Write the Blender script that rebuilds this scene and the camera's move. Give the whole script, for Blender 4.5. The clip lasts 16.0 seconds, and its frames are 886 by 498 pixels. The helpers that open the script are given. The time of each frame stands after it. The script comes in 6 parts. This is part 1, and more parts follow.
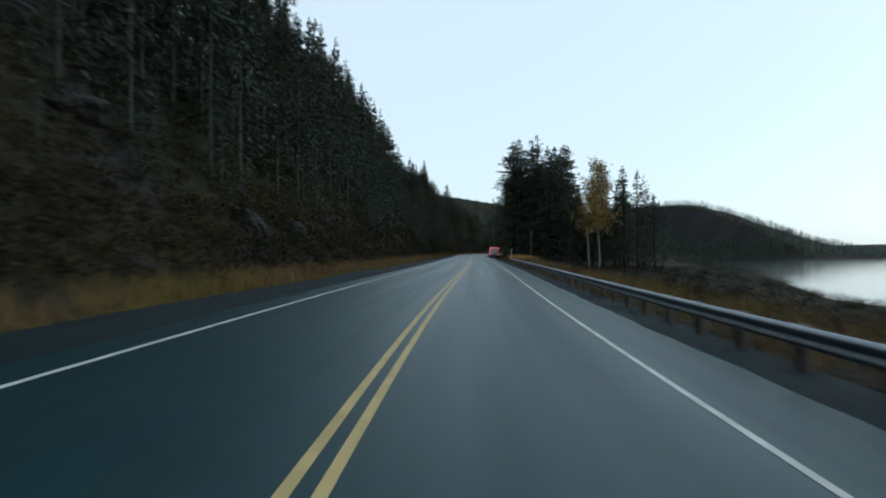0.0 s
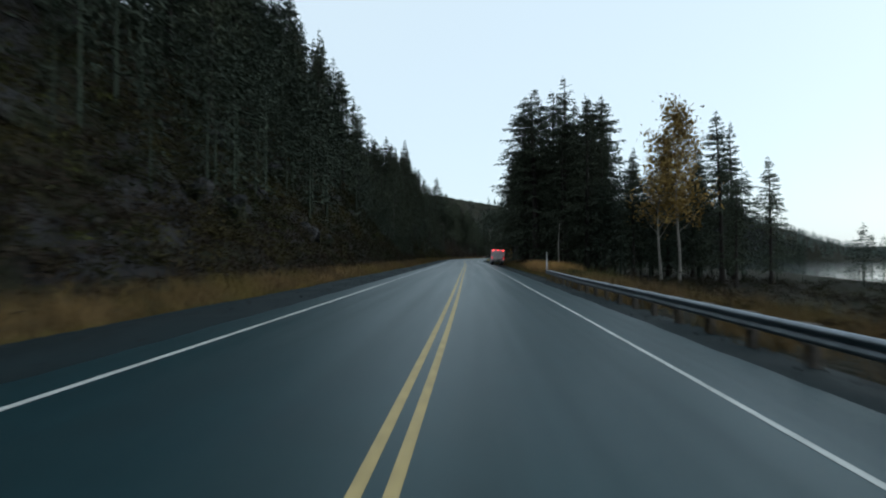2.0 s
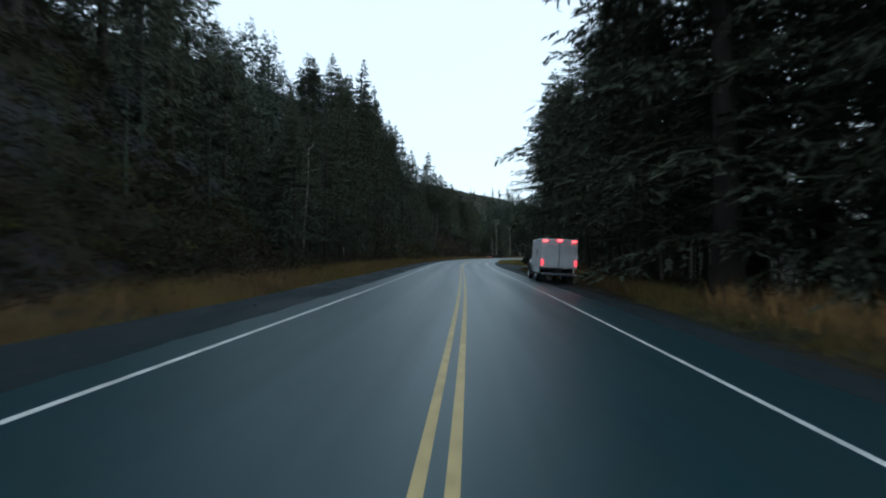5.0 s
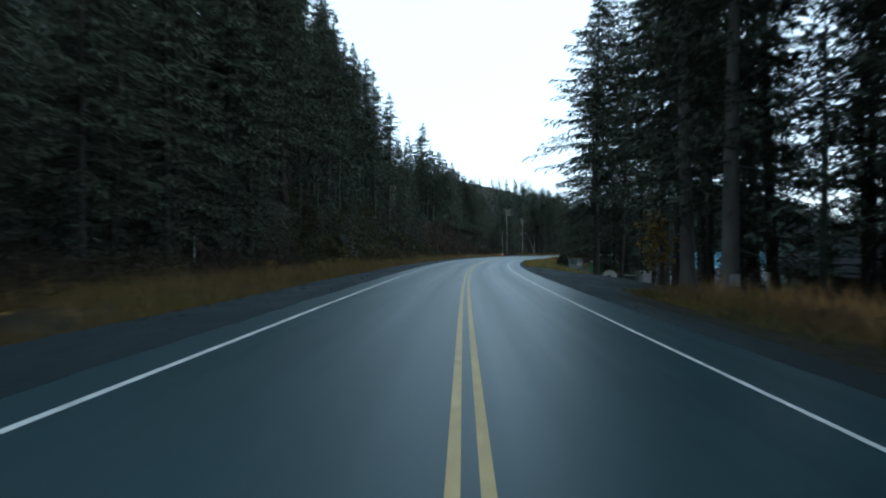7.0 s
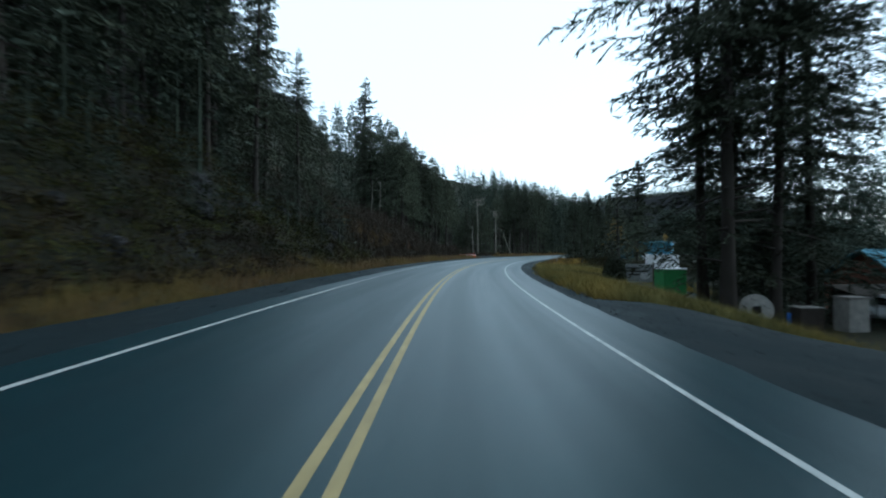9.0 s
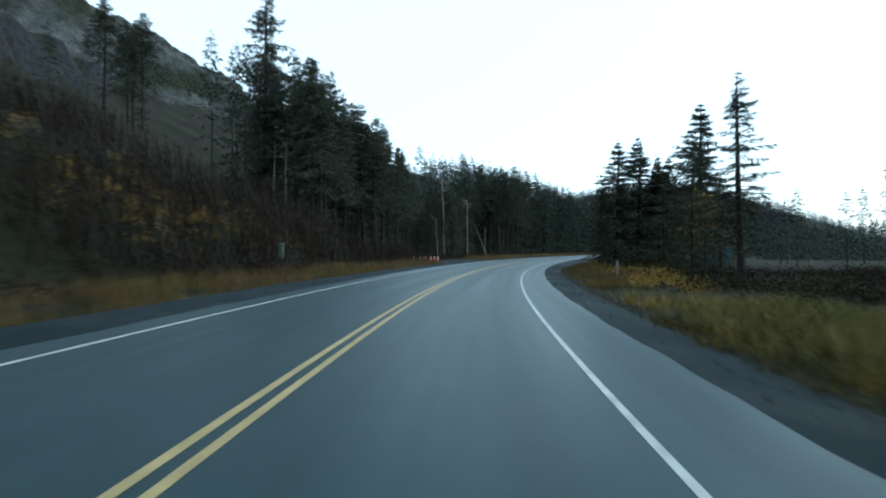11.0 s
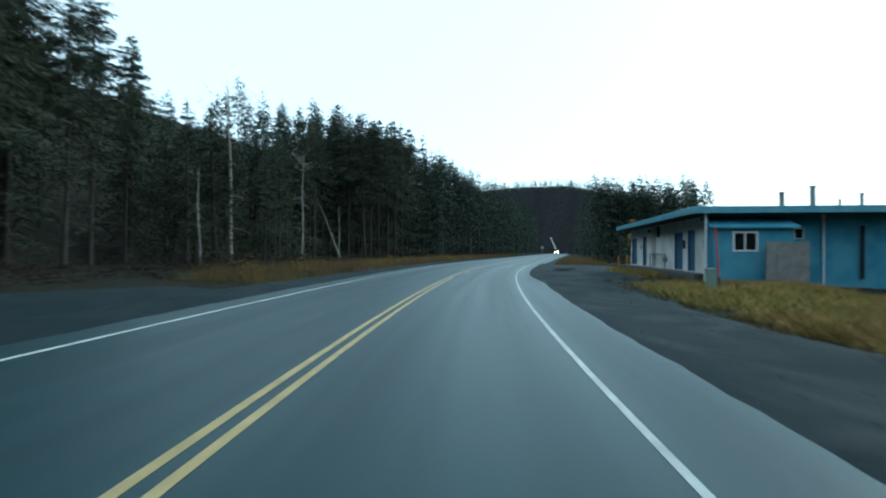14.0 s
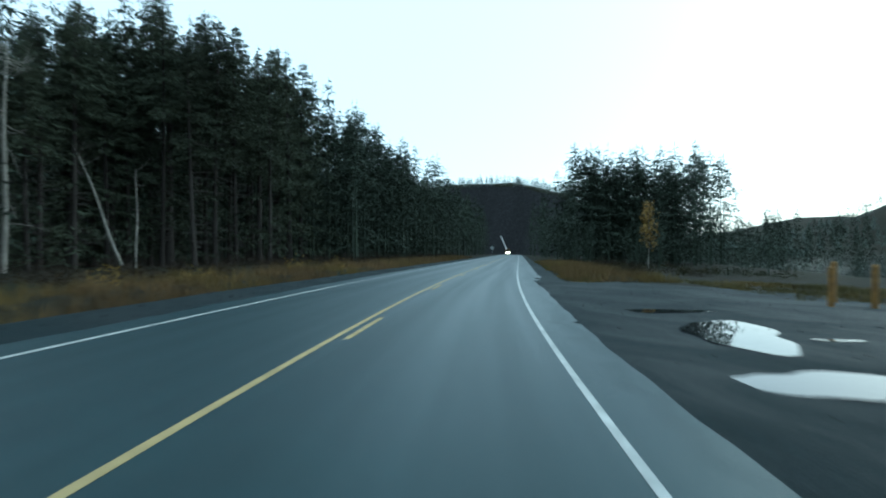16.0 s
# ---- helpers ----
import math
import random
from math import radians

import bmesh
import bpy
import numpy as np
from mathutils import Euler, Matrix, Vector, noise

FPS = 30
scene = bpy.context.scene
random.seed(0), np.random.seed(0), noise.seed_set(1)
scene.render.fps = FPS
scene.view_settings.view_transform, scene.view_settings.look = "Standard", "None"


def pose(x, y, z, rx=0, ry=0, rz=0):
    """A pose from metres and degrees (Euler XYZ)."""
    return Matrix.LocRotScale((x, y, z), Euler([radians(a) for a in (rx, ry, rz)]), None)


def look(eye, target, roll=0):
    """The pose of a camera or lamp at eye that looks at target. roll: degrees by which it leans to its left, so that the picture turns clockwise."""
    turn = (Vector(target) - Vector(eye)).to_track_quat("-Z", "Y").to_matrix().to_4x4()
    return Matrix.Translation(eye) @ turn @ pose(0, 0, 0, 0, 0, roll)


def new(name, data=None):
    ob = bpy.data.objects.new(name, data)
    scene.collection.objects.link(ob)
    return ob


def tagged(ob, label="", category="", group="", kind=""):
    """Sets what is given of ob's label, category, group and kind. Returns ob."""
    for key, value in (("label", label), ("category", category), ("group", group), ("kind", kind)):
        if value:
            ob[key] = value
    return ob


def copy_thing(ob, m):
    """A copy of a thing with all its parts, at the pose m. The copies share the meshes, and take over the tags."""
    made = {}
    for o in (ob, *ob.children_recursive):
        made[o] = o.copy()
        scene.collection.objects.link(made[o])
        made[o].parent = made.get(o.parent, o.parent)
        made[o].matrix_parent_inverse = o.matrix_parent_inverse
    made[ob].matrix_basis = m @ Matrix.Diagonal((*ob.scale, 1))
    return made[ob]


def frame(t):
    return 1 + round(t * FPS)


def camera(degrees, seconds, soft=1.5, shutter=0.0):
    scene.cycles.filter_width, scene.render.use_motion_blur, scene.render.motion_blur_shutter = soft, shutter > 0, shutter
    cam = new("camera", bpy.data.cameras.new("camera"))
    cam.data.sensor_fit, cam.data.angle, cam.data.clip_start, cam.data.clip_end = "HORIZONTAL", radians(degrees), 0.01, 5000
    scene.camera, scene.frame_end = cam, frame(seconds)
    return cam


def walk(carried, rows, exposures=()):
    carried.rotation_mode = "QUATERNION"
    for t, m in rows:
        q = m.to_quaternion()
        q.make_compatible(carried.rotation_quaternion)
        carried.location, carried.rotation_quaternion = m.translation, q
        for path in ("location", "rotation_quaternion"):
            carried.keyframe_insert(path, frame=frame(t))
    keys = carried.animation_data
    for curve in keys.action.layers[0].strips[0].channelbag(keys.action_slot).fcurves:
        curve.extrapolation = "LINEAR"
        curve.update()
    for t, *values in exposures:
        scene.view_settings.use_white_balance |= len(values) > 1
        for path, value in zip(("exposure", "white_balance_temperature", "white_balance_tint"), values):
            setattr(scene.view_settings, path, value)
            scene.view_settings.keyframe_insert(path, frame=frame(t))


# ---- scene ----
# ---------------- camera and its walk ----------------
cam = camera(79.0, 16.0, soft=2.0, shutter=0.4)
# seconds, x, y, z, heading to the right of +y, tilt up, lean to the left
PATH = [
    (0.0, 1.006, 0.000, 1.541, -1.69, 0.22, 0.21),
    (0.5, 1.097, 10.774, 1.543, -1.11, 0.28, 0.05),
    (1.0, 1.343, 21.557, 1.548, -0.80, 0.45, 0.01),
    (1.5, 1.682, 32.347, 1.553, -1.07, 0.61, -0.01),
    (2.0, 2.081, 43.139, 1.555, -1.05, 0.66, -0.05),
    (2.5, 2.438, 53.933, 1.557, -1.22, 0.72, -0.10),
    (3.0, 2.793, 64.727, 1.557, -1.69, 0.86, -0.39),
    (3.5, 3.022, 75.522, 1.560, -1.28, 0.74, -0.47),
    (4.0, 3.271, 86.314, 1.563, -1.28, 0.69, -0.09),
    (4.5, 3.490, 97.105, 1.568, -1.13, 0.61, 0.13),
    (5.0, 3.723, 107.893, 1.572, -1.08, 0.53, 0.32),
    (5.5, 3.937, 118.678, 1.577, -1.19, 0.46, 0.51),
    (6.0, 4.100, 129.460, 1.581, -1.47, 0.38, 0.70),
    (6.5, 4.195, 140.238, 1.585, -1.74, 0.30, 0.85),
    (7.0, 4.388, 151.011, 1.584, -1.40, 0.19, 0.35),
    (7.5, 4.637, 161.780, 1.579, -0.61, 0.25, 0.09),
    (8.0, 5.025, 172.541, 1.571, 0.16, 0.26, 0.14),
    (8.5, 5.617, 183.288, 1.559, 1.16, 0.18, -0.16),
    (9.0, 6.335, 194.014, 1.547, 2.40, 0.19, 0.01),
    (9.5, 7.276, 204.708, 1.534, 3.02, 0.22, -0.09),
    (10.0, 8.430, 215.364, 1.521, 3.79, 0.24, -0.21),
    (10.5, 9.838, 225.972, 1.509, 4.67, 0.27, -0.32),
    (11.0, 11.523, 236.521, 1.497, 5.71, 0.29, -0.43),
    (11.5, 13.425, 247.006, 1.488, 6.99, 0.21, -0.57),
    (12.0, 15.374, 257.463, 1.493, 9.06, 0.27, -0.33),
    (12.5, 17.662, 267.799, 1.499, 11.13, 0.32, -0.16),
    (13.0, 20.335, 277.944, 1.504, 13.72, 0.46, 0.03),
    (13.5, 23.463, 287.860, 1.505, 16.16, 0.34, -0.07),
    (14.0, 27.016, 297.527, 1.500, 18.29, 0.20, 0.18),
    (14.5, 30.896, 306.957, 1.493, 20.00, 0.30, -0.14),
    (15.0, 34.969, 316.195, 1.487, 21.32, 0.17, -0.42),
    (15.5, 39.173, 325.260, 1.486, 22.69, 0.25, -0.31),
    (16.0, 43.587, 334.106, 1.485, 24.20, 0.33, -0.18),
]

def aimed(x, y, z, heading, tilt, lean):
    h, p = radians(heading), radians(tilt)
    return look((x, y, z), (x + math.sin(h) * math.cos(p), y + math.cos(h) * math.cos(p), z + math.sin(p)), lean)


walk(cam, [(t, aimed(*row)) for t, *row in PATH],
     exposures=[(0.0, 1.34, 5480, 0), (2.5, 1.34, 5580, 1), (4.0, 1.48, 5520, 2), (7.0, 1.96, 5020, -2), (9.0, 1.93, 5080, -3), (13.0, 1.93, 5000, -10), (16.0, 1.8, 4900, -13)])

# ---------------- world and light ----------------
world = bpy.data.worlds.new("sky")
scene.world = world
world.use_nodes = True
wt = world.node_tree
wt.nodes.clear()
sky = wt.nodes.new("ShaderNodeTexSky")
sky.sky_type = "NISHITA"
sky.sun_disc = False
sky.sun_elevation = radians(24)
sky.sun_rotation = radians(84)
sky.altitude = 20
sky.air_density = 1.0
sky.dust_density = 2.2
sky.ozone_density = 0.8
back = wt.nodes.new("ShaderNodeBackground")
back.inputs["Strength"].default_value = 0.095
wout = wt.nodes.new("ShaderNodeOutputWorld")
# a thin high veil of cloud evens the sky
veil = wt.nodes.new("ShaderNodeMix")
veil.data_type = "RGBA"
veil.inputs["Factor"].default_value = 0.8
veil.inputs["B"].default_value = (3.8, 3.82, 3.72, 1)
wt.links.new(sky.outputs[0], veil.inputs["A"])
wt.links.new(veil.outputs["Result"], back.inputs[0])
wt.links.new(back.outputs[0], wout.inputs[0])

sun_data = bpy.data.lights.new("sun", "SUN")
sun_data.energy = 0.2
sun_data.angle = radians(40)
sun_data.color = (1.0, 0.97, 0.94)
sun = new("sun", sun_data)
SUN_H, SUN_E = radians(84), radians(24)
sun.matrix_world = look((0, 0, 60), (-60 * math.sin(SUN_H) * math.cos(SUN_E), -60 * math.cos(SUN_H) * math.cos(SUN_E),
                                     60 - 60 * math.sin(SUN_E)))


# ---------------- materials ----------------
def material(name, base, rough=0.8, second=None, scale=6.0, fine=60.0, bump=0.2, metal=0.0, third=None, big=0.6,
             varied=0.0, spec=0.3, emit=0.0, bump_scale=None):
    """Two tones broken up at two scales, with grain in the relief; varied: shift from object to object."""
    m = bpy.data.materials.new(name)
    m.use_nodes = True
    t = m.node_tree
    b = t.nodes["Principled BSDF"]
    b.inputs["Roughness"].default_value = rough
    b.inputs["Metallic"].default_value = metal
    b.inputs["Specular IOR Level"].default_value = spec
    geo = t.nodes.new("ShaderNodeTexCoord")
    n1 = t.nodes.new("ShaderNodeTexNoise")
    n1.inputs["Scale"].default_value = scale
    n1.inputs["Detail"].default_value = 5
    n1.inputs["Roughness"].default_value = 0.65
    t.links.new(geo.outputs["Object"], n1.inputs["Vector"])
    second = second or tuple(c * 0.7 for c in base)
    ramp = t.nodes.new("ShaderNodeValToRGB")
    ramp.color_ramp.elements[0].position, ramp.color_ramp.elements[1].position = 0.35, 0.68
    ramp.color_ramp.elements[0].color, ramp.color_ramp.elements[1].color = (*second, 1), (*base, 1)
    t.links.new(n1.outputs["Fac"], ramp.inputs[0])
    col = ramp.outputs[0]
    if third:
        n3 = t.nodes.new("ShaderNodeTexNoise")
        n3.inputs["Scale"].default_value = big
        n3.inputs["Detail"].default_value = 3
        t.links.new(geo.outputs["Object"], n3.inputs["Vector"])
        r3 = t.nodes.new("ShaderNodeValToRGB")
        r3.color_ramp.elements[0].position, r3.color_ramp.elements[1].position = 0.45, 0.62
        t.links.new(n3.outputs["Fac"], r3.inputs[0])
        mix = t.nodes.new("ShaderNodeMix")
        mix.data_type = "RGBA"
        mix.inputs["B"].default_value = (*third, 1)
        t.links.new(r3.outputs[0], mix.inputs["Factor"])
        t.links.new(col, mix.inputs["A"])
        col = mix.outputs["Result"]
    if varied:
        info = t.nodes.new("ShaderNodeObjectInfo")
        hsv = t.nodes.new("ShaderNodeHueSaturation")
        rng = t.nodes.new("ShaderNodeMapRange")
        rng.inputs["To Min"].default_value, rng.inputs["To Max"].default_value = 1 - varied, 1 + varied
        t.links.new(info.outputs["Random"], rng.inputs["Value"])
        t.links.new(rng.outputs[0], hsv.inputs["Value"])
        t.links.new(col, hsv.inputs["Color"])
        col = hsv.outputs["Color"]
    t.links.new(col, b.inputs["Base Color"])
    if bump:
        n2 = t.nodes.new("ShaderNodeTexNoise")
        n2.inputs["Scale"].default_value = fine
        n2.inputs["Detail"].default_value = 4
        t.links.new(geo.outputs["Object"], n2.inputs["Vector"])
        bp = t.nodes.new("ShaderNodeBump")
        bp.inputs["Strength"].default_value = bump
        bp.inputs["Distance"].default_value = bump_scale or 0.02
        t.links.new(n2.outputs["Fac"], bp.inputs["Height"])
        t.links.new(bp.outputs[0], b.inputs["Normal"])
    if emit:
        b.inputs["Emission Color"].default_value = (*base, 1)
        b.inputs["Emission Strength"].default_value = emit
    return m


def island_tint(m, low, high):
    """Shift the value from piece to piece of a joined mesh."""
    t = m.node_tree
    b = t.nodes["Principled BSDF"]
    link = b.inputs["Base Color"].links[0]
    src = link.from_socket
    geo = t.nodes.new("ShaderNodeNewGeometry")
    rng = t.nodes.new("ShaderNodeMapRange")
    rng.inputs["To Min"].default_value, rng.inputs["To Max"].default_value = low, high
    hsv = t.nodes.new("ShaderNodeHueSaturation")
    t.links.new(geo.outputs["Random Per Island"], rng.inputs["Value"])
    t.links.new(rng.outputs[0], hsv.inputs["Value"])
    t.links.new(src, hsv.inputs["Color"])
    t.links.new(hsv.outputs["Color"], b.inputs["Base Color"])
    return m


M_ASPHALT = material("asphalt", (0.0085, 0.026, 0.032), 0.5, (0.006, 0.019, 0.024), 1.2, 220, 0.25, third=(0.007, 0.022, 0.0275),
                     big=0.12, spec=0.3, bump_scale=0.006)
M_ASPHALT.node_tree.nodes["Principled BSDF"].inputs["Specular Tint"].default_value = (0.58, 0.96, 1.0, 1)
M_GRAVEL = material("gravel", (0.0095, 0.0145, 0.0165), 0.9, (0.0045, 0.0068, 0.0078), 7, 30, 0.6, third=(0.0068, 0.0102, 0.0116), big=0.25, bump_scale=0.02, spec=0.2)
M_GRAVEL.node_tree.nodes["Principled BSDF"].inputs["Specular Tint"].default_value = (0.62, 0.93, 1.0, 1)
M_STONE = material("loose_stone", (0.034, 0.035, 0.036), 0.9, (0.018, 0.018, 0.019), 9, 30, 0.4, spec=0.2)
M_WHITE_LINE = material("white_line", (0.55, 0.57, 0.55), 0.6, (0.30, 0.315, 0.305), 4, 120, 0.15)
M_YELLOW_LINE = material("yellow_line", (0.44, 0.345, 0.15), 0.6, (0.27, 0.215, 0.095), 4, 120, 0.15)
M_GROUND = material("forest_floor", (0.024, 0.021, 0.014), 0.95, (0.011, 0.012, 0.007), 0.5, 3.0, 0.8, third=(0.016, 0.018, 0.009), big=0.08,
                    spec=0.1, bump_scale=0.3)
M_ROCK = material("rock", (0.05, 0.05, 0.052), 0.9, (0.016, 0.0165, 0.017), 0.8, 3.0, 0.9, third=(0.016, 0.018, 0.010), big=0.3, spec=0.1,
                  bump_scale=0.3)
M_CRAG = material("crag", (0.13, 0.132, 0.13), 0.95, (0.05, 0.052, 0.047), 0.09, 0.7, 1.0, third=(0.03, 0.034, 0.022), big=0.03, spec=0.05, bump_scale=2.5)
M_NEEDLES = material("needles", (0.074, 0.084, 0.056), 0.85, (0.042, 0.049, 0.033), 0.5, 8, 0.0, varied=0.3, spec=0.1)
M_NEEDLES_FAR = material("needles_far", (0.056, 0.069, 0.051), 0.9, (0.034, 0.043, 0.032), 0.08, 8, 0.0, spec=0.1)
# needles paled to blue-grey: distance haze put into the base colour
M_HAZEDHILL = material("hazed_hill_needles", (0.115, 0.14, 0.125), 0.9, (0.085, 0.105, 0.095), 0.02, 8, 0.0, spec=0.1)
M_BARK = material("bark", (0.06, 0.053, 0.047), 0.95, (0.024, 0.021, 0.019), 3, 14, 0.8, varied=0.25, spec=0.1, bump_scale=0.05)
M_PALEBARK = material("mottled_bark", (0.19, 0.18, 0.165), 0.95, (0.055, 0.05, 0.045), 2.2, 16, 0.8, third=(0.09, 0.085, 0.07), big=0.9, spec=0.1, bump_scale=0.05)
M_DEADWOOD = material("dead_wood", (0.27, 0.25, 0.22), 0.9, (0.15, 0.14, 0.12), 3, 14, 0.6, spec=0.1, bump_scale=0.03)
M_GRASS = material("dry_grass", (0.19, 0.125, 0.055), 0.9, (0.065, 0.046, 0.025), 0.5, 8, 0.0, third=(0.12, 0.09, 0.03), big=0.15, spec=0.1)
M_GREENGRASS = material("green_grass", (0.11, 0.095, 0.038), 0.9, (0.06, 0.055, 0.022), 0.6, 8, 0.0, third=(0.14, 0.10, 0.03), big=0.2, spec=0.1)
M_YARDGRASS = material("yard_grass", (0.20, 0.17, 0.055), 0.9, (0.10, 0.095, 0.034), 0.6, 8, 0.0, third=(0.24, 0.18, 0.05), big=0.2, spec=0.1)
M_TALLGRASS = material("tall_dead_grass", (0.42, 0.25, 0.10), 0.9, (0.24, 0.14, 0.055), 0.5, 8, 0.0, third=(0.3, 0.19, 0.07), big=0.2, spec=0.1)
M_MOUNDGRASS = material("matted_yellow_grass", (0.36, 0.26, 0.09), 0.9, (0.20, 0.14, 0.05), 0.6, 8, 0.0, third=(0.24, 0.20, 0.06), big=0.25, spec=0.1)
M_BIRCHLEAF = material("birch_leaves", (0.30, 0.20, 0.06), 0.8, (0.17, 0.115, 0.035), 0.4, 8, 0.0, spec=0.15)
M_YELLOWLEAF = material("yellow_leaves", (0.36, 0.23, 0.045), 0.8, (0.20, 0.13, 0.03), 1.0, 8, 0.0, spec=0.15)
M_BRUSH = material("brown_brush", (0.04, 0.031, 0.023), 0.95, (0.02, 0.017, 0.013), 0.6, 8, 0.0, spec=0.05)
M_BUSH = material("bush_leaves", (0.025, 0.027, 0.012), 0.9, (0.013, 0.015, 0.008), 0.6, 8, 0.0, third=(0.04, 0.034, 0.013), big=0.15, spec=0.1)
M_MOSSBUSH = material("mossy_bush_leaves", (0.075, 0.078, 0.022), 0.9, (0.03, 0.034, 0.012), 0.8, 8, 0.0, spec=0.1)
M_STEEL = material("galvanised_steel", (0.27, 0.30, 0.33), 0.5, (0.17, 0.19, 0.21), 4, 40, 0.05, metal=0.85)
M_POSTWOOD = material("weathered_wood", (0.13, 0.11, 0.09), 0.9, (0.07, 0.06, 0.05), 8, 50, 0.4)
for m_ in (M_MOUNDGRASS, M_BIRCHLEAF, M_MOSSBUSH, M_TALLGRASS, M_GRASS, M_GREENGRASS, M_BUSH, M_BRUSH, M_NEEDLES_FAR, M_YELLOWLEAF):
    island_tint(m_, 0.78, 1.22)

# bare rock shows through where the ground is steep
gt = M_GROUND.node_tree
gb = gt.nodes["Principled BSDF"]
soil = gb.inputs["Base Color"].links[0].from_socket
gn = gt.nodes.new("ShaderNodeNewGeometry")
gsep = gt.nodes.new("ShaderNodeSeparateXYZ")
gt.links.new(gn.outputs["True Normal"], gsep.inputs[0])
gtc = gt.nodes.new("ShaderNodeTexCoord")
gno = gt.nodes.new("ShaderNodeTexNoise")
gno.inputs["Scale"].default_value = 0.22
gno.inputs["Detail"].default_value = 6
gt.links.new(gtc.outputs["Object"], gno.inputs["Vector"])
gadd = gt.nodes.new("ShaderNodeMath")
gadd.operation = "SUBTRACT"
gt.links.new(gno.outputs["Fac"], gadd.inputs[0])
gt.links.new(gsep.outputs["Z"], gadd.inputs[1])
gmap = gt.nodes.new("ShaderNodeMapRange")
gmap.inputs["From Min"].default_value, gmap.inputs["From Max"].default_value = -0.13, -0.03
gt.links.new(gadd.outputs[0], gmap.inputs["Value"])
gvor = gt.nodes.new("ShaderNodeTexVoronoi")
gvor.inputs["Scale"].default_value = 0.7
gt.links.new(gtc.outputs["Object"], gvor.inputs["Vector"])
grk = gt.nodes.new("ShaderNodeValToRGB")
grk.color_ramp.elements[0].color, grk.color_ramp.elements[1].color = (0.010, 0.010, 0.011, 1), (0.036, 0.036, 0.038, 1)
gt.links.new(gvor.outputs["Distance"], grk.inputs[0])
gmix = gt.nodes.new("ShaderNodeMix")
gmix.data_type = "RGBA"
gt.links.new(gmap.outputs[0], gmix.inputs["Factor"])
gt.links.new(soil, gmix.inputs["A"])
gt.links.new(grk.outputs[0], gmix.inputs["B"])
gt.links.new(gmix.outputs["Result"], gb.inputs["Base Color"])

# wet and drier patches on the gravel
vt = M_GRAVEL.node_tree
vb = vt.nodes["Principled BSDF"]
vbase = vb.inputs["Base Color"].links[0].from_socket
vtc = vt.nodes.new("ShaderNodeTexCoord")
vmap = vt.nodes.new("ShaderNodeMapping")
vmap.inputs["Scale"].default_value = (1.0, 0.45, 1.0)
vmap.inputs["Rotation"].default_value = (0, 0, -0.35)
vt.links.new(vtc.outputs["Object"], vmap.inputs[0])
vno = vt.nodes.new("ShaderNodeTexNoise")
vno.inputs["Scale"].default_value = 0.55
vno.inputs["Detail"].default_value = 6
vno.inputs["Roughness"].default_value = 0.6
vno.inputs["Distortion"].default_value = 0.8
vt.links.new(vmap.outputs[0], vno.inputs["Vector"])
vval = vt.nodes.new("ShaderNodeMapRange")
vval.inputs["From Min"].default_value, vval.inputs["From Max"].default_value = 0.38, 0.62
vval.inputs["To Min"].default_value, vval.inputs["To Max"].default_value = 0.7, 1.3
vt.links.new(vno.outputs["Fac"], vval.inputs["Value"])
vhsv = vt.nodes.new("ShaderNodeHueSaturation")
vt.links.new(vbase, vhsv.inputs["Color"])
vt.links.new(vval.outputs[0], vhsv.inputs["Value"])
vt.links.new(vhsv.outputs["Color"], vb.inputs["Base Color"])
vro = vt.nodes.new("ShaderNodeMapRange")
vro.inputs["From Min"].default_value, vro.inputs["From Max"].default_value = 0.38, 0.62
vro.inputs["To Min"].default_value, vro.inputs["To Max"].default_value = 0.72, 0.95
vt.links.new(vno.outputs["Fac"], vro.inputs["Value"])
vt.links.new(vro.outputs[0], vb.inputs["Roughness"])

# the lanes: long damp streaks, worn wheel tracks and sealed cracks along the road
at = M_ASPHALT.node_tree
ab = at.nodes["Principled BSDF"]
abase = ab.inputs["Base Color"].links[0].from_socket
auv = at.nodes.new("ShaderNodeUVMap")
auv.uv_map = "along"
amap = at.nodes.new("ShaderNodeMapping")
amap.inputs["Scale"].default_value = (1.6, 0.035, 1.0)
at.links.new(auv.outputs[0], amap.inputs[0])
anoi = at.nodes.new("ShaderNodeTexNoise")
anoi.inputs["Scale"].default_value = 1.0
anoi.inputs["Detail"].default_value = 4
at.links.new(amap.outputs[0], anoi.inputs["Vector"])
asep = at.nodes.new("ShaderNodeSeparateXYZ")
at.links.new(auv.outputs[0], asep.inputs[0])
atrk = at.nodes.new("ShaderNodeMath")
atrk.operation = "MULTIPLY"
atrk.inputs[1].default_value = 3.43
at.links.new(asep.outputs["X"], atrk.inputs[0])
acos = at.nodes.new("ShaderNodeMath")
acos.operation = "COSINE"
at.links.new(atrk.outputs[0], acos.inputs[0])
asum = at.nodes.new("ShaderNodeMath")
asum.operation = "MULTIPLY_ADD"
asum.inputs[1].default_value = 0.10
at.links.new(acos.outputs[0], asum.inputs[0])
at.links.new(anoi.outputs["Fac"], asum.inputs[2])
aval = at.nodes.new("ShaderNodeMapRange")
aval.inputs["From Min"].default_value, aval.inputs["From Max"].default_value = 0.3, 0.7
aval.inputs["To Min"].default_value, aval.inputs["To Max"].default_value = 0.88, 1.12
at.links.new(asum.outputs[0], aval.inputs["Value"])
ahsv = at.nodes.new("ShaderNodeHueSaturation")
at.links.new(abase, ahsv.inputs["Color"])
at.links.new(aval.outputs[0], ahsv.inputs["Value"])
at.links.new(ahsv.outputs["Color"], ab.inputs["Base Color"])
arough = at.nodes.new("ShaderNodeMapRange")
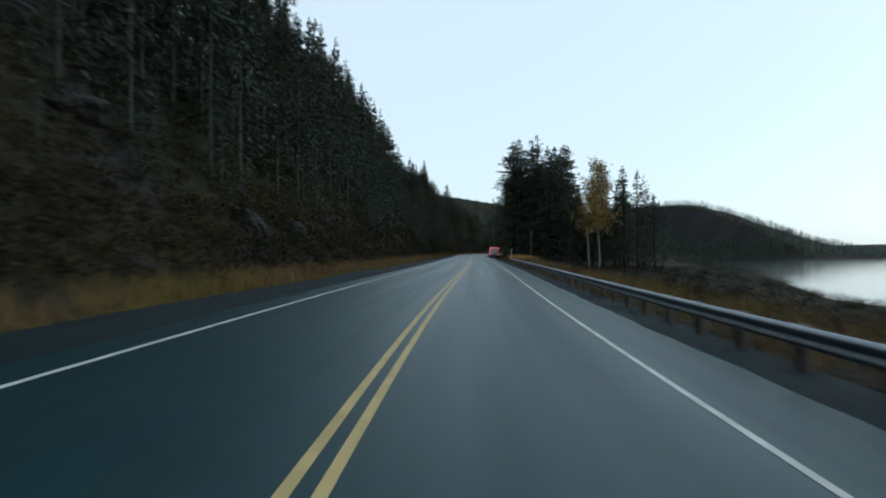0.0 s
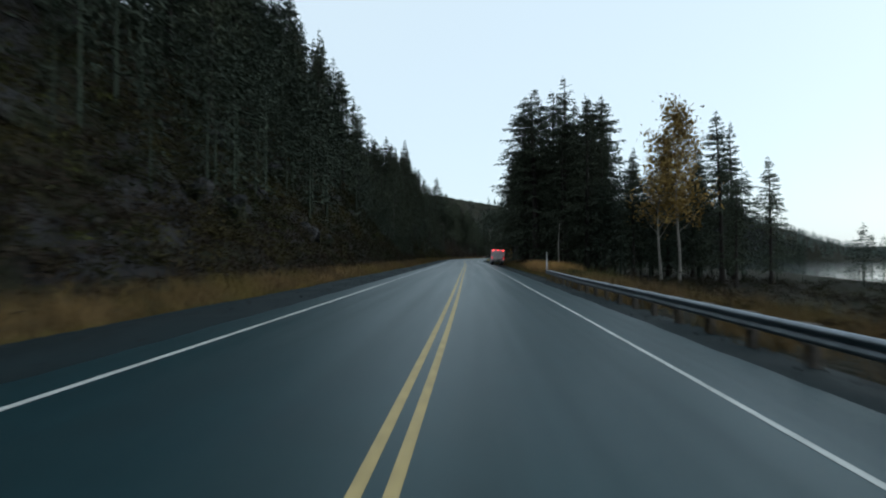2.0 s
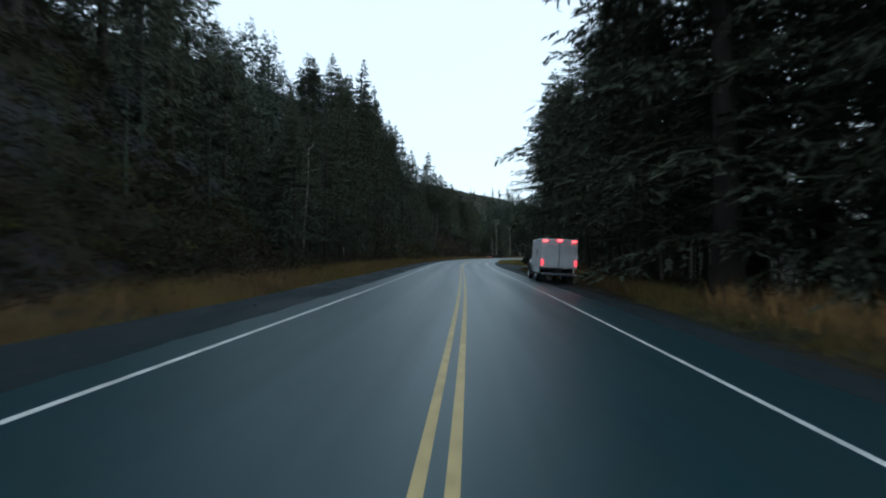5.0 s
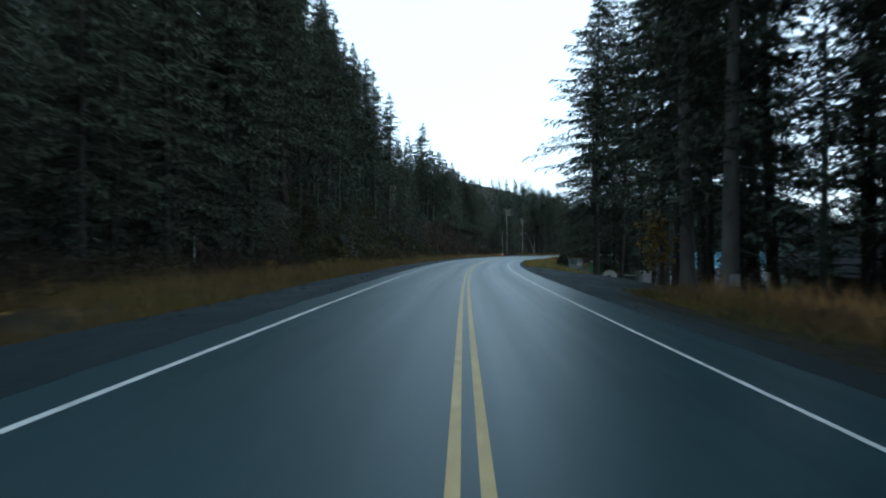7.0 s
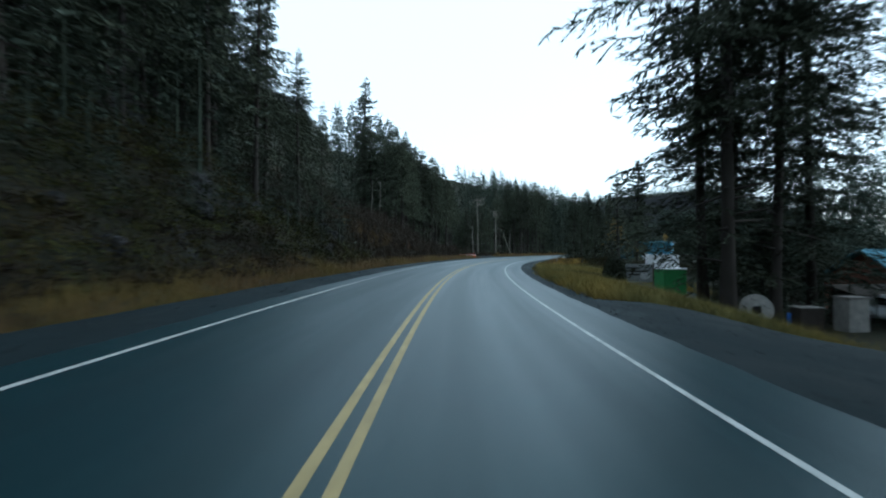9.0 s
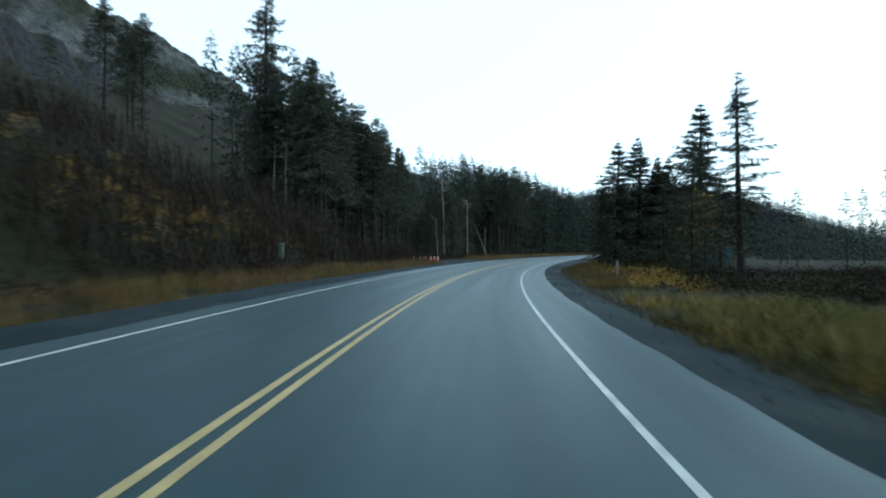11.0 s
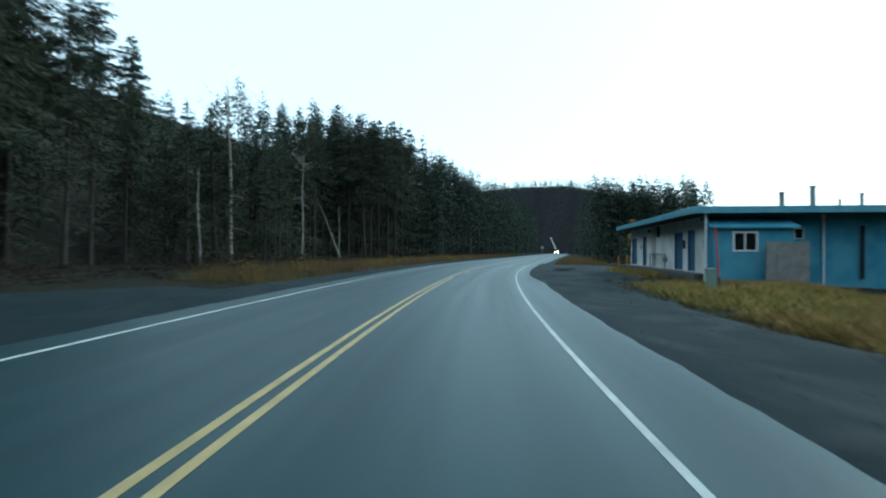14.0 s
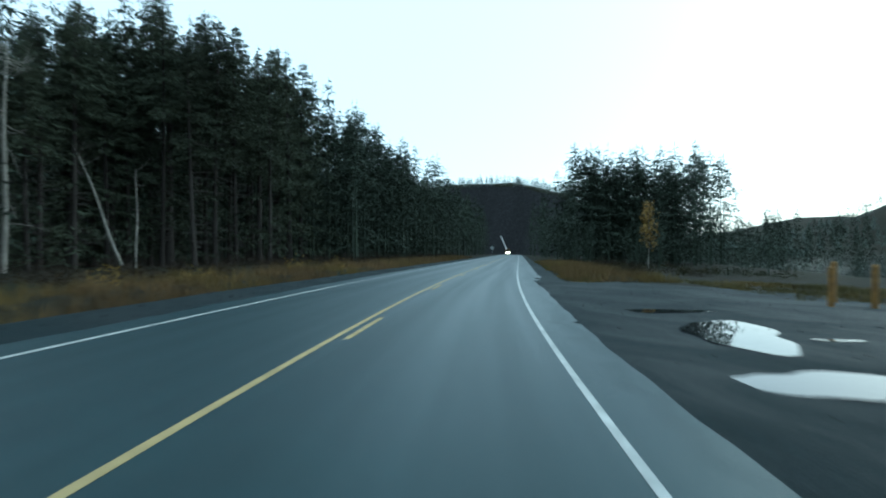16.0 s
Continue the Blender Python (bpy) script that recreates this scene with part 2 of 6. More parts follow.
arough.inputs["From Min"].default_value, arough.inputs["From Max"].default_value = 0.3, 0.7
arough.inputs["To Min"].default_value, arough.inputs["To Max"].default_value = 0.44, 0.37
at.links.new(asum.outputs[0], arough.inputs["Value"])
at.links.new(arough.outputs[0], ab.inputs["Roughness"])

# lake water
M_WATER = bpy.data.materials.new("water")
M_WATER.use_nodes = True
wb = M_WATER.node_tree.nodes["Principled BSDF"]
wb.inputs["Base Color"].default_value = (0.02, 0.03, 0.035, 1)
wb.inputs["Roughness"].default_value = 0.08
wn = M_WATER.node_tree.nodes.new("ShaderNodeTexNoise")
wn.inputs["Scale"].default_value = 0.6
wn.inputs["Detail"].default_value = 4
wc = M_WATER.node_tree.nodes.new("ShaderNodeTexCoord")
wbp = M_WATER.node_tree.nodes.new("ShaderNodeBump")
wbp.inputs["Strength"].default_value = 0.10
wbp.inputs["Distance"].default_value = 0.2
M_WATER.node_tree.links.new(wc.outputs["Object"], wn.inputs["Vector"])
M_WATER.node_tree.links.new(wn.outputs["Fac"], wbp.inputs["Height"])
M_WATER.node_tree.links.new(wbp.outputs[0], wb.inputs["Normal"])

# ---------------- the road's line ----------------
# bends per 1000 m, every 12 m from 12 m behind the start
BENDS = [2.96, 2.61, 1.9, 0.54, -0.12, -0.49, -0.57, -0.12, 0.23, 0.13, -0.12, -0.46, -0.67, -0.46, 0.12, 0.62, 1.03, 1.55, 2.02,
         2.24, 2.42, 2.9, 3.43, 3.6, 3.54, 3.28, 3.13, 2.93, 2.75, 3.04, 3.34, 2.4, 1.2, 0.4, 0.0, 0.0]
_s = np.arange(-80, 700, 1.0)
_k = np.interp(_s, -12 + 12 * np.arange(len(BENDS)), np.array(BENDS) / 1000)
_k[_s < -12] = 0
_k[_s > 400] = 0.0
_h = np.cumsum(_k)
_h -= _h[80]
_x, _y = np.cumsum(np.sin(_h)), np.cumsum(np.cos(_h))
_x -= _x[80]
_y -= _y[80]
CROSS = 0.04          # the road falls to the right


def heading(s):
    return float(np.interp(s, _s, _h))


def flat(s, off):
    """World x, y at a station along the road and an offset to its right."""
    h = np.interp(s, _s, _h)
    return np.interp(s, _s, _x) + off * np.cos(h), np.interp(s, _s, _y) - off * np.sin(h)


def smooth(a, b, v):
    t = np.clip((v - a) / (b - a), 0, 1)
    return t * t * (3 - 2 * t)


def wave(x, y, seed=0):
    """Cheap smooth relief between -1 and 1."""
    a = np.sin(x * 0.19 + 1.3 * seed + 1.7 * np.sin(y * 0.11 + seed)) * np.cos(y * 0.23 - seed * 0.7)
    b = np.sin(x * 0.61 + y * 0.37 + seed * 2.1) * np.cos(y * 0.53 - x * 0.29 + seed)
    return 0.6 * a + 0.4 * b


L_S = [-80, 60, 122, 140, 152, 165, 185, 198, 225, 245, 290, 310, 480, 700]
L_O = [9.5, 9.5, 10, 11, 16, 26, 24, 11, 9.5, 10, 12, 30, 45, 45]
L_M = [1.25, 1.25, 1.25, 1.1, 0.9, 0.8, 0.8, 1.0, 1.0, 0.7, 0.55, 0.5, 0.4, 0.4]
L_C = [20, 20, 20, 17, 14, 16, 16, 12, 11, 9, 8, 6, 5, 5]
R_S = [-80, 70, 95, 120, 160, 185, 200, 240, 262, 300, 330, 365, 400, 700]
R_SHORE = [40, 48, 57, 61, 66, 70, 70, 80, 90, 90, 80, 48, 46, 60]
R_DROP = [3.2, 3.2, 2.0, 1.2, 1.0, 2.0, 2.4, 2.4, 1.2, 0.6, 0.2, 0.3, 0.6, 0.6]
LAKE = -5.0


def height(s, off):
    s, off = np.asarray(s, float), np.asarray(off, float)
    o = -off
    road_z = -CROSS * np.clip(off, -6, 7)
    # left bank
    o0, m, c = np.interp(s, L_S, L_O), np.interp(s, L_S, L_M), np.interp(s, L_S, L_C)
    up = np.maximum(o - o0, 0)
    first = np.minimum(up * m, c + 0 * up)
    rest = np.maximum(up - c / m, 0)
    left = first + np.minimum(rest * 0.5, 55)
    left = left + wave(s, off, 2) * np.minimum(up * 0.16, 1.6) + wave(s * 3.1, off * 2.7, 5) * np.minimum(up * 0.06, 0.5)
    # a rocky ridge further left, above the woods
    wx_, wy_ = flat(s, off)
    ridge = 56 * np.exp(-(np.maximum(wx_ + 74, 0) / 13) ** 2) * smooth(215, 265, wy_) * (o > 24)
    left = np.maximum(left, ridge + 2.5 * wave(wx_ * 1.3, wy_ * 1.1, 9) * smooth(5, 25, ridge))
    ditch = -0.35 * np.exp(-((o - 7.6) / 0.9) ** 2)
    # right side
    shore, drop = np.interp(s, R_S, R_SHORE), np.interp(s, R_S, R_DROP)
    yard = smooth(196, 210, s) * (1 - smooth(234, 246, s))          # the yard lies close below the road
    right = -drop * smooth(8 - 1.5 * yard, 26 - 7 * yard, off) + 0.1 * wave(s, off, 7) * smooth(8, 14, off)
    right = right + (LAKE - 2.0 + drop) * smooth(shore - 9, shore + 8, off)
    right = right + 0.35 * np.exp(-((s - 338) / 16) ** 2 - ((off - 16) / 7) ** 2)
    return np.where(off < 0, road_z + left + ditch, road_z + right)


def mesh_object(name, verts, faces, mat, parent=None, label="", smooth_shade=False):
    me = bpy.data.meshes.new(name)
    me.from_pydata([tuple(map(float, v)) for v in verts], [], [tuple(map(int, f)) for f in faces])
    me.update()
    if mat:
        me.materials.append(mat)
    if smooth_shade:
        me.polygons.foreach_set("use_smooth", [True] * len(me.polygons))
    ob = new(name, me)
    if parent:
        ob.parent = parent
    if label:
        ob["label"] = label
    return ob


def strip(name, s0, s1, offs, lift, mat, step=3.0, wobble=None):
    """A ribbon along the road; lift: height over the road's plane at each offset."""
    ss = np.linspace(s0, s1, max(2, int((s1 - s0) / step) + 1))
    n = len(offs)
    verts = []
    for i, s in enumerate(ss):
        for o, l in zip(offs, lift):
            oo = o + (wobble(s, o) if wobble else 0)
            x, y = flat(s, oo)
            verts.append((x, y, -CROSS * np.clip(oo, -6, 7) + l))
    faces = [(i * n + j, i * n + j + 1, (i + 1) * n + j + 1, (i + 1) * n + j) for i in range(len(ss) - 1) for j in range(n - 1)]
    ob = mesh_object(name, verts, faces, mat, smooth_shade=True)
    uv = ob.data.uv_layers.new(name="along")
    flat_uv = []
    for i in range(len(ss) - 1):
        for j in range(n - 1):
            for a, c in ((i, j), (i, j + 1), (i + 1, j + 1), (i + 1, j)):
                flat_uv += [offs[c], ss[a]]
    uv.data.foreach_set("uv", flat_uv)
    return ob


# ---------------- ground, water, far hills ----------------
OFFS = np.unique(np.concatenate([np.arange(-165, -60, 7.0), np.arange(-60, -30, 3.0), np.arange(-30, -9, 1.0),
                                 [-9, -8.3, -7.6, -7, -6.3, -5.5, 0, 5.5, 6.6, 7.3, 8.2, 9.5, 11, 13, 15, 17, 20, 23, 26, 30, 35, 40, 45,
                                  50, 56, 62, 70, 78, 86, 95, 105, 115, 130, 150, 170]]))
GS = np.arange(-80, 640, 2.5)
verts, faces = [], []
gs, go = np.meshgrid(GS, OFFS, indexing="ij")
gz = height(gs, go)
inner = (go > -6.0) & (go < 6.5)
gz = np.where(inner, gz - 0.3, gz - 0.02)
gx, gy = flat(gs, go)
n1, n2 = gs.shape
verts = np.stack([gx, gy, gz], -1).reshape(-1, 3)
idx = np.arange(n1 * n2).reshape(n1, n2)
faces = np.stack([idx[:-1, :-1], idx[1:, :-1], idx[1:, 1:], idx[:-1, 1:]], -1).reshape(-1, 4)[:, ::-1]
# the wide country round it
ax = np.unique(np.concatenate([np.arange(-500, 900, 25.0), np.arange(-4500, 4600, 180.0)]))
ay = np.unique(np.concatenate([np.arange(-300, 1100, 25.0), np.arange(-3500, 4600, 180.0)]))
wx, wy = np.meshgrid(ax, ay, indexing="ij")


def hill(x, y, cx, cy, h, rx, ry, turn=0.0):
    c, s_ = math.cos(turn), math.sin(turn)
    u, v = (x - cx) * c + (y - cy) * s_, -(x - cx) * s_ + (y - cy) * c
    return h * np.exp(-(u / rx) ** 2 - (v / ry) ** 2)


def country(x, y):
    z = np.full(np.shape(x), LAKE - 4.0)
    z = z + hill(x, y, 360, 800, 61, 140, 140) + hill(x, y, 215, 860, 41, 150, 130)            # across the lake, ahead
    z = z + hill(x, y, 1150, 700, 140, 260, 230) + hill(x, y, 100, 1250, 60, 300, 260)
    z = z + hill(x, y, 2700, 1900, 170, 800, 600, 0.8) + hill(x, y, 2000, 2900, 40, 700, 500)   # far range
    z = z + hill(x, y, -420, 350, 190, 230, 700) + hill(x, y, -200, 1000, 90, 250, 330)        # behind the left bank
    z = z + hill(x, y, 300, -1500, 160, 900, 500) + hill(x, y, 1900, -300, 120, 500, 700)
    return z + 3.0 * wave(x * 0.25, y * 0.25, 3) + 14.0 * wave(x * 0.03, y * 0.03, 4) * smooth(1000, 2500, np.hypot(x, y))


wz = country(wx, wy)
# under the near sheet it stays well below
js = np.arange(0, len(_s), 6)
dist = np.full(wx.shape, 1e9)
for j in js:
    dist = np.minimum(dist, np.hypot(wx - _x[j], wy - _y[j]))
wz = np.where(dist < 150, -14.0, wz)
m1, m2 = wx.shape
idx = np.arange(m1 * m2).reshape(m1, m2) + len(verts)
verts = np.concatenate([verts, np.stack([wx, wy, wz], -1).reshape(-1, 3)])
faces = np.concatenate([faces, np.stack([idx[:-1, :-1], idx[1:, :-1], idx[1:, 1:], idx[:-1, 1:]], -1).reshape(-1, 4)])
ground = mesh_object("ground", verts, faces, M_GROUND, smooth_shade=True)
tagged(ground, "dark forest floor of moss, leaf litter and wet rock", "ground", kind="structure")

water = mesh_object("water", [(40, -600, LAKE), (1500, -600, LAKE), (1500, 1500, LAKE), (40, 1500, LAKE)], [(0, 1, 2, 3)], M_WATER)
tagged(water, "still grey lake water reflecting the pale sky", "lake", kind="structure")

# ---------------- rocky mountain above the brushy slope ----------------
CRAG_D, CRAG_R = (-0.375, 0.927), (0.927, 0.375)


def crag_z(x, y):
    """Height of the mountain: a rising ridge that breaks off in a cliff."""
    x, y = np.asarray(x, float), np.asarray(y, float)
    a = (x + 98) * CRAG_R[0] + (y - 582) * CRAG_R[1]
    b = (x + 98) * CRAG_D[0] + (y - 582) * CRAG_D[1]
    rough = 4.0 * wave(x * 0.5, y * 0.5, 11) + 3.4 * (1 - 2 * np.abs(wave(x * 0.9, y * 0.9, 12))) + 1.6 * (1 - 2 * np.abs(wave(x * 2.2, y * 2.2, 13)))
    a = a + 0.5 * rough
    top = np.interp(a, [-260, -100, -23, -6, 14, 29, 40, 62], [185, 152, 122, 112, 105, 87, 56, -6])
    return (top + 6) * np.exp(-(b / 105.0) ** 2) - 6 + rough * np.clip(top / 60, 0, 1)


ca, cbb = np.meshgrid(np.linspace(-260, 66, 210), np.linspace(-170, 120, 190), indexing="ij")
cx_ = -98 + ca * CRAG_R[0] + cbb * CRAG_D[0]
cy_ = 582 + ca * CRAG_R[1] + cbb * CRAG_D[1]
cidx = np.arange(ca.size).reshape(ca.shape)
crag = mesh_object("mountain", np.stack([cx_, cy_, crag_z(cx_, cy_)], -1).reshape(-1, 3),
                   np.stack([cidx[:-1, :-1], cidx[1:, :-1], cidx[1:, 1:], cidx[:-1, 1:]], -1).reshape(-1, 4), M_CRAG, smooth_shade=True)
tagged(crag, "grey rocky mountain with a cliff edge above the brush", "mountain", kind="structure")

# ---------------- road, shoulders, lines ----------------
def pavement_edge(s, o):
    """The pavement's broken outer edge, worst beside the gravel lot."""
    if -4.3 < o < 5.0:
        return 0.0
    rough_ = 0.05 + (0.32 * float(smooth(330, 342, s) * (1 - smooth(374, 384, s))) if o > 0 else 0.0)
    return rough_ * (math.sin(s * 0.9) * 0.5 + math.sin(s * 2.3 + 1) * 0.45 + math.sin(s * 5.1 + 2) * 0.3) - (0.2 if rough_ > 0.3 else 0.0)


edge = lambda s, o: 0.10 * math.sin(s * 0.31) + 0.06 * math.sin(s * 1.13 + 1) if abs(o) > 4.4 else 0.0
road = strip("road", -80, 620, [-4.4, -3.6, -1.8, 0, 1.8, 3.6, 5.15], [0, 0, 0, 0.0, 0, 0, 0], M_ASPHALT, step=0.6, wobble=pavement_edge)
tagged(road, "damp dark grey asphalt two-lane highway", "road", kind="structure")
tagged(strip("shoulder_left", -80, 620, [-6.9, -6.3, -5.6, -4.0], [-0.12, -0.05, -0.03, -0.012], M_GRAVEL, wobble=edge),
       "dark gravel shoulder along the highway", "shoulder", kind="structure")
tagged(strip("shoulder_right", -80, 620, [4.6, 5.8, 6.6, 7.6], [-0.012, -0.03, -0.05, -0.14], M_GRAVEL, wobble=edge),
       "dark gravel shoulder along the highway", "shoulder", kind="structure")


def line(name, s0, s1, off, width, mat, label):
    return tagged(strip(name, s0, s1, [off - width / 2, off + width / 2], [0.004, 0.004], mat, 2.0), label, "road marking", kind="structure")


line("edge_line_left", -80, 620, -3.66, 0.095, M_WHITE_LINE, "worn white edge line painted on asphalt")
line("edge_line_right", -80, 620, 3.66, 0.095, M_WHITE_LINE, "worn white edge line painted on asphalt")
line("centre_line_left", -80, 620, -0.12, 0.105, M_YELLOW_LINE, "solid yellow centre line painted on asphalt")
line("centre_line_right", -80, 331, 0.12, 0.105, M_YELLOW_LINE, "solid yellow centre line painted on asphalt")
for i in range(20):
    line("centre_dash", 338 + 12.2 * i, 341 + 12.2 * i, 0.12, 0.105, M_YELLOW_LINE, "yellow passing dash painted on asphalt")


# ---------------- trees ----------------
def part(name, data, parent, label=""):
    ob = new(name, data)
    ob.parent = parent
    if label:
        ob["label"] = label
    return ob


def tri_mesh(name, tris, mat):
    tris = np.asarray(tris, float)
    n = len(tris)
    me = bpy.data.meshes.new(name)
    me.vertices.add(3 * n)
    me.vertices.foreach_set("co", tris.reshape(-1))
    me.loops.add(3 * n)
    me.loops.foreach_set("vertex_index", np.arange(3 * n))
    me.polygons.add(n)
    me.polygons.foreach_set("loop_start", np.arange(0, 3 * n, 3))
    me.polygons.foreach_set("loop_total", np.full(n, 3))
    me.update()
    me.materials.append(mat)
    return me


def unit_rows(v):
    return v / np.maximum(np.linalg.norm(v, axis=-1, keepdims=True), 1e-9)


def conifer_tris(seed, low=0.1, radius=0.18, branches=150, twigs=9, sprigs=5, size=0.014, wide=0.30, droop=0.5, tip=0.95, gap=0.1, inner=0.05,
                 ragged=0.3, ends=6, level=0.8, woody=True, fat=1.0, least=0.3):
    """Crown of a tree one unit high: boughs from the trunk, side twigs on each bough, short needled sprigs on each twig."""
    r = np.random.RandomState(seed)
    n = branches
    f = np.sort(r.uniform(0, 1, n) ** 0.72)
    f = 0.6 * f + 0.4 * np.round(f * 24) / 24 + r.normal(0, 0.006, n)      # boughs gather in loose whorls
    f = np.clip(f, 0, 1)
    az = np.arange(n) * 2.39996 + r.uniform(-0.6, 0.6, n)
    lobes = 1 + ragged * np.sin(az * 2 + 9 * f + r.uniform(0, 6)) * np.cos(az + 17 * f + r.uniform(0, 6))
    length = (radius * (1 - f) ** tip * np.minimum(1, 0.55 + 4 * f) + 0.006) * lobes * r.uniform(0.6, 1.2, n)
    keep = r.uniform(0, 1, n) > gap
    f, az, length = f[keep], az[keep], length[keep]
    n = len(f)
    z0 = low + (0.985 - low) * f
    d = np.stack([np.cos(az), np.sin(az), 0 * az], -1)
    q = np.stack([-d[:, 1], d[:, 0], 0 * az], -1)
    rise = 0.10 + 0.35 * f ** 1.5 + r.normal(0, 0.10, n)
    fall = droop * (1 - 0.75 * f) * r.uniform(0.7, 1.3, n)

    def axis(u):
        """Points along every bough: out, drooping, the end turned up a little."""
        along = length[:, None] * u
        z = z0[:, None] + along * (rise[:, None] - fall[:, None] * 1.5 * u + fall[:, None] * 0.55 * u ** 3)
        return d[:, None, :] * along[..., None] + np.stack([0 * z, 0 * z, z], -1)

    # side twigs, alternating, longest towards the middle of the bough
    u = np.clip(inner + (1 - inner) * (np.arange(twigs)[None] + r.uniform(0, 1, (n, twigs))) / twigs, 0, 1)
    base = axis(u)
    side = np.where(np.arange(twigs) % 2 == 0, 1.0, -1.0)[None] * np.ones((n, 1))
    tl = length[:, None] * wide * np.minimum(1, 0.45 + 1.6 * u) * (1.12 - u) ** 0.6 * r.uniform(0.6, 1.3, (n, twigs)) + size * 0.5
    tdir = d[:, None] * r.uniform(0.4, 1.0, (n, twigs, 1)) + q[:, None] * side[..., None] * r.uniform(0.5, 1.1, (n, twigs, 1))
    tdir = tdir + np.stack([0 * u, 0 * u, -r.uniform(0.05, 0.75, (n, twigs)) * (1 - 0.6 * f[:, None])], -1)
    tdir = unit_rows(tdir)
    # sprigs along each twig, and along the outer bough itself
    v = (np.arange(sprigs)[None, None] + r.uniform(0, 1, (n, twigs, sprigs))) / sprigs
    p = base[:, :, None] + tdir[:, :, None] * (tl[..., None] * v)[..., None]
    p = p + np.stack([0 * v, 0 * v, -0.25 * tl[..., None] * v * v], -1)
    sd = unit_rows(np.broadcast_to(tdir[:, :, None], p.shape) + r.normal(0, 0.45, p.shape) + np.array([0, 0, -0.25]))
    # short upper boughs carry fewer sprigs
    full_ = np.clip(length / (0.55 * radius), least, 1)[:, None, None] > r.uniform(0, 1, (n, twigs, sprigs))
    p, sd = p[full_], sd[full_]
    w2 = np.clip(r.uniform(0.25, 1.02, (n, ends)), 0, 1)
    p2 = axis(w2).reshape(-1, 3)
    sd2 = unit_rows(np.repeat(d, ends, 0) + r.normal(0, 0.5, p2.shape) + np.array([0, 0, 0.1]))
    # leader
    lz = np.concatenate([np.linspace(0.88, 0.985, 14), [0.975, 0.98, 0.985, 0.985]])
    p3 = np.stack([0 * lz, 0 * lz, lz], -1)
    sd3 = unit_rows(r.normal(0, 0.45, p3.shape) * np.r_[np.ones(14), 0.12 * np.ones(4)][:, None] + np.array([0, 0, 1.0]))
    p, sd = np.concatenate([p, p2, p3]), np.concatenate([sd, sd2, sd3])
    m = len(p)
    ln = size * r.uniform(0.7, 1.5, (m, 1)) * (0.3 + 0.7 * np.clip((1 - p[:, 2:]) * 6, 0, 1))
    across = unit_rows(np.cross(sd, r.normal(0, 1, (m, 3)) + np.array([0, 0, level]))) * ln * r.uniform(0.11, 0.2, (m, 1)) * fat
    ln[-18:-4] *= 0.6
    ln[-4:] = 0.022
    out = [np.stack([p - across, p + across, p + sd * ln], 1)]
    if woody:
        # the wood of boughs and twigs
        k = axis(np.linspace(0, 1, 4)[None] * np.ones((n, 1)))
        th = np.array([0, 0, 0.0016])
        for i in range(3):
            out.append(np.stack([k[:, i] - th * (1 - 0.3 * i), k[:, i] + th * (1 - 0.3 * i), k[:, i + 1]], 1))
        b0 = base.reshape(-1, 3)
        out.append(np.stack([b0, b0 + np.array([0, 0, 0.0009]), b0 + (tdir * tl[..., None]).reshape(-1, 3) * 0.9], 1))
    return np.concatenate(out)


def trunk_mesh(name, rng, mat, base=0.013, top=0.97, sides=7, rings=9, stubs=0, bend=0.006):
    verts, faces = [], []
    ph = rng.uniform(0, 6)
    for i in range(rings):
        f = i / (rings - 1)
        r = base * (1 - f) ** 0.8 * (1 + 0.5 * math.exp(-f * 40)) + 0.0012
        cx, cy = bend * math.sin(ph + 3 * f) - bend * math.sin(ph), bend * math.cos(ph + 2.3 * f) - bend * math.cos(ph)
        for j in range(sides):
            a = 2 * math.pi * j / sides
            verts.append((cx + r * math.cos(a), cy + r * math.sin(a), -0.02 + (top + 0.02) * f))
    for i in range(rings - 1):
        for j in range(sides):
            k = (j + 1) % sides
            faces.append((i * sides + j, i * sides + k, (i + 1) * sides + k, (i + 1) * sides + j))
    # dead stubs on the bare bole
    for s_ in range(stubs):
        z = rng.uniform(0.08, 0.6)
        a = rng.uniform(0, 6.28)
        l = rng.uniform(0.03, 0.085)
        d = np.array([math.cos(a), math.sin(a), rng.uniform(-0.35, 0.25)])
        q = np.array([-math.sin(a), math.cos(a), 0])
        c0 = np.array([0, 0, z])
        b0 = len(verts)
        verts += [tuple(c0 + q * 0.0022), tuple(c0 - q * 0.0022), tuple(c0 + np.array([0, 0, 0.004])), tuple(c0 + d * l)]
        faces += [(b0, b0 + 1, b0 + 3), (b0 + 1, b0 + 2, b0 + 3), (b0 + 2, b0, b0 + 3)]
    me = bpy.data.meshes.new(name)
    me.from_pydata(verts, [], faces)
    me.update()
    me.materials.append(mat)
    me.polygons.foreach_set("use_smooth", [True] * len(me.polygons))
    return me


TREES = {}


def make_conifer(kind, seed, mat=M_NEEDLES, stubs=0, base=0.013, **kw):
    rng = random.Random(seed)
    crown = tri_mesh("crown", conifer_tris(seed, **kw), mat)
    trunk = trunk_mesh("trunk", rng, M_BARK, base=base, stubs=stubs)
    TREES.setdefault(kind, []).append((trunk, crown))


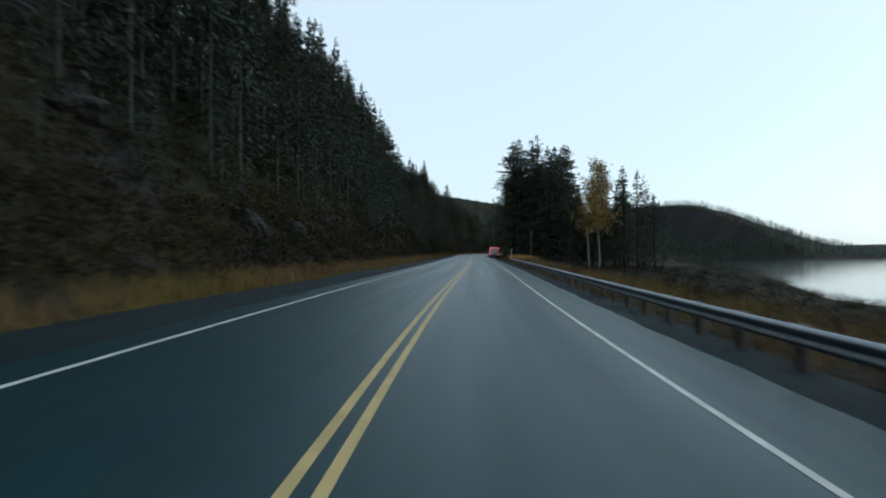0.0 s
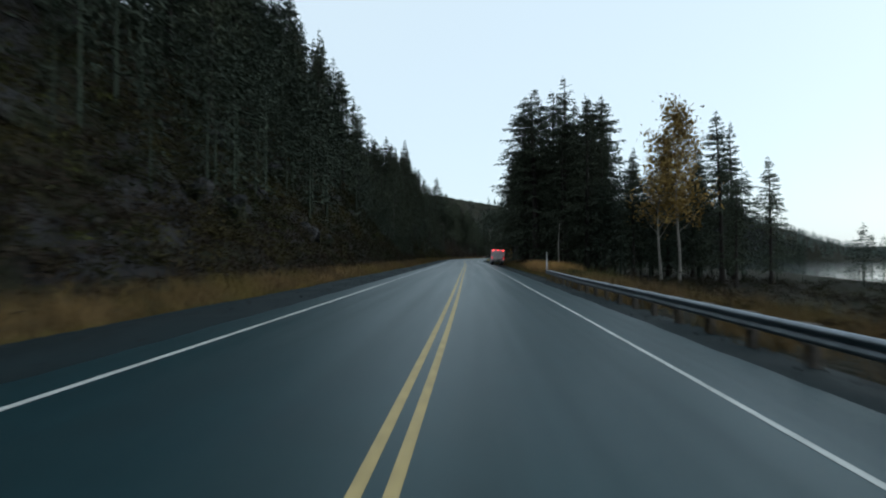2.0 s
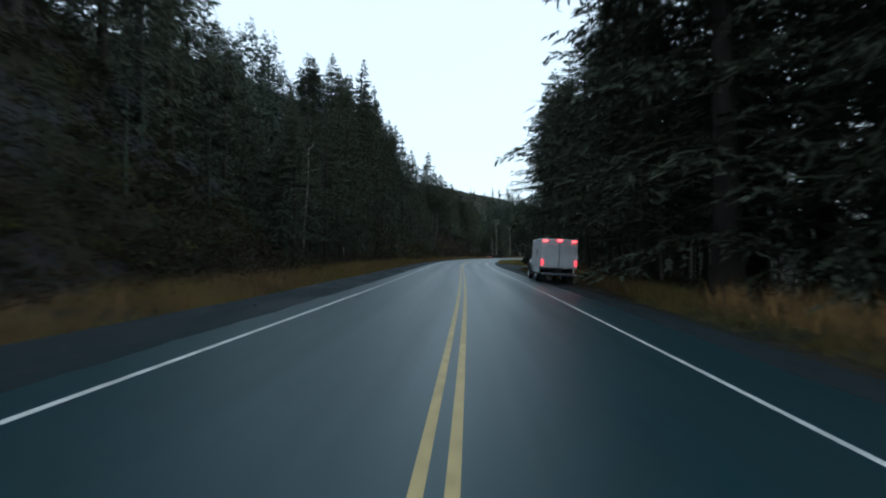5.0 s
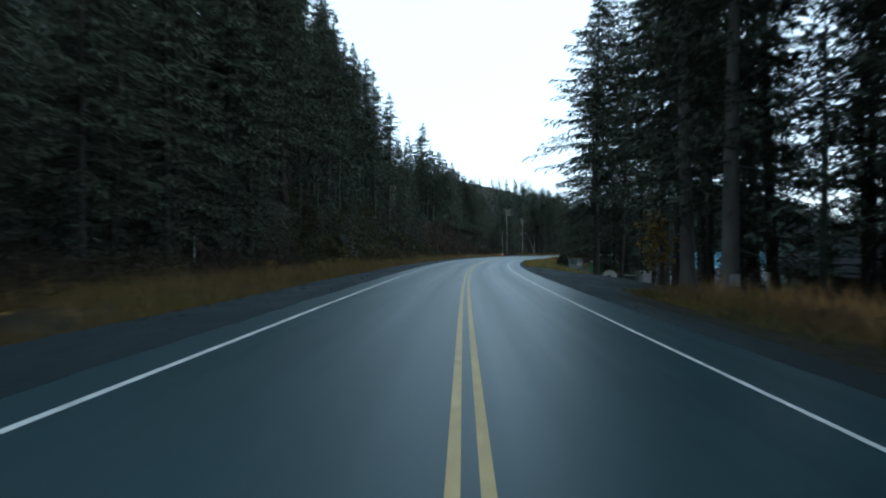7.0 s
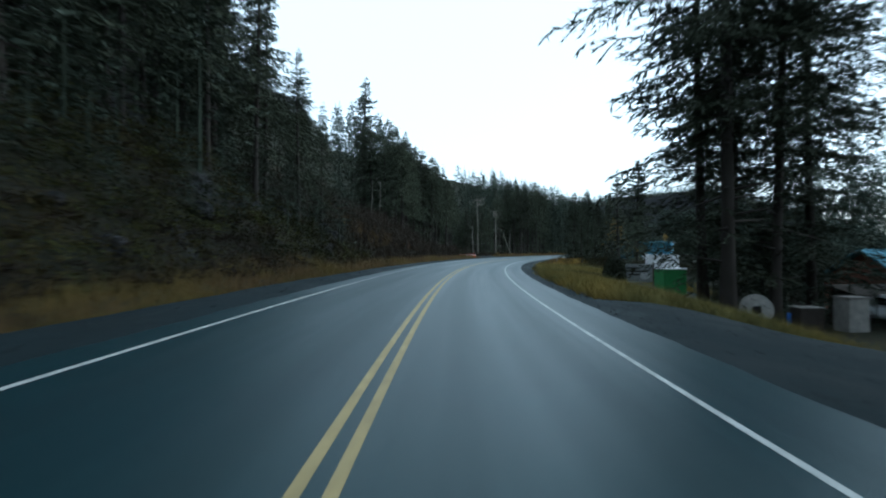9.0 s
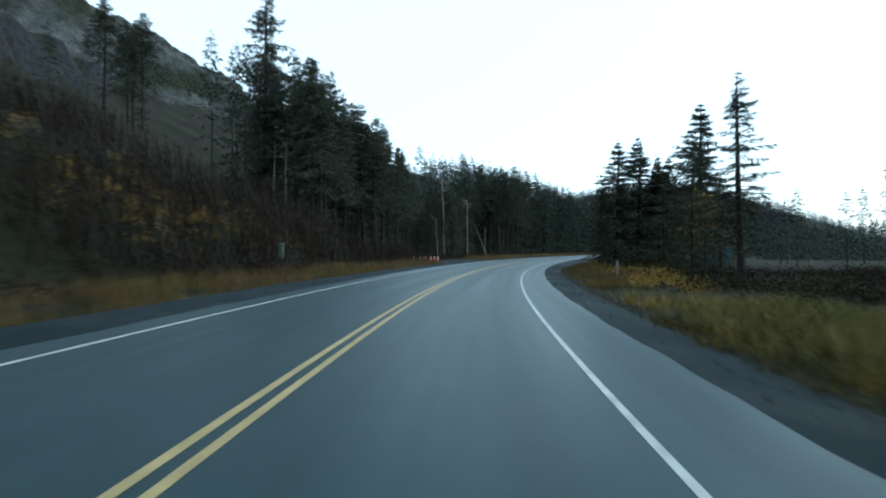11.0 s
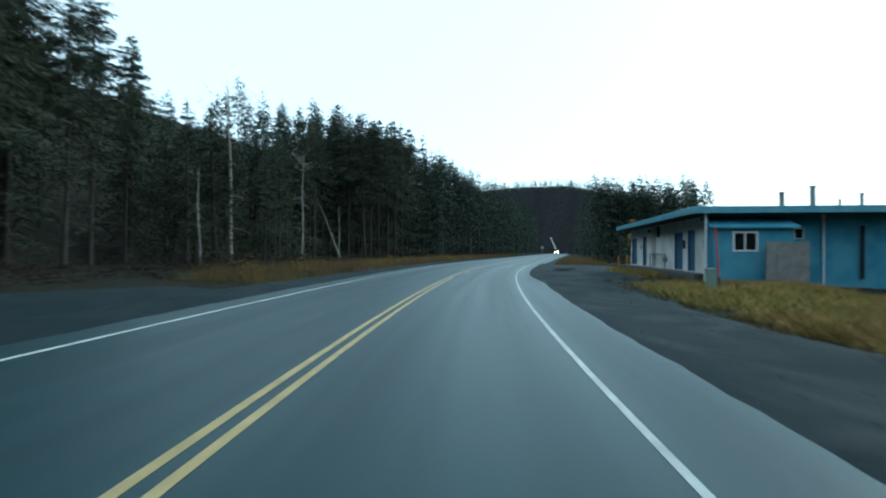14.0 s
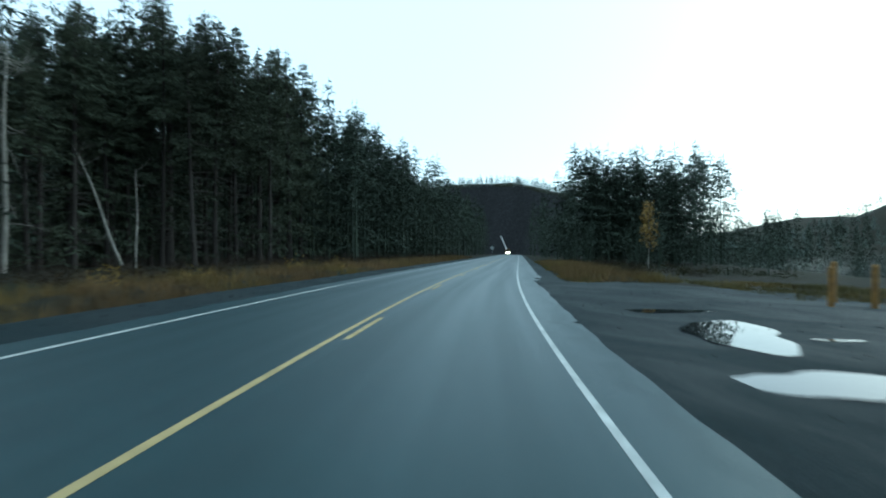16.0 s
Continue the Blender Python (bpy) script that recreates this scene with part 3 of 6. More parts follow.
for sd in range(4):
    make_conifer("full", 10 + sd, low=0.05, radius=0.185 + 0.014 * sd, branches=175, twigs=10, sprigs=8, size=0.0125, tip=1.0, fat=1.2)
for sd in range(3):
    make_conifer("fine", 90 + sd, low=0.04 + 0.04 * sd, radius=0.19, branches=215, twigs=12, sprigs=9, size=0.0105, tip=0.75, stubs=16)
for sd in range(3):
    make_conifer("high", 170 + sd, low=0.13 + 0.05 * sd, radius=0.175, branches=190, twigs=11, sprigs=8, size=0.0105, tip=0.9, stubs=40, base=0.0085)
for sd in range(3):
    make_conifer("slim", 30 + sd, low=0.12, radius=0.13, branches=140, twigs=8, sprigs=7, size=0.014, fat=1.2)
for sd in range(4):
    make_conifer("bare", 50 + sd, low=0.30 + 0.05 * sd, radius=0.16, branches=165, twigs=11, sprigs=9, size=0.0115, stubs=60, gap=0.1, base=0.0075, tip=0.7, least=0.6)
for sd in range(3):
    make_conifer("loose", 70 + sd, low=0.05, radius=0.19, branches=135, twigs=10, sprigs=9, size=0.013, droop=0.35, gap=0.12, tip=1.0)
for sd in range(3):
    make_conifer("tall", 110 + sd, low=0.45 + 0.05 * sd, radius=0.14, branches=140, twigs=11, sprigs=9, size=0.0105, stubs=80, gap=0.16, base=0.0078, tip=0.6)
for sd in range(4):
    make_conifer("open", 130 + sd, low=0.11 + 0.03 * sd, radius=0.19, branches=200, twigs=13, sprigs=9, size=0.0095, droop=0.3, gap=0.1, tip=0.65,
                 stubs=40, base=0.0078, ragged=0.4)
for sd in range(2):
    TREES.setdefault("old", []).append((trunk_mesh("trunk", random.Random(140 + sd), M_PALEBARK, base=0.0125, sides=12, rings=14, stubs=26), TREES["open"][sd][1]))
for sd in range(2):
    make_conifer("airy", 150 + sd, low=0.16 + 0.05 * sd, radius=0.175, branches=150, twigs=12, sprigs=9, size=0.0095, droop=0.3, gap=0.2, tip=0.75,
                 stubs=30, base=0.0075, ragged=0.45)
for sd in range(3):
    make_conifer("skirted", 210 + sd, low=0.08, radius=0.185, branches=250, twigs=13, sprigs=9, size=0.0095, droop=0.4, gap=0.06, tip=0.6,
                 base=0.0078, ragged=0.35)
for sd in range(3):
    make_conifer("cone", 230 + sd, low=0.04, radius=0.2, branches=260, twigs=12, sprigs=9, size=0.0125, droop=0.45, gap=0.08, tip=0.92, ragged=0.4, least=0.6, fat=1.1)
for sd in range(2):
    make_conifer("grand", 250 + sd, low=0.24, radius=0.185, branches=250, twigs=16, sprigs=10, size=0.0085, wide=0.24, droop=0.32, gap=0.08, tip=0.62,
                 stubs=30, base=0.0072, ragged=0.42, least=0.6)
for sd in range(2):
    make_conifer("broad", 190 + sd, low=0.03, radius=0.26, branches=260, twigs=16, sprigs=11, size=0.0125, droop=0.25, gap=0.08, tip=0.5, wide=0.28)

TREE_LABEL = {"old": "old spruce with a thick mottled grey trunk",
              "grand": "very tall old spruce with long level boughs over a bare bole",
              "cone": "dark pointed spruce with branches down to the ground",
              "skirted": "tall dark spruce with branches down to the ground",
              "broad": "broad open-crowned conifer beside the driveway",
              "high": "tall dark spruce rising from the brushy bank",
              "airy": "tall thin-crowned spruce with sky showing through its branches",
              "fine": "tall dark spruce with fine drooping sprays",
              "open": "tall open spruce with long level branches and bare lower trunk",
              "tall": "tall spruce with a long bare trunk and high crown",
              "full": "tall dark green spruce with drooping needled branches", "slim": "slender dark green spruce with a narrow crown",
              "bare": "tall conifer with a bare grey trunk below its crown", "loose": "open-branched dark spruce standing beside the highway",
              "low": "dark green spruce in the forest on the slope"}


def plant(kind, s, off, h, rng, sink=0.3, widen=1.0, z=None, group="roadside conifers", like=None):
    trunk, crown = rng.choice(TREES[kind])
    if like:
        kind = like
        trunk, crown = TREES[like][int(s * 10) % len(TREES[like])]
    x, y = flat(s, off)
    z = float(height(s, off)) if z is None else z
    e = new("spruce_tree")
    e.matrix_world = (Matrix.Translation((x, y, z - sink)) @ Euler((rng.uniform(-0.025, 0.025), rng.uniform(-0.025, 0.025), rng.uniform(0, 6.28)))
                      .to_matrix().to_4x4() @ Matrix.Diagonal((h * widen, h * widen, h, 1)))
    part("trunk", trunk, e)
    part("crown", crown, e)
    return tagged(e, TREE_LABEL[kind], "tree", group)


rng = random.Random(4)


BACKWOOD = []

# how tall the wood on the left grows, along the road and away from it
TOP_O = [22, 30, 40, 55]
TOP_S = [290, 302, 314, 326, 338, 350, 362, 374, 386, 398, 410, 422, 446, 470, 494]
TOP_H = [[17, 21, 19.5, 28], [23, 25, 24, 34], [21, 29, 31, 28], [17.5, 25, 30, 28], [13, 22, 29, 31], [14.5, 15, 18, 24], [14, 14.5, 15.5, 19],
         [16.5, 17.5, 17.5, 16], [21, 23.5, 23, 19], [22, 27.5, 29, 25], [24, 27, 30, 26], [25, 27, 31, 29], [23, 28, 31, 31],
         [22.5, 29, 32, 31], [21, 28, 33, 34]]


def wood_top(s, off):
    col = [np.interp(-off, TOP_O, row) for row in TOP_H]
    return float(np.interp(s, TOP_S, col))


def stand(s0, s1, o0, o1, n, h0, h1, kinds, apart=2.2, widen=1.0, back=False, seed=None):
    """n trees spread over a patch, not too near to each other; back: part of the uncounted wood behind."""
    rng_ = random.Random(seed) if seed else rng
    done, tries = [], 0
    while len(done) < n and tries < n * 30:
        tries += 1
        s, o = rng_.uniform(s0, s1), rng_.uniform(o0, o1)
        if all((s - a) ** 2 + (o - b) ** 2 > apart ** 2 for a, b in done):
            done.append((s, o))
            h, w = rng_.uniform(h0, h1), widen * rng_.uniform(0.85, 1.15)
            if o < -14 and 300 < s < 500:
                h = wood_top(s, o) * rng_.uniform(0.9, 1.13)
            if back:
                x, y = flat(s, o)
                BACKWOOD.append((x, y, float(height(s, o)), h, w))
            else:
                plant(rng_.choice(kinds), s, o, h, rng_, widen=w)


# left bank, steep: trees stand on it and along its top
stand(0, 140, -27, -19, 38, 13, 22, ["full", "slim", "full"], 2.8)
stand(8, 138, -18.5, -12.5, 30, 5, 11, [], 3.0, 1.2, back=True)
stand(-15, 150, -62, -26, 110, 16, 25, [], 3.4, back=True)
stand(70, 138, -33, -20, 34, 15, 19, [], 2.6, back=True)
stand(-10, 80, -30, -18, 30, 15, 20, [], 2.6, back=True)
# level wood on the left
stand(146, 178, -27, -16, 15, 14, 18, ["bare", "fine", "full"], 2.6)
stand(178, 200, -27, -16.5, 13, 20, 25, ["bare", "fine", "full"], 2.6)
stand(140, 180, -62, -27, 34, 9, 13, [], 3.4, back=True)
stand(180, 245, -62, -26, 80, 19, 26, [], 3.0, back=True)
stand(200, 236, -27, -18, 26, 20, 25, ["high", "full", "fine"], 2.3)
stand(20, 96, -26, -13, 90, 8, 15, [], 2.4, 1.25, back=True, seed=62)
stand(96, 128, -34, -19, 24, 16, 20, [], 2.4, 1.25, back=True, seed=66)
stand(88, 128, -24, -15, 22, 8, 15, [], 2.4, 1.25, back=True, seed=54)
stand(200, 236, -24, -15, 24, 10, 18, [], 2.2, 1.25, back=True, seed=55)
stand(198, 248, -18, -11.5, 40, 3.5, 8, [], 2.2, 1.4, back=True)
stand(148, 200, -19.5, -14.5, 20, 4, 9, [], 2.4, 1.4, back=True)
stand(236, 248, -27, -20, 6, 17, 22, ["high", "full", "fine"], 2.3)
for s_, o_, h_, k_ in ((136, -25, 23, "full"), (156, -23, 18, "full"), (146, -21, 25, "full"), (142, -23.5, 24, "full"), (152, -24.5, 18, "full"), (161, -22, 18, "full"), (150, -19, 15, "full"), (205, -18, 22, "high"), (200, -18.5, 28, "high"), (212, -19, 24, "high"),
                       (195, -19, 26, "fine"), (219.6, -20, 27, "full"), (226, -19, 19, "high"), (185, -20, 24, "fine"), (190, -18, 25, "fine"),
                       (306, -33.5, 27, "full"), (333, -30.7, 27, "full"), (317, -36, 32, "bare"), (309, -30, 30, "bare"), (304, -27, 27, "bare")):
    plant(k_, s_, o_, h_, rng, widen=1.05)
for s_, o_, h_ in ((131, -20, 21), (139, -19, 20), (168, -17, 18), (174, -17, 20), (180, -16.5, 24), (163, -17.5, 17), (208, -16, 21), (246, -14.5, 12), (243, -15.5, 14), (239, -14, 16), (234, -15.5, 22), (229, -16.5, 22), (222, -17.5, 22),
                    (215, -17.5, 22), (241, -18, 21), (307.5, -37, 37), (313.5, -28.8, 30)):
    plant("high" if 160 < s_ < 246 else "fine", s_, o_, h_, rng, widen=1.05)
# tall group past the brushy slope, then the long edge of the wood
stand(304, 330, -38, -24, 14, 22, 30, ["bare", "bare", "full"], 2.6)
stand(321, 334, -36, -26, 8, 22, 26, ["bare", "full"], 2.4)
stand(334, 364, -33, -26, 16, 13, 17, ["bare", "full"], 2.4, 1.1)
stand(364, 373, -35, -30.5, 7, 18, 20.5, [], 2.4, 1.1, back=True)
stand(373, 386, -36, -30, 11, 22, 25, ["bare", "tall", "full"], 2.4, 1.1)
stand(386, 416, -33, -25, 18, 23, 27, ["bare", "tall", "full"], 2.4, 1.1)
stand(415, 480, -30, -17, 34, 23, 28, [], 2.8, back=True)
stand(310, 336, -62, -36, 18, 20, 27, [], 3.2, back=True)
stand(336, 366, -62, -36, 24, 15, 19, [], 3.2, back=True)
stand(366, 384, -62, -36, 14, 19, 23, [], 3.2, back=True)
stand(384, 400, -60, -36, 14, 24, 28, [], 3.2, back=True)
stand(400, 440, -60, -36, 44, 27, 32, [], 3.2, back=True)
stand(440, 620, -62, -34, 120, 23, 29, [], 3.2, back=True)
stand(410, 560, -34, -15, 70, 21, 26, [], 2.6, 1.2, back=True, seed=61)
stand(480, 640, -34, -14, 75, 21, 27, [], 3.0, back=True)
stand(266, 300, -58, -46, 7, 7, 10, [], 3.5, back=True)
# right: behind the rail and the big clump
for s_, o_, h_, k_ in ((115, 35, 21, "loose"), (108.5, 36.2, 15.5, "fine"), (118, 31, 18, "fine"), (104, 30, 13, "slim"), (121, 24, 18, "fine"), (116, 22.5, 18, "high"), (108, 30.3, 21, "fine"), (119, 28, 20, "fine"), (112.5, 21.5, 16, "airy"), (123, 34, 19, "fine"),
                       (122, 17.6, 26, "full"), (125.6, 14.6, 24, "full"), (123.6, 20.6, 22, "high"), (149.5, 12.6, 29, "fine")):
    plant(k_, s_, o_, h_, rng)
for s_, o_, h_ in ((132, 11.6, 30), (140, 10.9, 31), (136, 15, 31)):
    plant("fine", s_, o_, h_, rng, widen=1.5)
stand(124, 147, 15, 26, 8, 25, 32, ["airy", "bare", "fine"], 3.0, 1.15)
stand(148, 162, 12, 28, 10, 25, 30, ["open", "airy"], 3.2, 1.15)
stand(160, 188, 22, 34, 15, 21, 27, ["open", "bare", "airy"], 3.0, 1.1)
stand(158, 200, 37, 62, 34, 12, 18, [], 3.0, back=True)
stand(124, 146, 28, 42, 6, 18, 22, [], 3.2, back=True)
stand(100, 116, 43, 52, 14, 4, 8, [], 2.6, 1.4, back=True, seed=63)
stand(113, 125, 19, 29, 13, 13, 16.5, [], 2.2, 1.35, back=True, seed=65)
stand(110, 126, 20, 40, 16, 12, 17, [], 2.8, 1.2, back=True, seed=51)
stand(158, 176, 15, 30, 11, 16, 24, [], 2.6, 1.2, back=True, seed=52)
# some of the grove keep their branches low, some are bare below
DENSE = {178.9: "old", 183.4: "old", 193.5: "grand", 196: "grand", 192: "fine", 185.5: "fine", 175: "fine", 224.1: "grand", 226.3: "grand", 229: "skirted", 228.5: "skirted", 231: "skirted"}
for s_, o_, h_, k_ in ((178.9, 13.3, 29, "open"), (183.4, 13.0, 29, "open"), (178.6, 20, 27, "airy"), (167, 18.5, 27, "open"), (170, 15.6, 27, "tall"), (164, 14.5, 28, "bare"), (172, 18, 26, "open"),
                       (193.5, 15.8, 31, "open"), (196, 19, 30, "airy"), (175, 23, 25, "bare"), (163, 19, 27, "open"), (188.5, 16.4, 26, "bare"), (185.5, 19, 25, "bare"), (192, 21, 25, "bare")):
    plant(k_, s_, o_, h_, rng, widen=1.12, like=DENSE.get(s_))
for s_, o_, h_, k_ in ((224.1, 15.2, 40, "open"), (226.3, 18.7, 33, "airy"), (229, 15.8, 30, "open"), (228.5, 22, 26, "airy"), (231, 18.5, 20, "airy")):
    plant(k_, s_, o_, h_, rng, widen=1.12 if s_ < 227 else 1.25, like=DENSE.get(s_))
plant("open", 197.6, 16.2, 31, rng, widen=1.1, like="grand")
stand(224, 235, 15.5, 27, 14, 5, 9.5, [], 2.0, 1.5, back=True, seed=64)
stand(205, 213, 20, 27, 7, 20, 26, [], 2.6, 1.1, back=True)
late = random.Random(77)
for s_, o_, h_ in ((290, -40, 15), (293, -44.5, 14), (295.5, -48, 15), (291.5, -47, 14)):
    plant("bare", s_, o_, h_, late, widen=1.2)
for s_, o_, h_ in ((229.2, 17, 7), (230.5, 20, 8), (231, 23.5, 8), (190.2, 19.2, 5.5), (187, 18, 4.5), (189, 23, 6), (184, 21.5, 5)):
    plant("full", s_, o_, h_, late, widen=1.5)
stand(232, 262, 24, 50, 24, 12, 18, [], 3.5, back=True)
for s_, o_, h_, k_ in ((309.8, 22, 20.5, "cone"), (276, 18, 14.5, "loose"), (302, 10.9, 9.7, "broad"), (300.9, 12.7, 9.6, "broad"), (289.2, 11.4, 12.2, "cone"), (291.7, 13.6, 13, "cone"), (267, 12.5, 8.2, "open"), (291, 15.5, 11, "cone"), (297, 17, 12, "cone"),
                       (293, 19, 10.5, "loose"), (306, 17.5, 14, "loose"), (288, 20, 7, "full"), (283, 17.5, 5.5, "loose"), (298, 22, 10.5, "full"), (286, 15, 8, "full")):
    plant(k_, s_, o_, h_, rng, widen=0.88 if k_ == "broad" else 1.5 if k_ == "cone" else 1.1 if o_ < 13 else 1.4)
stand(436, 446, 14, 36, 18, 18, 22, [], 2.4, 1.35, back=True)
stand(438, 480, 13, 41, 74, 18, 22.5, [], 2.2, 1.35, back=True)
stand(392, 436, 15, 40, 14, 4, 8, [], 3.0, 1.3, back=True)
stand(490, 640, 9, 46, 90, 17, 23, [], 3.4, back=True)
stand(240, 330, 34, 84, 70, 9, 17, [], 4, back=True)
stand(380, 430, 48, 60, 10, 7, 11, [], 4, back=True)


# far woods, nobody could count them
def wood(name, pts, h0, h1, rng, label, mat=M_NEEDLES_FAR, fine=False):
    tris = []
    unit = [conifer_tris(200 + i, low=0.05, radius=0.18, branches=64, twigs=4, sprigs=2, size=0.035, tip=1.0, gap=0.03, ends=2, level=1.5, woody=False, ragged=0.18, least=0.75) if fine else
            conifer_tris(200 + i, low=0.02, radius=0.28, branches=26, twigs=2, sprigs=1, size=0.14, wide=0.2, droop=0.4, gap=0.0, ends=1, level=3.0, woody=False)
            for i in range(3)]
    for x, y, z in pts:
        h = rng.uniform(h0, h1)
        u = unit[rng.randrange(3)]
        a = rng.uniform(0, 6.28)
        rot = np.array([[math.cos(a), -math.sin(a), 0], [math.sin(a), math.cos(a), 0], [0, 0, 1]])
        tris.append((u @ rot.T) * h + np.array([x, y, z - 0.5]))
    return tagged(new(name, tri_mesh(name, np.concatenate(tris), mat)), label, "forest", kind="stuff")


def on_country(n, x0, x1, y0, y1, rng, zmin=LAKE + 0.5):
    pts = []
    while len(pts) < n:
        x, y = rng.uniform(x0, x1), rng.uniform(y0, y1)
        z = float(country(np.array(x), np.array(y)))
        d = float(np.min(np.hypot(_x - x, _y - y)))
        if z > zmin and d > 155:
            pts.append((x, y, z))
    return pts


def joined_wood(name, trees, rng, label):
    tris = []
    unit = [conifer_tris(300 + i, low=0.08, radius=0.185, branches=76, twigs=5, sprigs=2, size=0.0255, tip=0.86, gap=0.03, ends=3, level=1.5, woody=False, ragged=0.3, least=0.75) for i in range(4)]
    for x, y, z, h, w in trees:
        u = unit[rng.randrange(len(unit))]
        a = rng.uniform(0, 6.28)
        rot = np.array([[math.cos(a), -math.sin(a), 0], [math.sin(a), math.cos(a), 0], [0, 0, 1]])
        tris.append((u @ rot.T) * (h * w, h * w, h) + np.array([x, y, z - 0.4]))
        for j in range(4):
            a0, a1 = 1.57 * j, 1.57 * (j + 1)
            r = 0.011 * h
            p = [(x + r * math.cos(a0), y + r * math.sin(a0), z - 0.4), (x + r * math.cos(a1), y + r * math.sin(a1), z - 0.4), (x, y, z + 0.8 * h)]
            tris.append(np.array([p]))
    return tagged(new(name, tri_mesh(name, np.concatenate(tris), M_NEEDLES_FAR)), label, "forest", kind="stuff")


joined_wood("back_wood", BACKWOOD, rng, "dense dark conifer forest behind the roadside trees")
# the next three woods take their haze from the paled needle colour
wood("far_wood", on_country(3800, 60, 560, 600, 1020, rng), 6.5, 9, rng, "conifer forest in haze-paled colour covering the hill across the lake", M_HAZEDHILL)
wood("shore_wood", on_country(900, 700, 1500, 450, 1000, rng), 13, 20, rng, "dark conifer forest on the far shore", M_HAZEDHILL)
wood("hill_wood", on_country(1100, -250, 350, 1000, 1400, rng), 6, 9, rng, "conifer forest in haze-paled colour far behind the left bank", M_HAZEDHILL)
crag_pts = []
while len(crag_pts) < 160:
    a, b = rng.uniform(-200, 50), -rng.uniform(45, 150)
    x, y = -98 + a * CRAG_R[0] + b * CRAG_D[0], 582 + a * CRAG_R[1] + b * CRAG_D[1]
    z = float(crag_z(x, y))
    if 2 < z < 75:
        crag_pts.append((x, y, z))
wood("mountain_wood", crag_pts, 8, 16, rng, "scattered dark conifers climbing the foot of the mountain", fine=True)
bank_pts = []
for _ in range(500):
    s, o = rng.uniform(-60, 620), -rng.uniform(58, 160)
    if 205 < s < 345:
        continue
    if s >= 345 and (s < 420 or o < -95):
        continue
    x, y = flat(s, o)
    bank_pts.append((x, y, float(height(s, o))))
wood("bank_wood", bank_pts, 16, 24, rng, "dark conifer forest high on the left bank", fine=True)
end_pts = []
for _ in range(300):
    s, o = rng.uniform(520, 640), rng.choice([-1, 1]) * rng.uniform(46, 130)
    x, y = flat(s, o)
    end_pts.append((x, y, float(height(s, o))))
wood("end_wood", end_pts, 14, 24, rng, "dark conifer forest round the far end of the road", fine=True)


# ---------------- grass, brush, bushes ----------------
def scatter(name, label, category, mat, spots, maker, thing_kind="stuff"):
    tris = [maker(x, y, z, k) for k, (x, y, z) in enumerate(spots)]
    return tagged(new(name, tri_mesh(name, np.concatenate(tris), mat)), label, category, kind=thing_kind)


def spots_in(n, s0, s1, o0, o1, r, dens=None):
    s = r.uniform(s0, s1, n)
    o = r.uniform(o0, o1, n)
    if dens is not None:
        keep = r.uniform(0, 1, n) < dens(s, o)
        s, o = s[keep], o[keep]
    x, y = flat(s, o)
    return np.stack([x, y, height(s, o)], -1)


nr = np.random.RandomState(7)


def tufts(spots, h0, h1, blades, spread, lean, width):
    """Blades of grass in tufts, all at once."""
    n = len(spots)
    base = np.repeat(spots, blades, 0) + np.concatenate([nr.normal(0, spread, (n * blades, 2)), np.full((n * blades, 1), -0.03)], 1)
    h = np.repeat(nr.uniform(h0, h1, n), blades) * nr.uniform(0.55, 1.15, n * blades)
    a = nr.uniform(0, 6.28, n * blades)
    d = np.stack([np.cos(a), np.sin(a), 0 * a], -1) * width
    tip = base + np.stack([nr.normal(0, lean, n * blades) * h, nr.normal(0, lean, n * blades) * h, h], -1)
    return np.stack([base - d, base + d, tip], 1)


def grass(name, label, mat, patches, h0, h1, blades=8, spread=0.16, lean=0.3, width=0.014):
    pts = np.concatenate([spots_in(*p, nr) for p in patches])
    # it grows in drifts, with thin places between
    drift = wave(pts[:, 0] * 4.1, pts[:, 1] * 2.3, 5) + 0.6 * wave(pts[:, 0] * 11, pts[:, 1] * 9, 6)
    pts = pts[drift > nr.uniform(-0.75, 0.15, len(pts))]
    t = tufts(pts, h0, h1, blades, spread, lean, width)
    return tagged(new(name, tri_mesh(name, t, mat)), label, "grass", kind="stuff")


grass("dry_grass", "tall dry golden grass along the highway verge", M_GRASS,
      [(9000, -5, 150, -9.8, -7.3), (3800, 150, 250, -10.5, -6.9), (1200, 150, 200, -15, -9), (2300, 250, 300, -10.5, -6.9), (5200, 322, 470, -11.5, -7.0),
       (1500, 84, 128, 7.4, 12), (1800, 128, 160, 7.4, 9.5), (1500, 45, 100, 7.6, 20), (900, 156, 175, 8.2, 10), (2400, 374, 430, 6.8, 13),
       (800, 270, 300, 8, 11), (2600, -5, 84, 6.3, 11), (500, 384, 400, 8, 12)], 0.35, 0.85, 9)
grass("tall_grass", "waist-high golden dead grass at the edge of the wood", M_TALLGRASS, [(1700, 99, 111, 7.8, 12.5), (200, 111, 128, 8.5, 12), (200, 157, 174, 9.2, 12.5)], 0.7, 1.35, 12, 0.2, 0.22, 0.016)
grass("mound_grass", "matted yellow dead grass on the bank before the building", M_MOUNDGRASS, [(5200, 309, 328, 9.2, 16.5), (600, 327, 345, 13.5, 16), (420, 334, 346, 11.3, 12.5), (160, 346, 352, 11.5, 12.6)], 0.18, 0.5, 10, 0.2, 0.7, 0.018)
grass("yard_grass", "rough yellow-green grass round the yard sign", M_YARDGRASS, [(5200, 214, 237, 6.2, 16), (2000, 243, 256, 7, 22)], 0.3, 0.75, 9, 0.18, 0.5, 0.018)
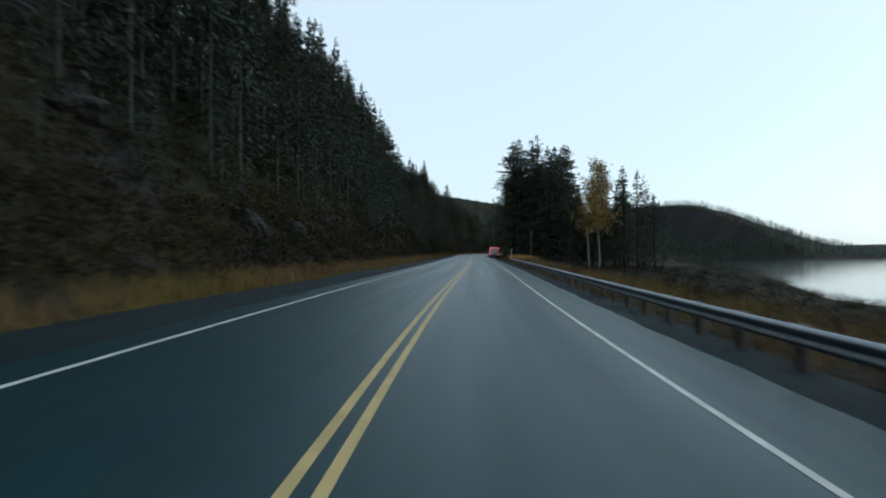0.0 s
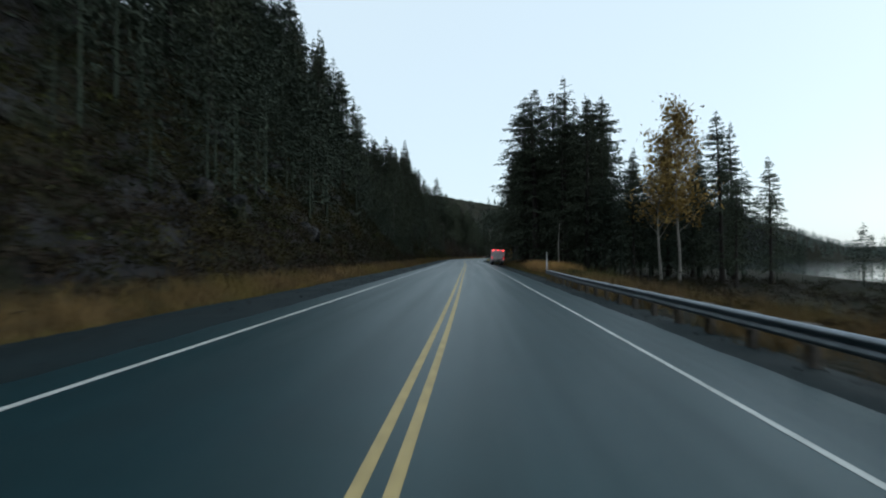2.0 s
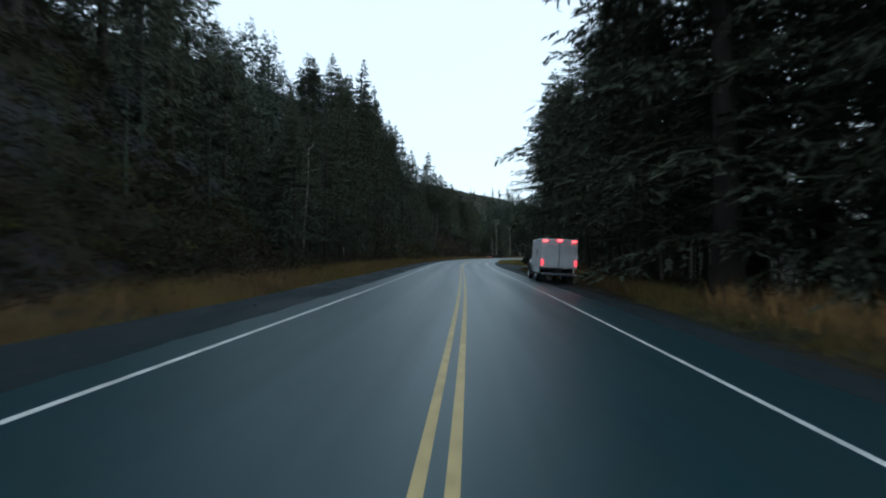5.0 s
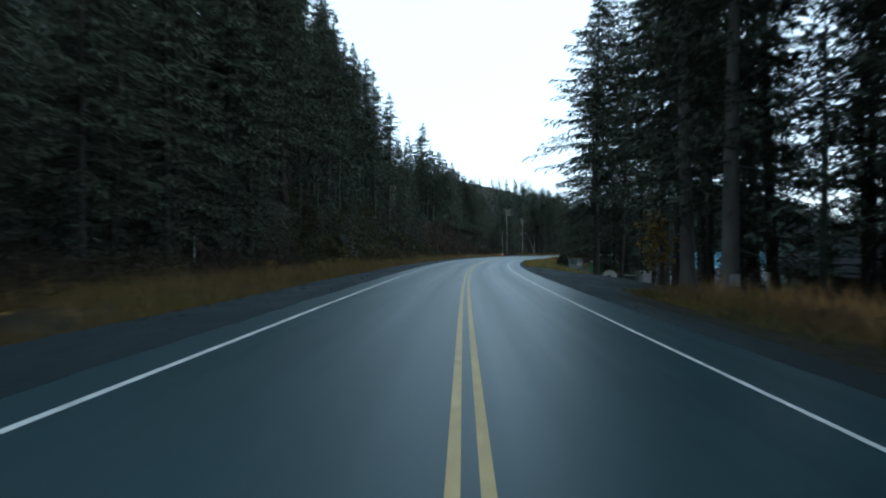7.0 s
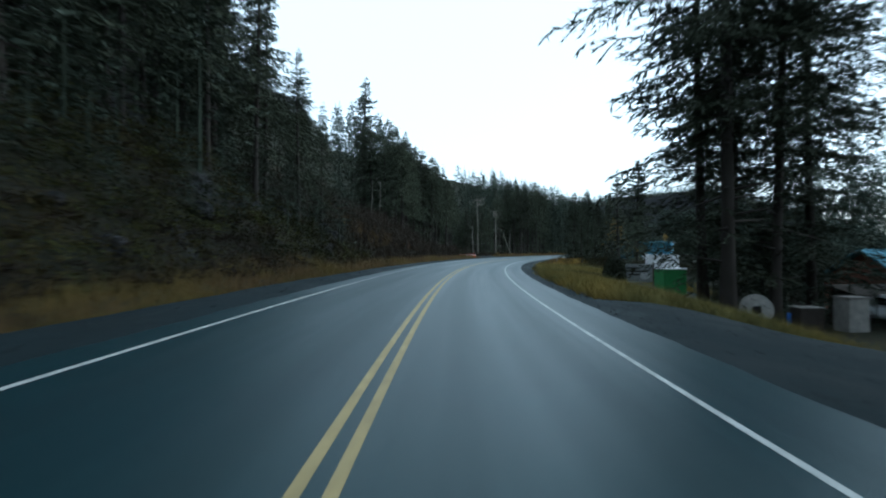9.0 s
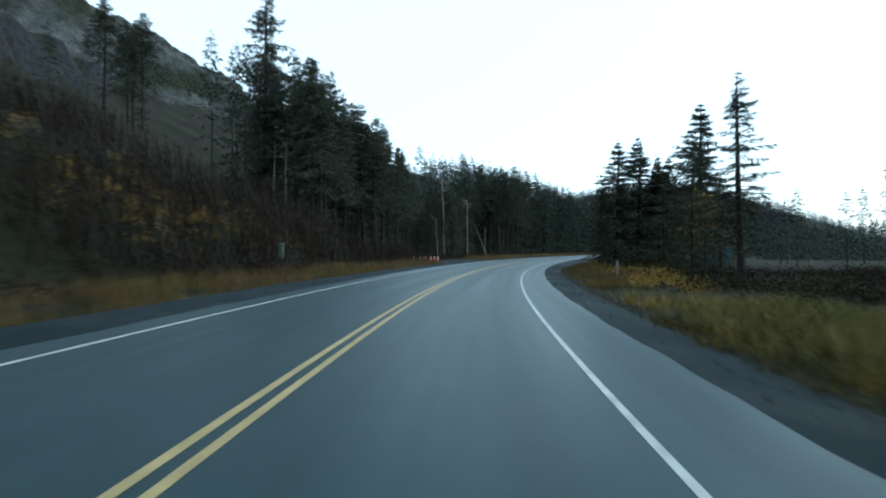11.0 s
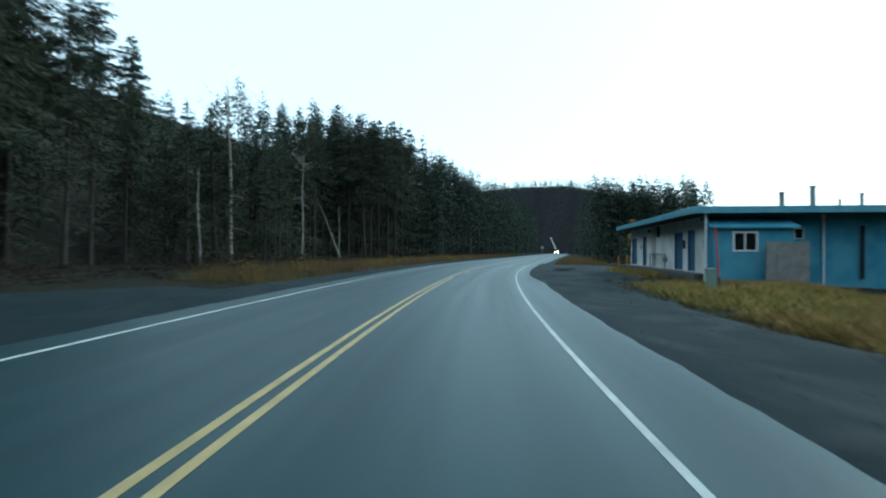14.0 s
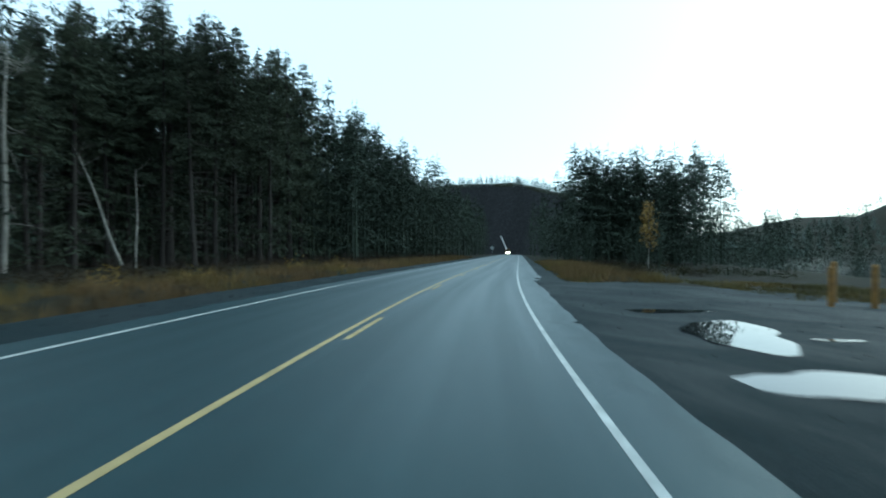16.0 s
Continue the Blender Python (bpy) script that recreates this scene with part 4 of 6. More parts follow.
grass("verge_grass", "short yellow-green grass on the verge", M_GREENGRASS,
      [(6000, -5, 250, -8.2, -6.7), (3200, 228, 252, 6.4, 12), (1800, 262, 300, 7.0, 9.5), (1200, 308, 333, 8.5, 14.5), (1500, 84, 130, 6.9, 8.4),
       (2500, 250, 302, -10, -6.6), (1600, 362, 378, 13.5, 24), (900, 157, 177, 7.4, 8.8), (1500, 372, 440, 6.6, 8.5)], 0.10, 0.3, 9, 0.14, 0.5, 0.016)


def clump_tris(x, y, z, w, h, n, leaf, r):
    """A bush: slender leaves and shoots over an uneven rounded body."""
    v = unit_rows(r.normal(0, 1, (n, 3)))
    v[:, 2] = np.abs(v[:, 2])
    lob = 1 + 0.3 * np.sin(3 * np.arctan2(v[:, 1], v[:, 0]) + r.uniform(0, 6)) * (1 - v[:, 2])
    rad = (r.uniform(0.35, 1.08, n) * lob)[:, None]
    c = np.array([x, y, z]) + v * rad * np.array([w, w, h])
    d = unit_rows(v + r.normal(0, 0.7, (n, 3))) * leaf * r.uniform(0.9, 2.6, (n, 1))
    q = unit_rows(np.cross(d, r.normal(0, 1, (n, 3)))) * leaf * r.uniform(0.25, 0.5, (n, 1))
    return np.stack([c - q, c + q, c + d], 1)


def bushes(name, label, mat, patches, w0, w1, n=60, leaf=0.09, squash=0.8, category="bushes"):
    tris = []
    for p in patches:
        for x, y, z in spots_in(*p, nr):
            w = nr.uniform(w0, w1)
            tris.append(clump_tris(x, y, z, w, w * squash * nr.uniform(0.7, 1.4), n, leaf, nr))
    return tagged(new(name, tri_mesh(name, np.concatenate(tris), mat)), label, category, kind="stuff")


bushes("bank_bushes", "dark mossy bushes and ferns growing over the rocky bank", M_BUSH,
       [(3600, -8, 148, -26, -9.8), (650, 196, 250, -21, -9.5), (260, 146, 200, -22, -12)], 0.5, 1.3, 64, 0.122)
bushes("bank_brush", "bare brown brush on the rocky bank", M_BRUSH, [(1500, -5, 148, -24, -9.6), (900, -8, 148, -12.5, -9.2), (420, 196, 250, -18, -9.2), (220, 150, 200, -18, -11)],
       0.4, 1.1, 70, 0.11)
bushes("undergrowth", "dark evergreen undergrowth below the roadside spruces", M_BUSH,
       [(70, 284, 301, 11, 17), (30, 158, 192, 20, 28)], 0.8, 1.6, 260, 0.085, 1.1)
bushes("roadside_brush", "brown leafless brush and briars behind the verge grass", M_BRUSH,
       [(150, 146, 186, -15.5, -10.2), (40, 250, 300, -11.5, -9.8)], 0.7, 1.5, 260, 0.075, 1.0)
bushes("mossy_bushes", "yellow-green mossy bushes on the bank", M_MOSSBUSH, [(260, 190, 248, -19, -10), (120, 20, 145, -18, -10.5), (26, 148, 176, -15.5, -11), (26, 84, 98, 8.8, 13)], 0.5, 1.2, 110, 0.09)
bushes("yellow_bushes", "yellow-leaved autumn bushes on the verge", M_YELLOWLEAF,
       [(40, 256, 282, -21, -12), (34, 260, 272, -19, -14), (46, 262, 286, 9.4, 13), (10, 320, 400, -12, -9.5), (8, 155, 200, -13, -10)], 0.5, 1.15, 130, 0.075)
bushes("shore_bushes", "low yellow-green bushes beside the gravel shoulder", M_BUSH,
       [(60, 255, 300, 10, 15), (50, 60, 110, 12, 34), (300, -5, 112, 13, 42), (70, 40, 112, 40, 56), (30, 130, 165, 9, 12), (60, 384, 440, 12, 26), (420, 262, 300, 14, 60), (160, 240, 262, 26, 60), (120, 200, 240, 24, 50)], 0.5, 1.2, 120, 0.09)
bushes("wood_edge_brush", "dark leafless brush along the edge of the wood", M_BRUSH, [(420, 310, 480, -23, -11), (60, 385, 440, 11, 20), (60, 120, 165, 9.5, 14), (90, 164, 177, 13, 19), (60, 160, 190, 20, 34), (70, 182, 195, 19, 27), (360, -5, 88, 7.5, 38), (90, 88, 112, 13, 38), (50, 40, 112, 38, 56), (460, 262, 300, 15, 60), (160, 240, 262, 26, 60)],
       0.6, 1.5, 115, 0.08)


def alder_tris(x, y, z, h, stems, r):
    out = []
    for _ in range(stems):
        a = r.uniform(0, 6.28)
        b = np.array([x, y, z - 0.1]) + np.array([r.normal(0, 0.3), r.normal(0, 0.3), 0])
        lean = np.array([math.cos(a), math.sin(a), 0]) * r.uniform(0.1, 0.5)
        hh = h * r.uniform(0.6, 1.1)
        tip = b + lean * hh + np.array([0, 0, hh])
        q = np.array([-math.sin(a), math.cos(a), 0]) * 0.025
        out.append((b - q, b + q, tip))
        for _k in range(7):
            f = r.uniform(0.3, 0.95)
            p = b + (tip - b) * f
            d = np.array([r.normal(0, 0.5), r.normal(0, 0.5), r.uniform(0.2, 0.9)]) * hh * 0.22
            out.append((p - q * 0.6, p + q * 0.6 + np.array([0, 0, 0.015]), p + d))
    return np.array(out)


alder_spots = spots_in(950, 244, 304, -27, -10.5, nr)
scatter("alder_brush", "leafless brown alder brush covering the slope", "brush", M_BRUSH, alder_spots,
        lambda x, y, z, k: alder_tris(x, y, z, 2.6, 9, nr))


# ---------------- building helpers ----------------
def spot(s, off, z=None, turn=0.0):
    """A pose on the ground: local x to the road's right, y along it."""
    x, y = flat(s, off)
    z = float(height(s, off)) if z is None else z
    return Matrix.Translation((x, y, z)) @ Matrix.Rotation(-heading(s) + radians(turn), 4, "Z")


def thing(name, m, label, category, group="", kind=""):
    e = new(name)
    e.matrix_world = m
    return tagged(e, label, category, group, kind)


def add_box(bm, x0, x1, y0, y1, z0, z1, bevel=0.0, seg=1):
    g = bmesh.ops.create_cube(bm, size=1.0, matrix=Matrix.Translation(((x0 + x1) / 2, (y0 + y1) / 2, (z0 + z1) / 2))
                              @ Matrix.Diagonal((abs(x1 - x0), abs(y1 - y0), abs(z1 - z0), 1)))
    if bevel:
        edges = list({e for v in g["verts"] for e in v.link_edges})
        bmesh.ops.bevel(bm, geom=edges, offset=bevel, segments=seg, affect="EDGES", profile=0.5)


def add_tube(bm, p0, p1, r0, r1=None, seg=10, caps=True):
    p0, p1 = Vector(p0), Vector(p1)
    d = p1 - p0
    m = Matrix.Translation((p0 + p1) / 2) @ d.to_track_quat("Z", "Y").to_matrix().to_4x4()
    bmesh.ops.create_cone(bm, cap_ends=caps, segments=seg, radius1=r0, radius2=r0 if r1 is None else r1, depth=d.length, matrix=m)


def add_prism(bm, outline, axis, a, b):
    """Extrude a 2D outline: axis x takes (y, z) points, y takes (x, z), z takes (x, y)."""
    def at(p, t):
        return {"x": (t, p[0], p[1]), "y": (p[0], t, p[1]), "z": (p[0], p[1], t)}[axis]
    v0 = [bm.verts.new(at(p, a)) for p in outline]
    v1 = [bm.verts.new(at(p, b)) for p in outline]
    n = len(outline)
    bm.faces.new(v0[::-1])
    bm.faces.new(v1)
    for i in range(n):
        bm.faces.new((v0[i], v0[(i + 1) % n], v1[(i + 1) % n], v1[i]))


def piece(name, mat, parent, build, label="", smooth_shade=False):
    bm = bmesh.new()
    build(bm)
    bmesh.ops.recalc_face_normals(bm, faces=bm.faces)
    me = bpy.data.meshes.new(name)
    bm.to_mesh(me)
    bm.free()
    me.materials.append(mat)
    if smooth_shade:
        me.polygons.foreach_set("use_smooth", [True] * len(me.polygons))
    return part(name, me, parent, label)


def boxed(name, mat, parent, dims, bevel=0.0, label="", seg=1):
    return piece(name, mat, parent, lambda bm: add_box(bm, *dims, bevel, seg), label)


# ---------------- guardrail ----------------
rail = thing("guardrail", Matrix(), "long galvanised steel guardrail on dark wooden posts", "guardrail")
PROFILE = [(0.0, 0.0), (0.03, 0.01), (0.085, 0.05), (0.085, 0.09), (0.02, 0.135), (0.02, 0.175), (0.085, 0.22), (0.085, 0.26), (0.03, 0.30), (0.0, 0.312)]


def rail_line(s):
    return 6.0 + 0.4 * float(smooth(66, 84, s)) ** 1.5


rv, rf = [], []
stations = list(np.arange(-40, 83.5, 1.905)) + [83.6, 84.2]
for s in stations:
    end = float(smooth(82.6, 84.2, s))
    for px_, pz in PROFILE:
        o = rail_line(s) - px_ * (1 - 0.5 * end)
        x, y = flat(s, o)
        rv.append((x, y, 0.14 + (0.156 + (pz - 0.156) * (1 - 0.25 * end))))
npf = len(PROFILE)
for i in range(len(stations) - 1):
    for j in range(npf - 1):
        rf.append((i * npf + j, i * npf + j + 1, (i + 1) * npf + j + 1, (i + 1) * npf + j))
beam = mesh_object("beam", rv, rf, M_STEEL, rail, "galvanised corrugated steel beam", True)
sol = beam.modifiers.new("plate", "SOLIDIFY")
sol.thickness = 0.004
bm_ = bmesh.new()
add_box(bm_, -0.075, 0.075, -0.1, 0.1, -0.6, 0.74, 0.01)
me_post = bpy.data.meshes.new("post")
bm_.to_mesh(me_post)
bm_.free()
me_post.materials.append(M_POSTWOOD)
bm_ = bmesh.new()
add_box(bm_, -0.21, -0.076, -0.075, 0.075, 0.40, 0.76, 0.008)
me_blk = bpy.data.meshes.new("blockout")
bm_.to_mesh(me_blk)
bm_.free()
me_blk.materials.append(M_POSTWOOD)
for s in np.arange(-39.1, 83.5, 1.905):
    o = rail_line(s) + 0.215
    p = part("post", me_post, rail)
    p.matrix_world = spot(s, o, -0.31)
    b_ = part("blockout", me_blk, p)

M_WHITEPLASTIC = material("white_plastic", (0.72, 0.73, 0.74), 0.5, (0.55, 0.56, 0.58), 6, 60, 0.05)
M_REFLECT = material("reflector", (0.55, 0.55, 0.5), 0.3, (0.45, 0.45, 0.42), 20, 60, 0.05)
dl = thing("delineator_post", spot(84.1, 6.43, 0.2), "thin white plastic delineator post at the rail's end", "marker post")
piece("post", M_WHITEPLASTIC, dl, lambda bm: add_prism(bm, [(-0.04, -0.01), (-0.025, 0.012), (0.025, 0.012), (0.04, -0.01), (0.025, 0.004), (-0.025, 0.004)],
                                                       "z", 0, 1.6))
boxed("reflector", M_REFLECT, dl, (-0.035, 0.035, -0.018, -0.012, 1.38, 1.5), 0.002, "pale reflector strip")


# loose stones on the gravel and along the pavement's edges
def stones(name, label, patches, r0, r1):
    pts = np.concatenate([spots_in(*p, nr) for p in patches])
    n = len(pts)
    r = nr.uniform(r0, r1, n)[:, None]
    c = [pts + np.concatenate([nr.normal(0, 0.6, (n, 2)) * r, nr.uniform(-0.2, 0.1, (n, 1)) * r], 1) for _ in range(3)]
    top = pts + np.concatenate([nr.normal(0, 0.3, (n, 2)) * r, nr.uniform(0.5, 0.9, (n, 1)) * r], 1) + np.array([0, 0, 0.03])
    t = np.concatenate([np.stack([c[0], c[1], top], 1), np.stack([c[1], c[2], top], 1), np.stack([c[2], c[0], top], 1)])
    return tagged(new(name, tri_mesh(name, t, M_STONE)), label, "stones", kind="stuff")


stones("gravel_stones", "loose grey stones on the gravel shoulder and lot",
       [(1600, 300, 372, 5.3, 13), (1800, -5, 300, 5.3, 7.4), (2400, -5, 400, -6.8, -4.6), (400, 188, 222, 5.4, 12)], 0.012, 0.04)


# ---------------- paint and other surfaces of made things ----------------
M_WHITEPAINT = material("white_paint", (0.74, 0.75, 0.76), 0.35, (0.62, 0.63, 0.65), 1.5, 60, 0.03, spec=0.5)
M_WHITEWALL = material("white_wall", (0.82, 0.82, 0.79), 0.85, (0.68, 0.68, 0.65), 1.2, 30, 0.15, third=(0.62, 0.61, 0.57), big=0.5)
M_BLUEWALL = material("blue_wall", (0.085, 0.25, 0.36), 0.8, (0.065, 0.20, 0.29), 1.0, 30, 0.15, third=(0.11, 0.27, 0.36), big=0.5)
M_BLUEDOOR = material("blue_door", (0.06, 0.13, 0.24), 0.6, (0.045, 0.10, 0.19), 2.0, 30, 0.1)
M_TEAL = material("teal_fascia", (0.16, 0.34, 0.42), 0.7, (0.12, 0.27, 0.34), 2.0, 30, 0.1)
M_TEALROOF = material("teal_metal_roof", (0.10, 0.24, 0.31), 0.65, (0.075, 0.19, 0.25), 1.0, 30, 0.05, spec=0.25)
M_ROOFFELT = material("roof_felt", (0.045, 0.048, 0.05), 0.95, (0.03, 0.032, 0.034), 2.0, 60, 0.3)
M_DARKWOOD = material("dark_boards", (0.05, 0.04, 0.033), 0.9, (0.028, 0.024, 0.02), 3, 30, 0.3)
M_REDWOOD = material("red_brown_boards", (0.26, 0.10, 0.065), 0.85, (0.17, 0.065, 0.045), 3, 30, 0.2)
M_PLY = material("weathered_plywood", (0.26, 0.25, 0.23), 0.9, (0.16, 0.155, 0.145), 2.5, 30, 0.3)
M_TIN = material("corrugated_tin", (0.36, 0.37, 0.38), 0.55, (0.24, 0.25, 0.26), 2, 40, 0.05, metal=0.5)
M_RUBBER = material("tyre_rubber", (0.022, 0.022, 0.023), 0.85, (0.014, 0.014, 0.015), 8, 60, 0.3)
M_BLACKPLASTIC = material("black_plastic", (0.02, 0.02, 0.022), 0.55, (0.013, 0.013, 0.014), 8, 60, 0.1)
M_GLASSDARK = material("dark_window", (0.012, 0.015, 0.018), 0.06, (0.010, 0.012, 0.014), 2, 10, 0.0, spec=0.6)
M_REDLAMP = material("red_lamp", (0.9, 0.03, 0.03), 0.2, (0.8, 0.02, 0.02), 10, 30, 0.0, emit=4.0)
M_REDLENS = material("red_lens", (0.45, 0.02, 0.025), 0.25, (0.35, 0.015, 0.02), 10, 30, 0.0, emit=2.0)
M_AMBER = material("amber_lens", (0.75, 0.28, 0.04), 0.25, (0.65, 0.22, 0.03), 10, 30, 0.0, emit=0.5)
M_HEADLIGHT = material("headlight", (1.0, 0.86, 0.55), 0.2, (1.0, 0.8, 0.5), 10, 30, 0.0, emit=9.0)
M_ORANGE = material("orange_plastic", (0.85, 0.11, 0.03), 0.5, (0.75, 0.08, 0.025), 6, 60, 0.05)
M_BLUESIGN = material("blue_badge", (0.03, 0.14, 0.5), 0.4, (0.025, 0.11, 0.42), 6, 60, 0.0)
M_YELLOWPOST = material("yellow_wood", (0.34, 0.19, 0.05), 0.8, (0.16, 0.09, 0.03), 6, 40, 0.3)
M_SIGNFACE = material("sign_face", (0.42, 0.43, 0.42), 0.6, (0.22, 0.24, 0.26), 3.5, 40, 0.0)
M_GREENTARP = material("green_panel", (0.04, 0.20, 0.05), 0.7, (0.03, 0.14, 0.04), 4, 40, 0.1)
M_REDPOLE = material("red_marker", (0.55, 0.06, 0.04), 0.6, (0.4, 0.045, 0.035), 5, 40, 0.05)
M_FLARE = material("grey_plastic", (0.05, 0.053, 0.057), 0.6, (0.035, 0.037, 0.04), 6, 60, 0.1)
M_REEL = material("bleached_wood", (0.55, 0.53, 0.50), 0.85, (0.36, 0.35, 0.33), 4, 40, 0.2)
M_RUST = material("rusty_steel", (0.20, 0.085, 0.05), 0.85, (0.11, 0.05, 0.035), 6, 40, 0.2)
M_CONCRETE = material("concrete", (0.25, 0.25, 0.24), 0.9, (0.17, 0.17, 0.165), 3, 40, 0.3)
M_WETCONCRETE = material("wet_concrete", (0.10, 0.10, 0.098), 0.8, (0.06, 0.06, 0.06), 3, 40, 0.3)
M_PEDESTAL = material("green_pedestal", (0.22, 0.30, 0.25), 0.7, (0.16, 0.22, 0.19), 5, 40, 0.05)
M_PUDDLE = bpy.data.materials.new("puddle_water")
M_PUDDLE.use_nodes = True
pb = M_PUDDLE.node_tree.nodes["Principled BSDF"]
pb.inputs["Base Color"].default_value = (0.02, 0.022, 0.024, 1)
pb.inputs["Roughness"].default_value = 0.02
pb.inputs["IOR"].default_value = 1.33


M_DRIVE = material("driveway_asphalt", (0.022, 0.028, 0.032), 0.85, (0.014, 0.018, 0.021), 0.9, 60, 0.3, third=(0.017, 0.022, 0.025), big=0.3, spec=0.12, bump_scale=0.01)
M_DRIVE.node_tree.nodes["Principled BSDF"].inputs["Specular Tint"].default_value = (0.62, 0.93, 1.0, 1)


# ---------------- paved aprons, lots, puddles ----------------
def sheet(name, s0, s1, o_near, o_far, lift, mat, label, ns=40, no=14, ragged=0.35):
    """A patch of made ground that follows the terrain, with uneven edges; o_near and o_far are functions of s."""
    ss = np.linspace(s0, s1, ns)
    verts, faces = [], []
    for i, s in enumerate(ss):
        a, b = o_near(s), o_far(s)
        for j in range(no):
            f = j / (no - 1)
            o = a + (b - a) * f
            if j == no - 1 or j == 0:
                o += ragged * (math.sin(s * 1.7 + j) * 0.5 + math.sin(s * 4.1 + 2 * j) * 0.3) * (1 if j else 0.25)
            x, y = flat(s, o)
            edge_drop = 0.10 if j in (no - 1,) or i in (0, ns - 1) else 0.0
            z = float(height(s, o)) + lift - edge_drop
            if j == 0:
                z = -CROSS * o - 0.03
            verts.append((x, y, z))
    for i in range(ns - 1):
        for j in range(no - 1):
            if o_far(s0) < 0:
                faces.append((i * no + j, (i + 1) * no + j, (i + 1) * no + j + 1, i * no + j + 1))
                continue
            faces.append((i * no + j, i * no + j + 1, (i + 1) * no + j + 1, (i + 1) * no + j))
    return tagged(mesh_object(name, verts, faces, mat, smooth_shade=True), label, "gravel lot", kind="structure")


sheet("lot_building", 297, 374, lambda s: float(np.interp(s, [300, 330, 338], [5.1, 5.0, 4.35])), lambda s: float(np.interp(s, [297, 303, 312, 318, 326, 334, 356, 366, 374],
      [9, 11, 9.0, 8.6, 10.5, 13.0, 15.5, 17, 9])), 0.02, M_GRAVEL, "wet dark gravel lot beside the highway", 60, 18)
sheet("lot_yard", 174, 215, lambda s: 5.0, lambda s: float(np.interp(s, [174, 180, 192, 205, 212, 215], [7.3, 9.5, 14, 17, 19, 12])), 0.02, M_GRAVEL,
      "dark gravel yard entrance beside the highway", 40, 14)
sheet("driveway_yard", 237.5, 243, lambda s: 5.1, lambda s: 22.0, 0.03, M_GRAVEL, "narrow gravel driveway leading off the highway", 8, 14)
sheet("pullout_left", 299, 322, lambda s: -4.35, lambda s: float(np.interp(s, [299, 303, 314, 322], [-8, -13, -12.5, -7.5])), 0.02, M_GRAVEL,
      "dark gravel pullout beside the highway", 30, 10)
sheet("driveway_lot", 297.5, 303.5, lambda s: 5.1, lambda s: 22.0, 0.04, M_DRIVE, "wet asphalt driveway leading off the highway", 10, 16)


def puddle(s, o, ls, lo, turn, seed):
    r = random.Random(seed)
    ph = [r.uniform(0, 6.28) for _ in range(4)]
    zz = max(float(height(s + a, o + b)) for a in (-ls * 0.4, 0, ls * 0.4) for b in (-lo * 0.4, 0, lo * 0.4)) + 0.035
    pts = []
    for k in range(40):
        a = 2 * math.pi * k / 40
        f = 1 + 0.16 * math.sin(2 * a + ph[0]) + 0.12 * math.sin(3 * a + ph[1]) + 0.06 * math.sin(7 * a + ph[2])
        u, v = ls * f * math.cos(a), lo * f * math.sin(a)
        c, q = math.cos(turn), math.sin(turn)
        x, y = flat(s + u * c - v * q, o + u * q + v * c)
        pts.append((x, y, zz))
    return tagged(mesh_object("puddle", pts, [tuple(range(40))[::-1]], M_PUDDLE), "still rain puddle on the gravel lot mirroring the sky", "puddle",
                  kind="structure")


puddle(352.7, 7.6, 2.0, 1.0, 0.1, 1)
puddle(348.2, 6.75, 0.75, 1.05, 0.1, 2)
puddle(357.2, 7.6, 0.4, 1.35, 0.0, 3)
puddle(338.3, 6.1, 0.22, 0.27, 0.2, 4)
puddle(341.3, 6.13, 0.13, 0.26, 0.0, 5)
puddle(351.8, 9.1, 0.12, 0.4, 0.1, 6)


# ---------------- white service truck on the shoulder ----------------
def wheel(parent, x, y, r, w, rim_label="pale steel rim", dual=False):
    t = piece("wheel", M_RUBBER, parent, lambda bm: (add_tube(bm, (x - w / 2, y, r), (x + w / 2, y, r), r, seg=28),
              bmesh.ops.bevel(bm, geom=[e for e in bm.edges if len(e.link_faces) == 2 and e.calc_face_angle(0) > 1.2], offset=0.04, segments=2,
                              affect="EDGES")), "black rubber tyre")
    for sgn in (-1, 1):
        xx = x + sgn * w / 2
        piece("rim", M_WHITEPAINT, t, lambda bm: (add_tube(bm, (xx - sgn * 0.03, y, r), (xx + sgn * 0.012, y, r), r * 0.60, r * 0.52, 20),
                                                  add_tube(bm, (xx, y, r), (xx + sgn * 0.07, y, r), r * 0.24, r * 0.2, 12)), rim_label)


truck = thing("service_truck", spot(141.8, 5.95, -0.27) @ Matrix.Rotation(radians(2.6), 4, "Y"),
              "white box-bodied service truck with lit red lamps, stopped on the shoulder", "truck")
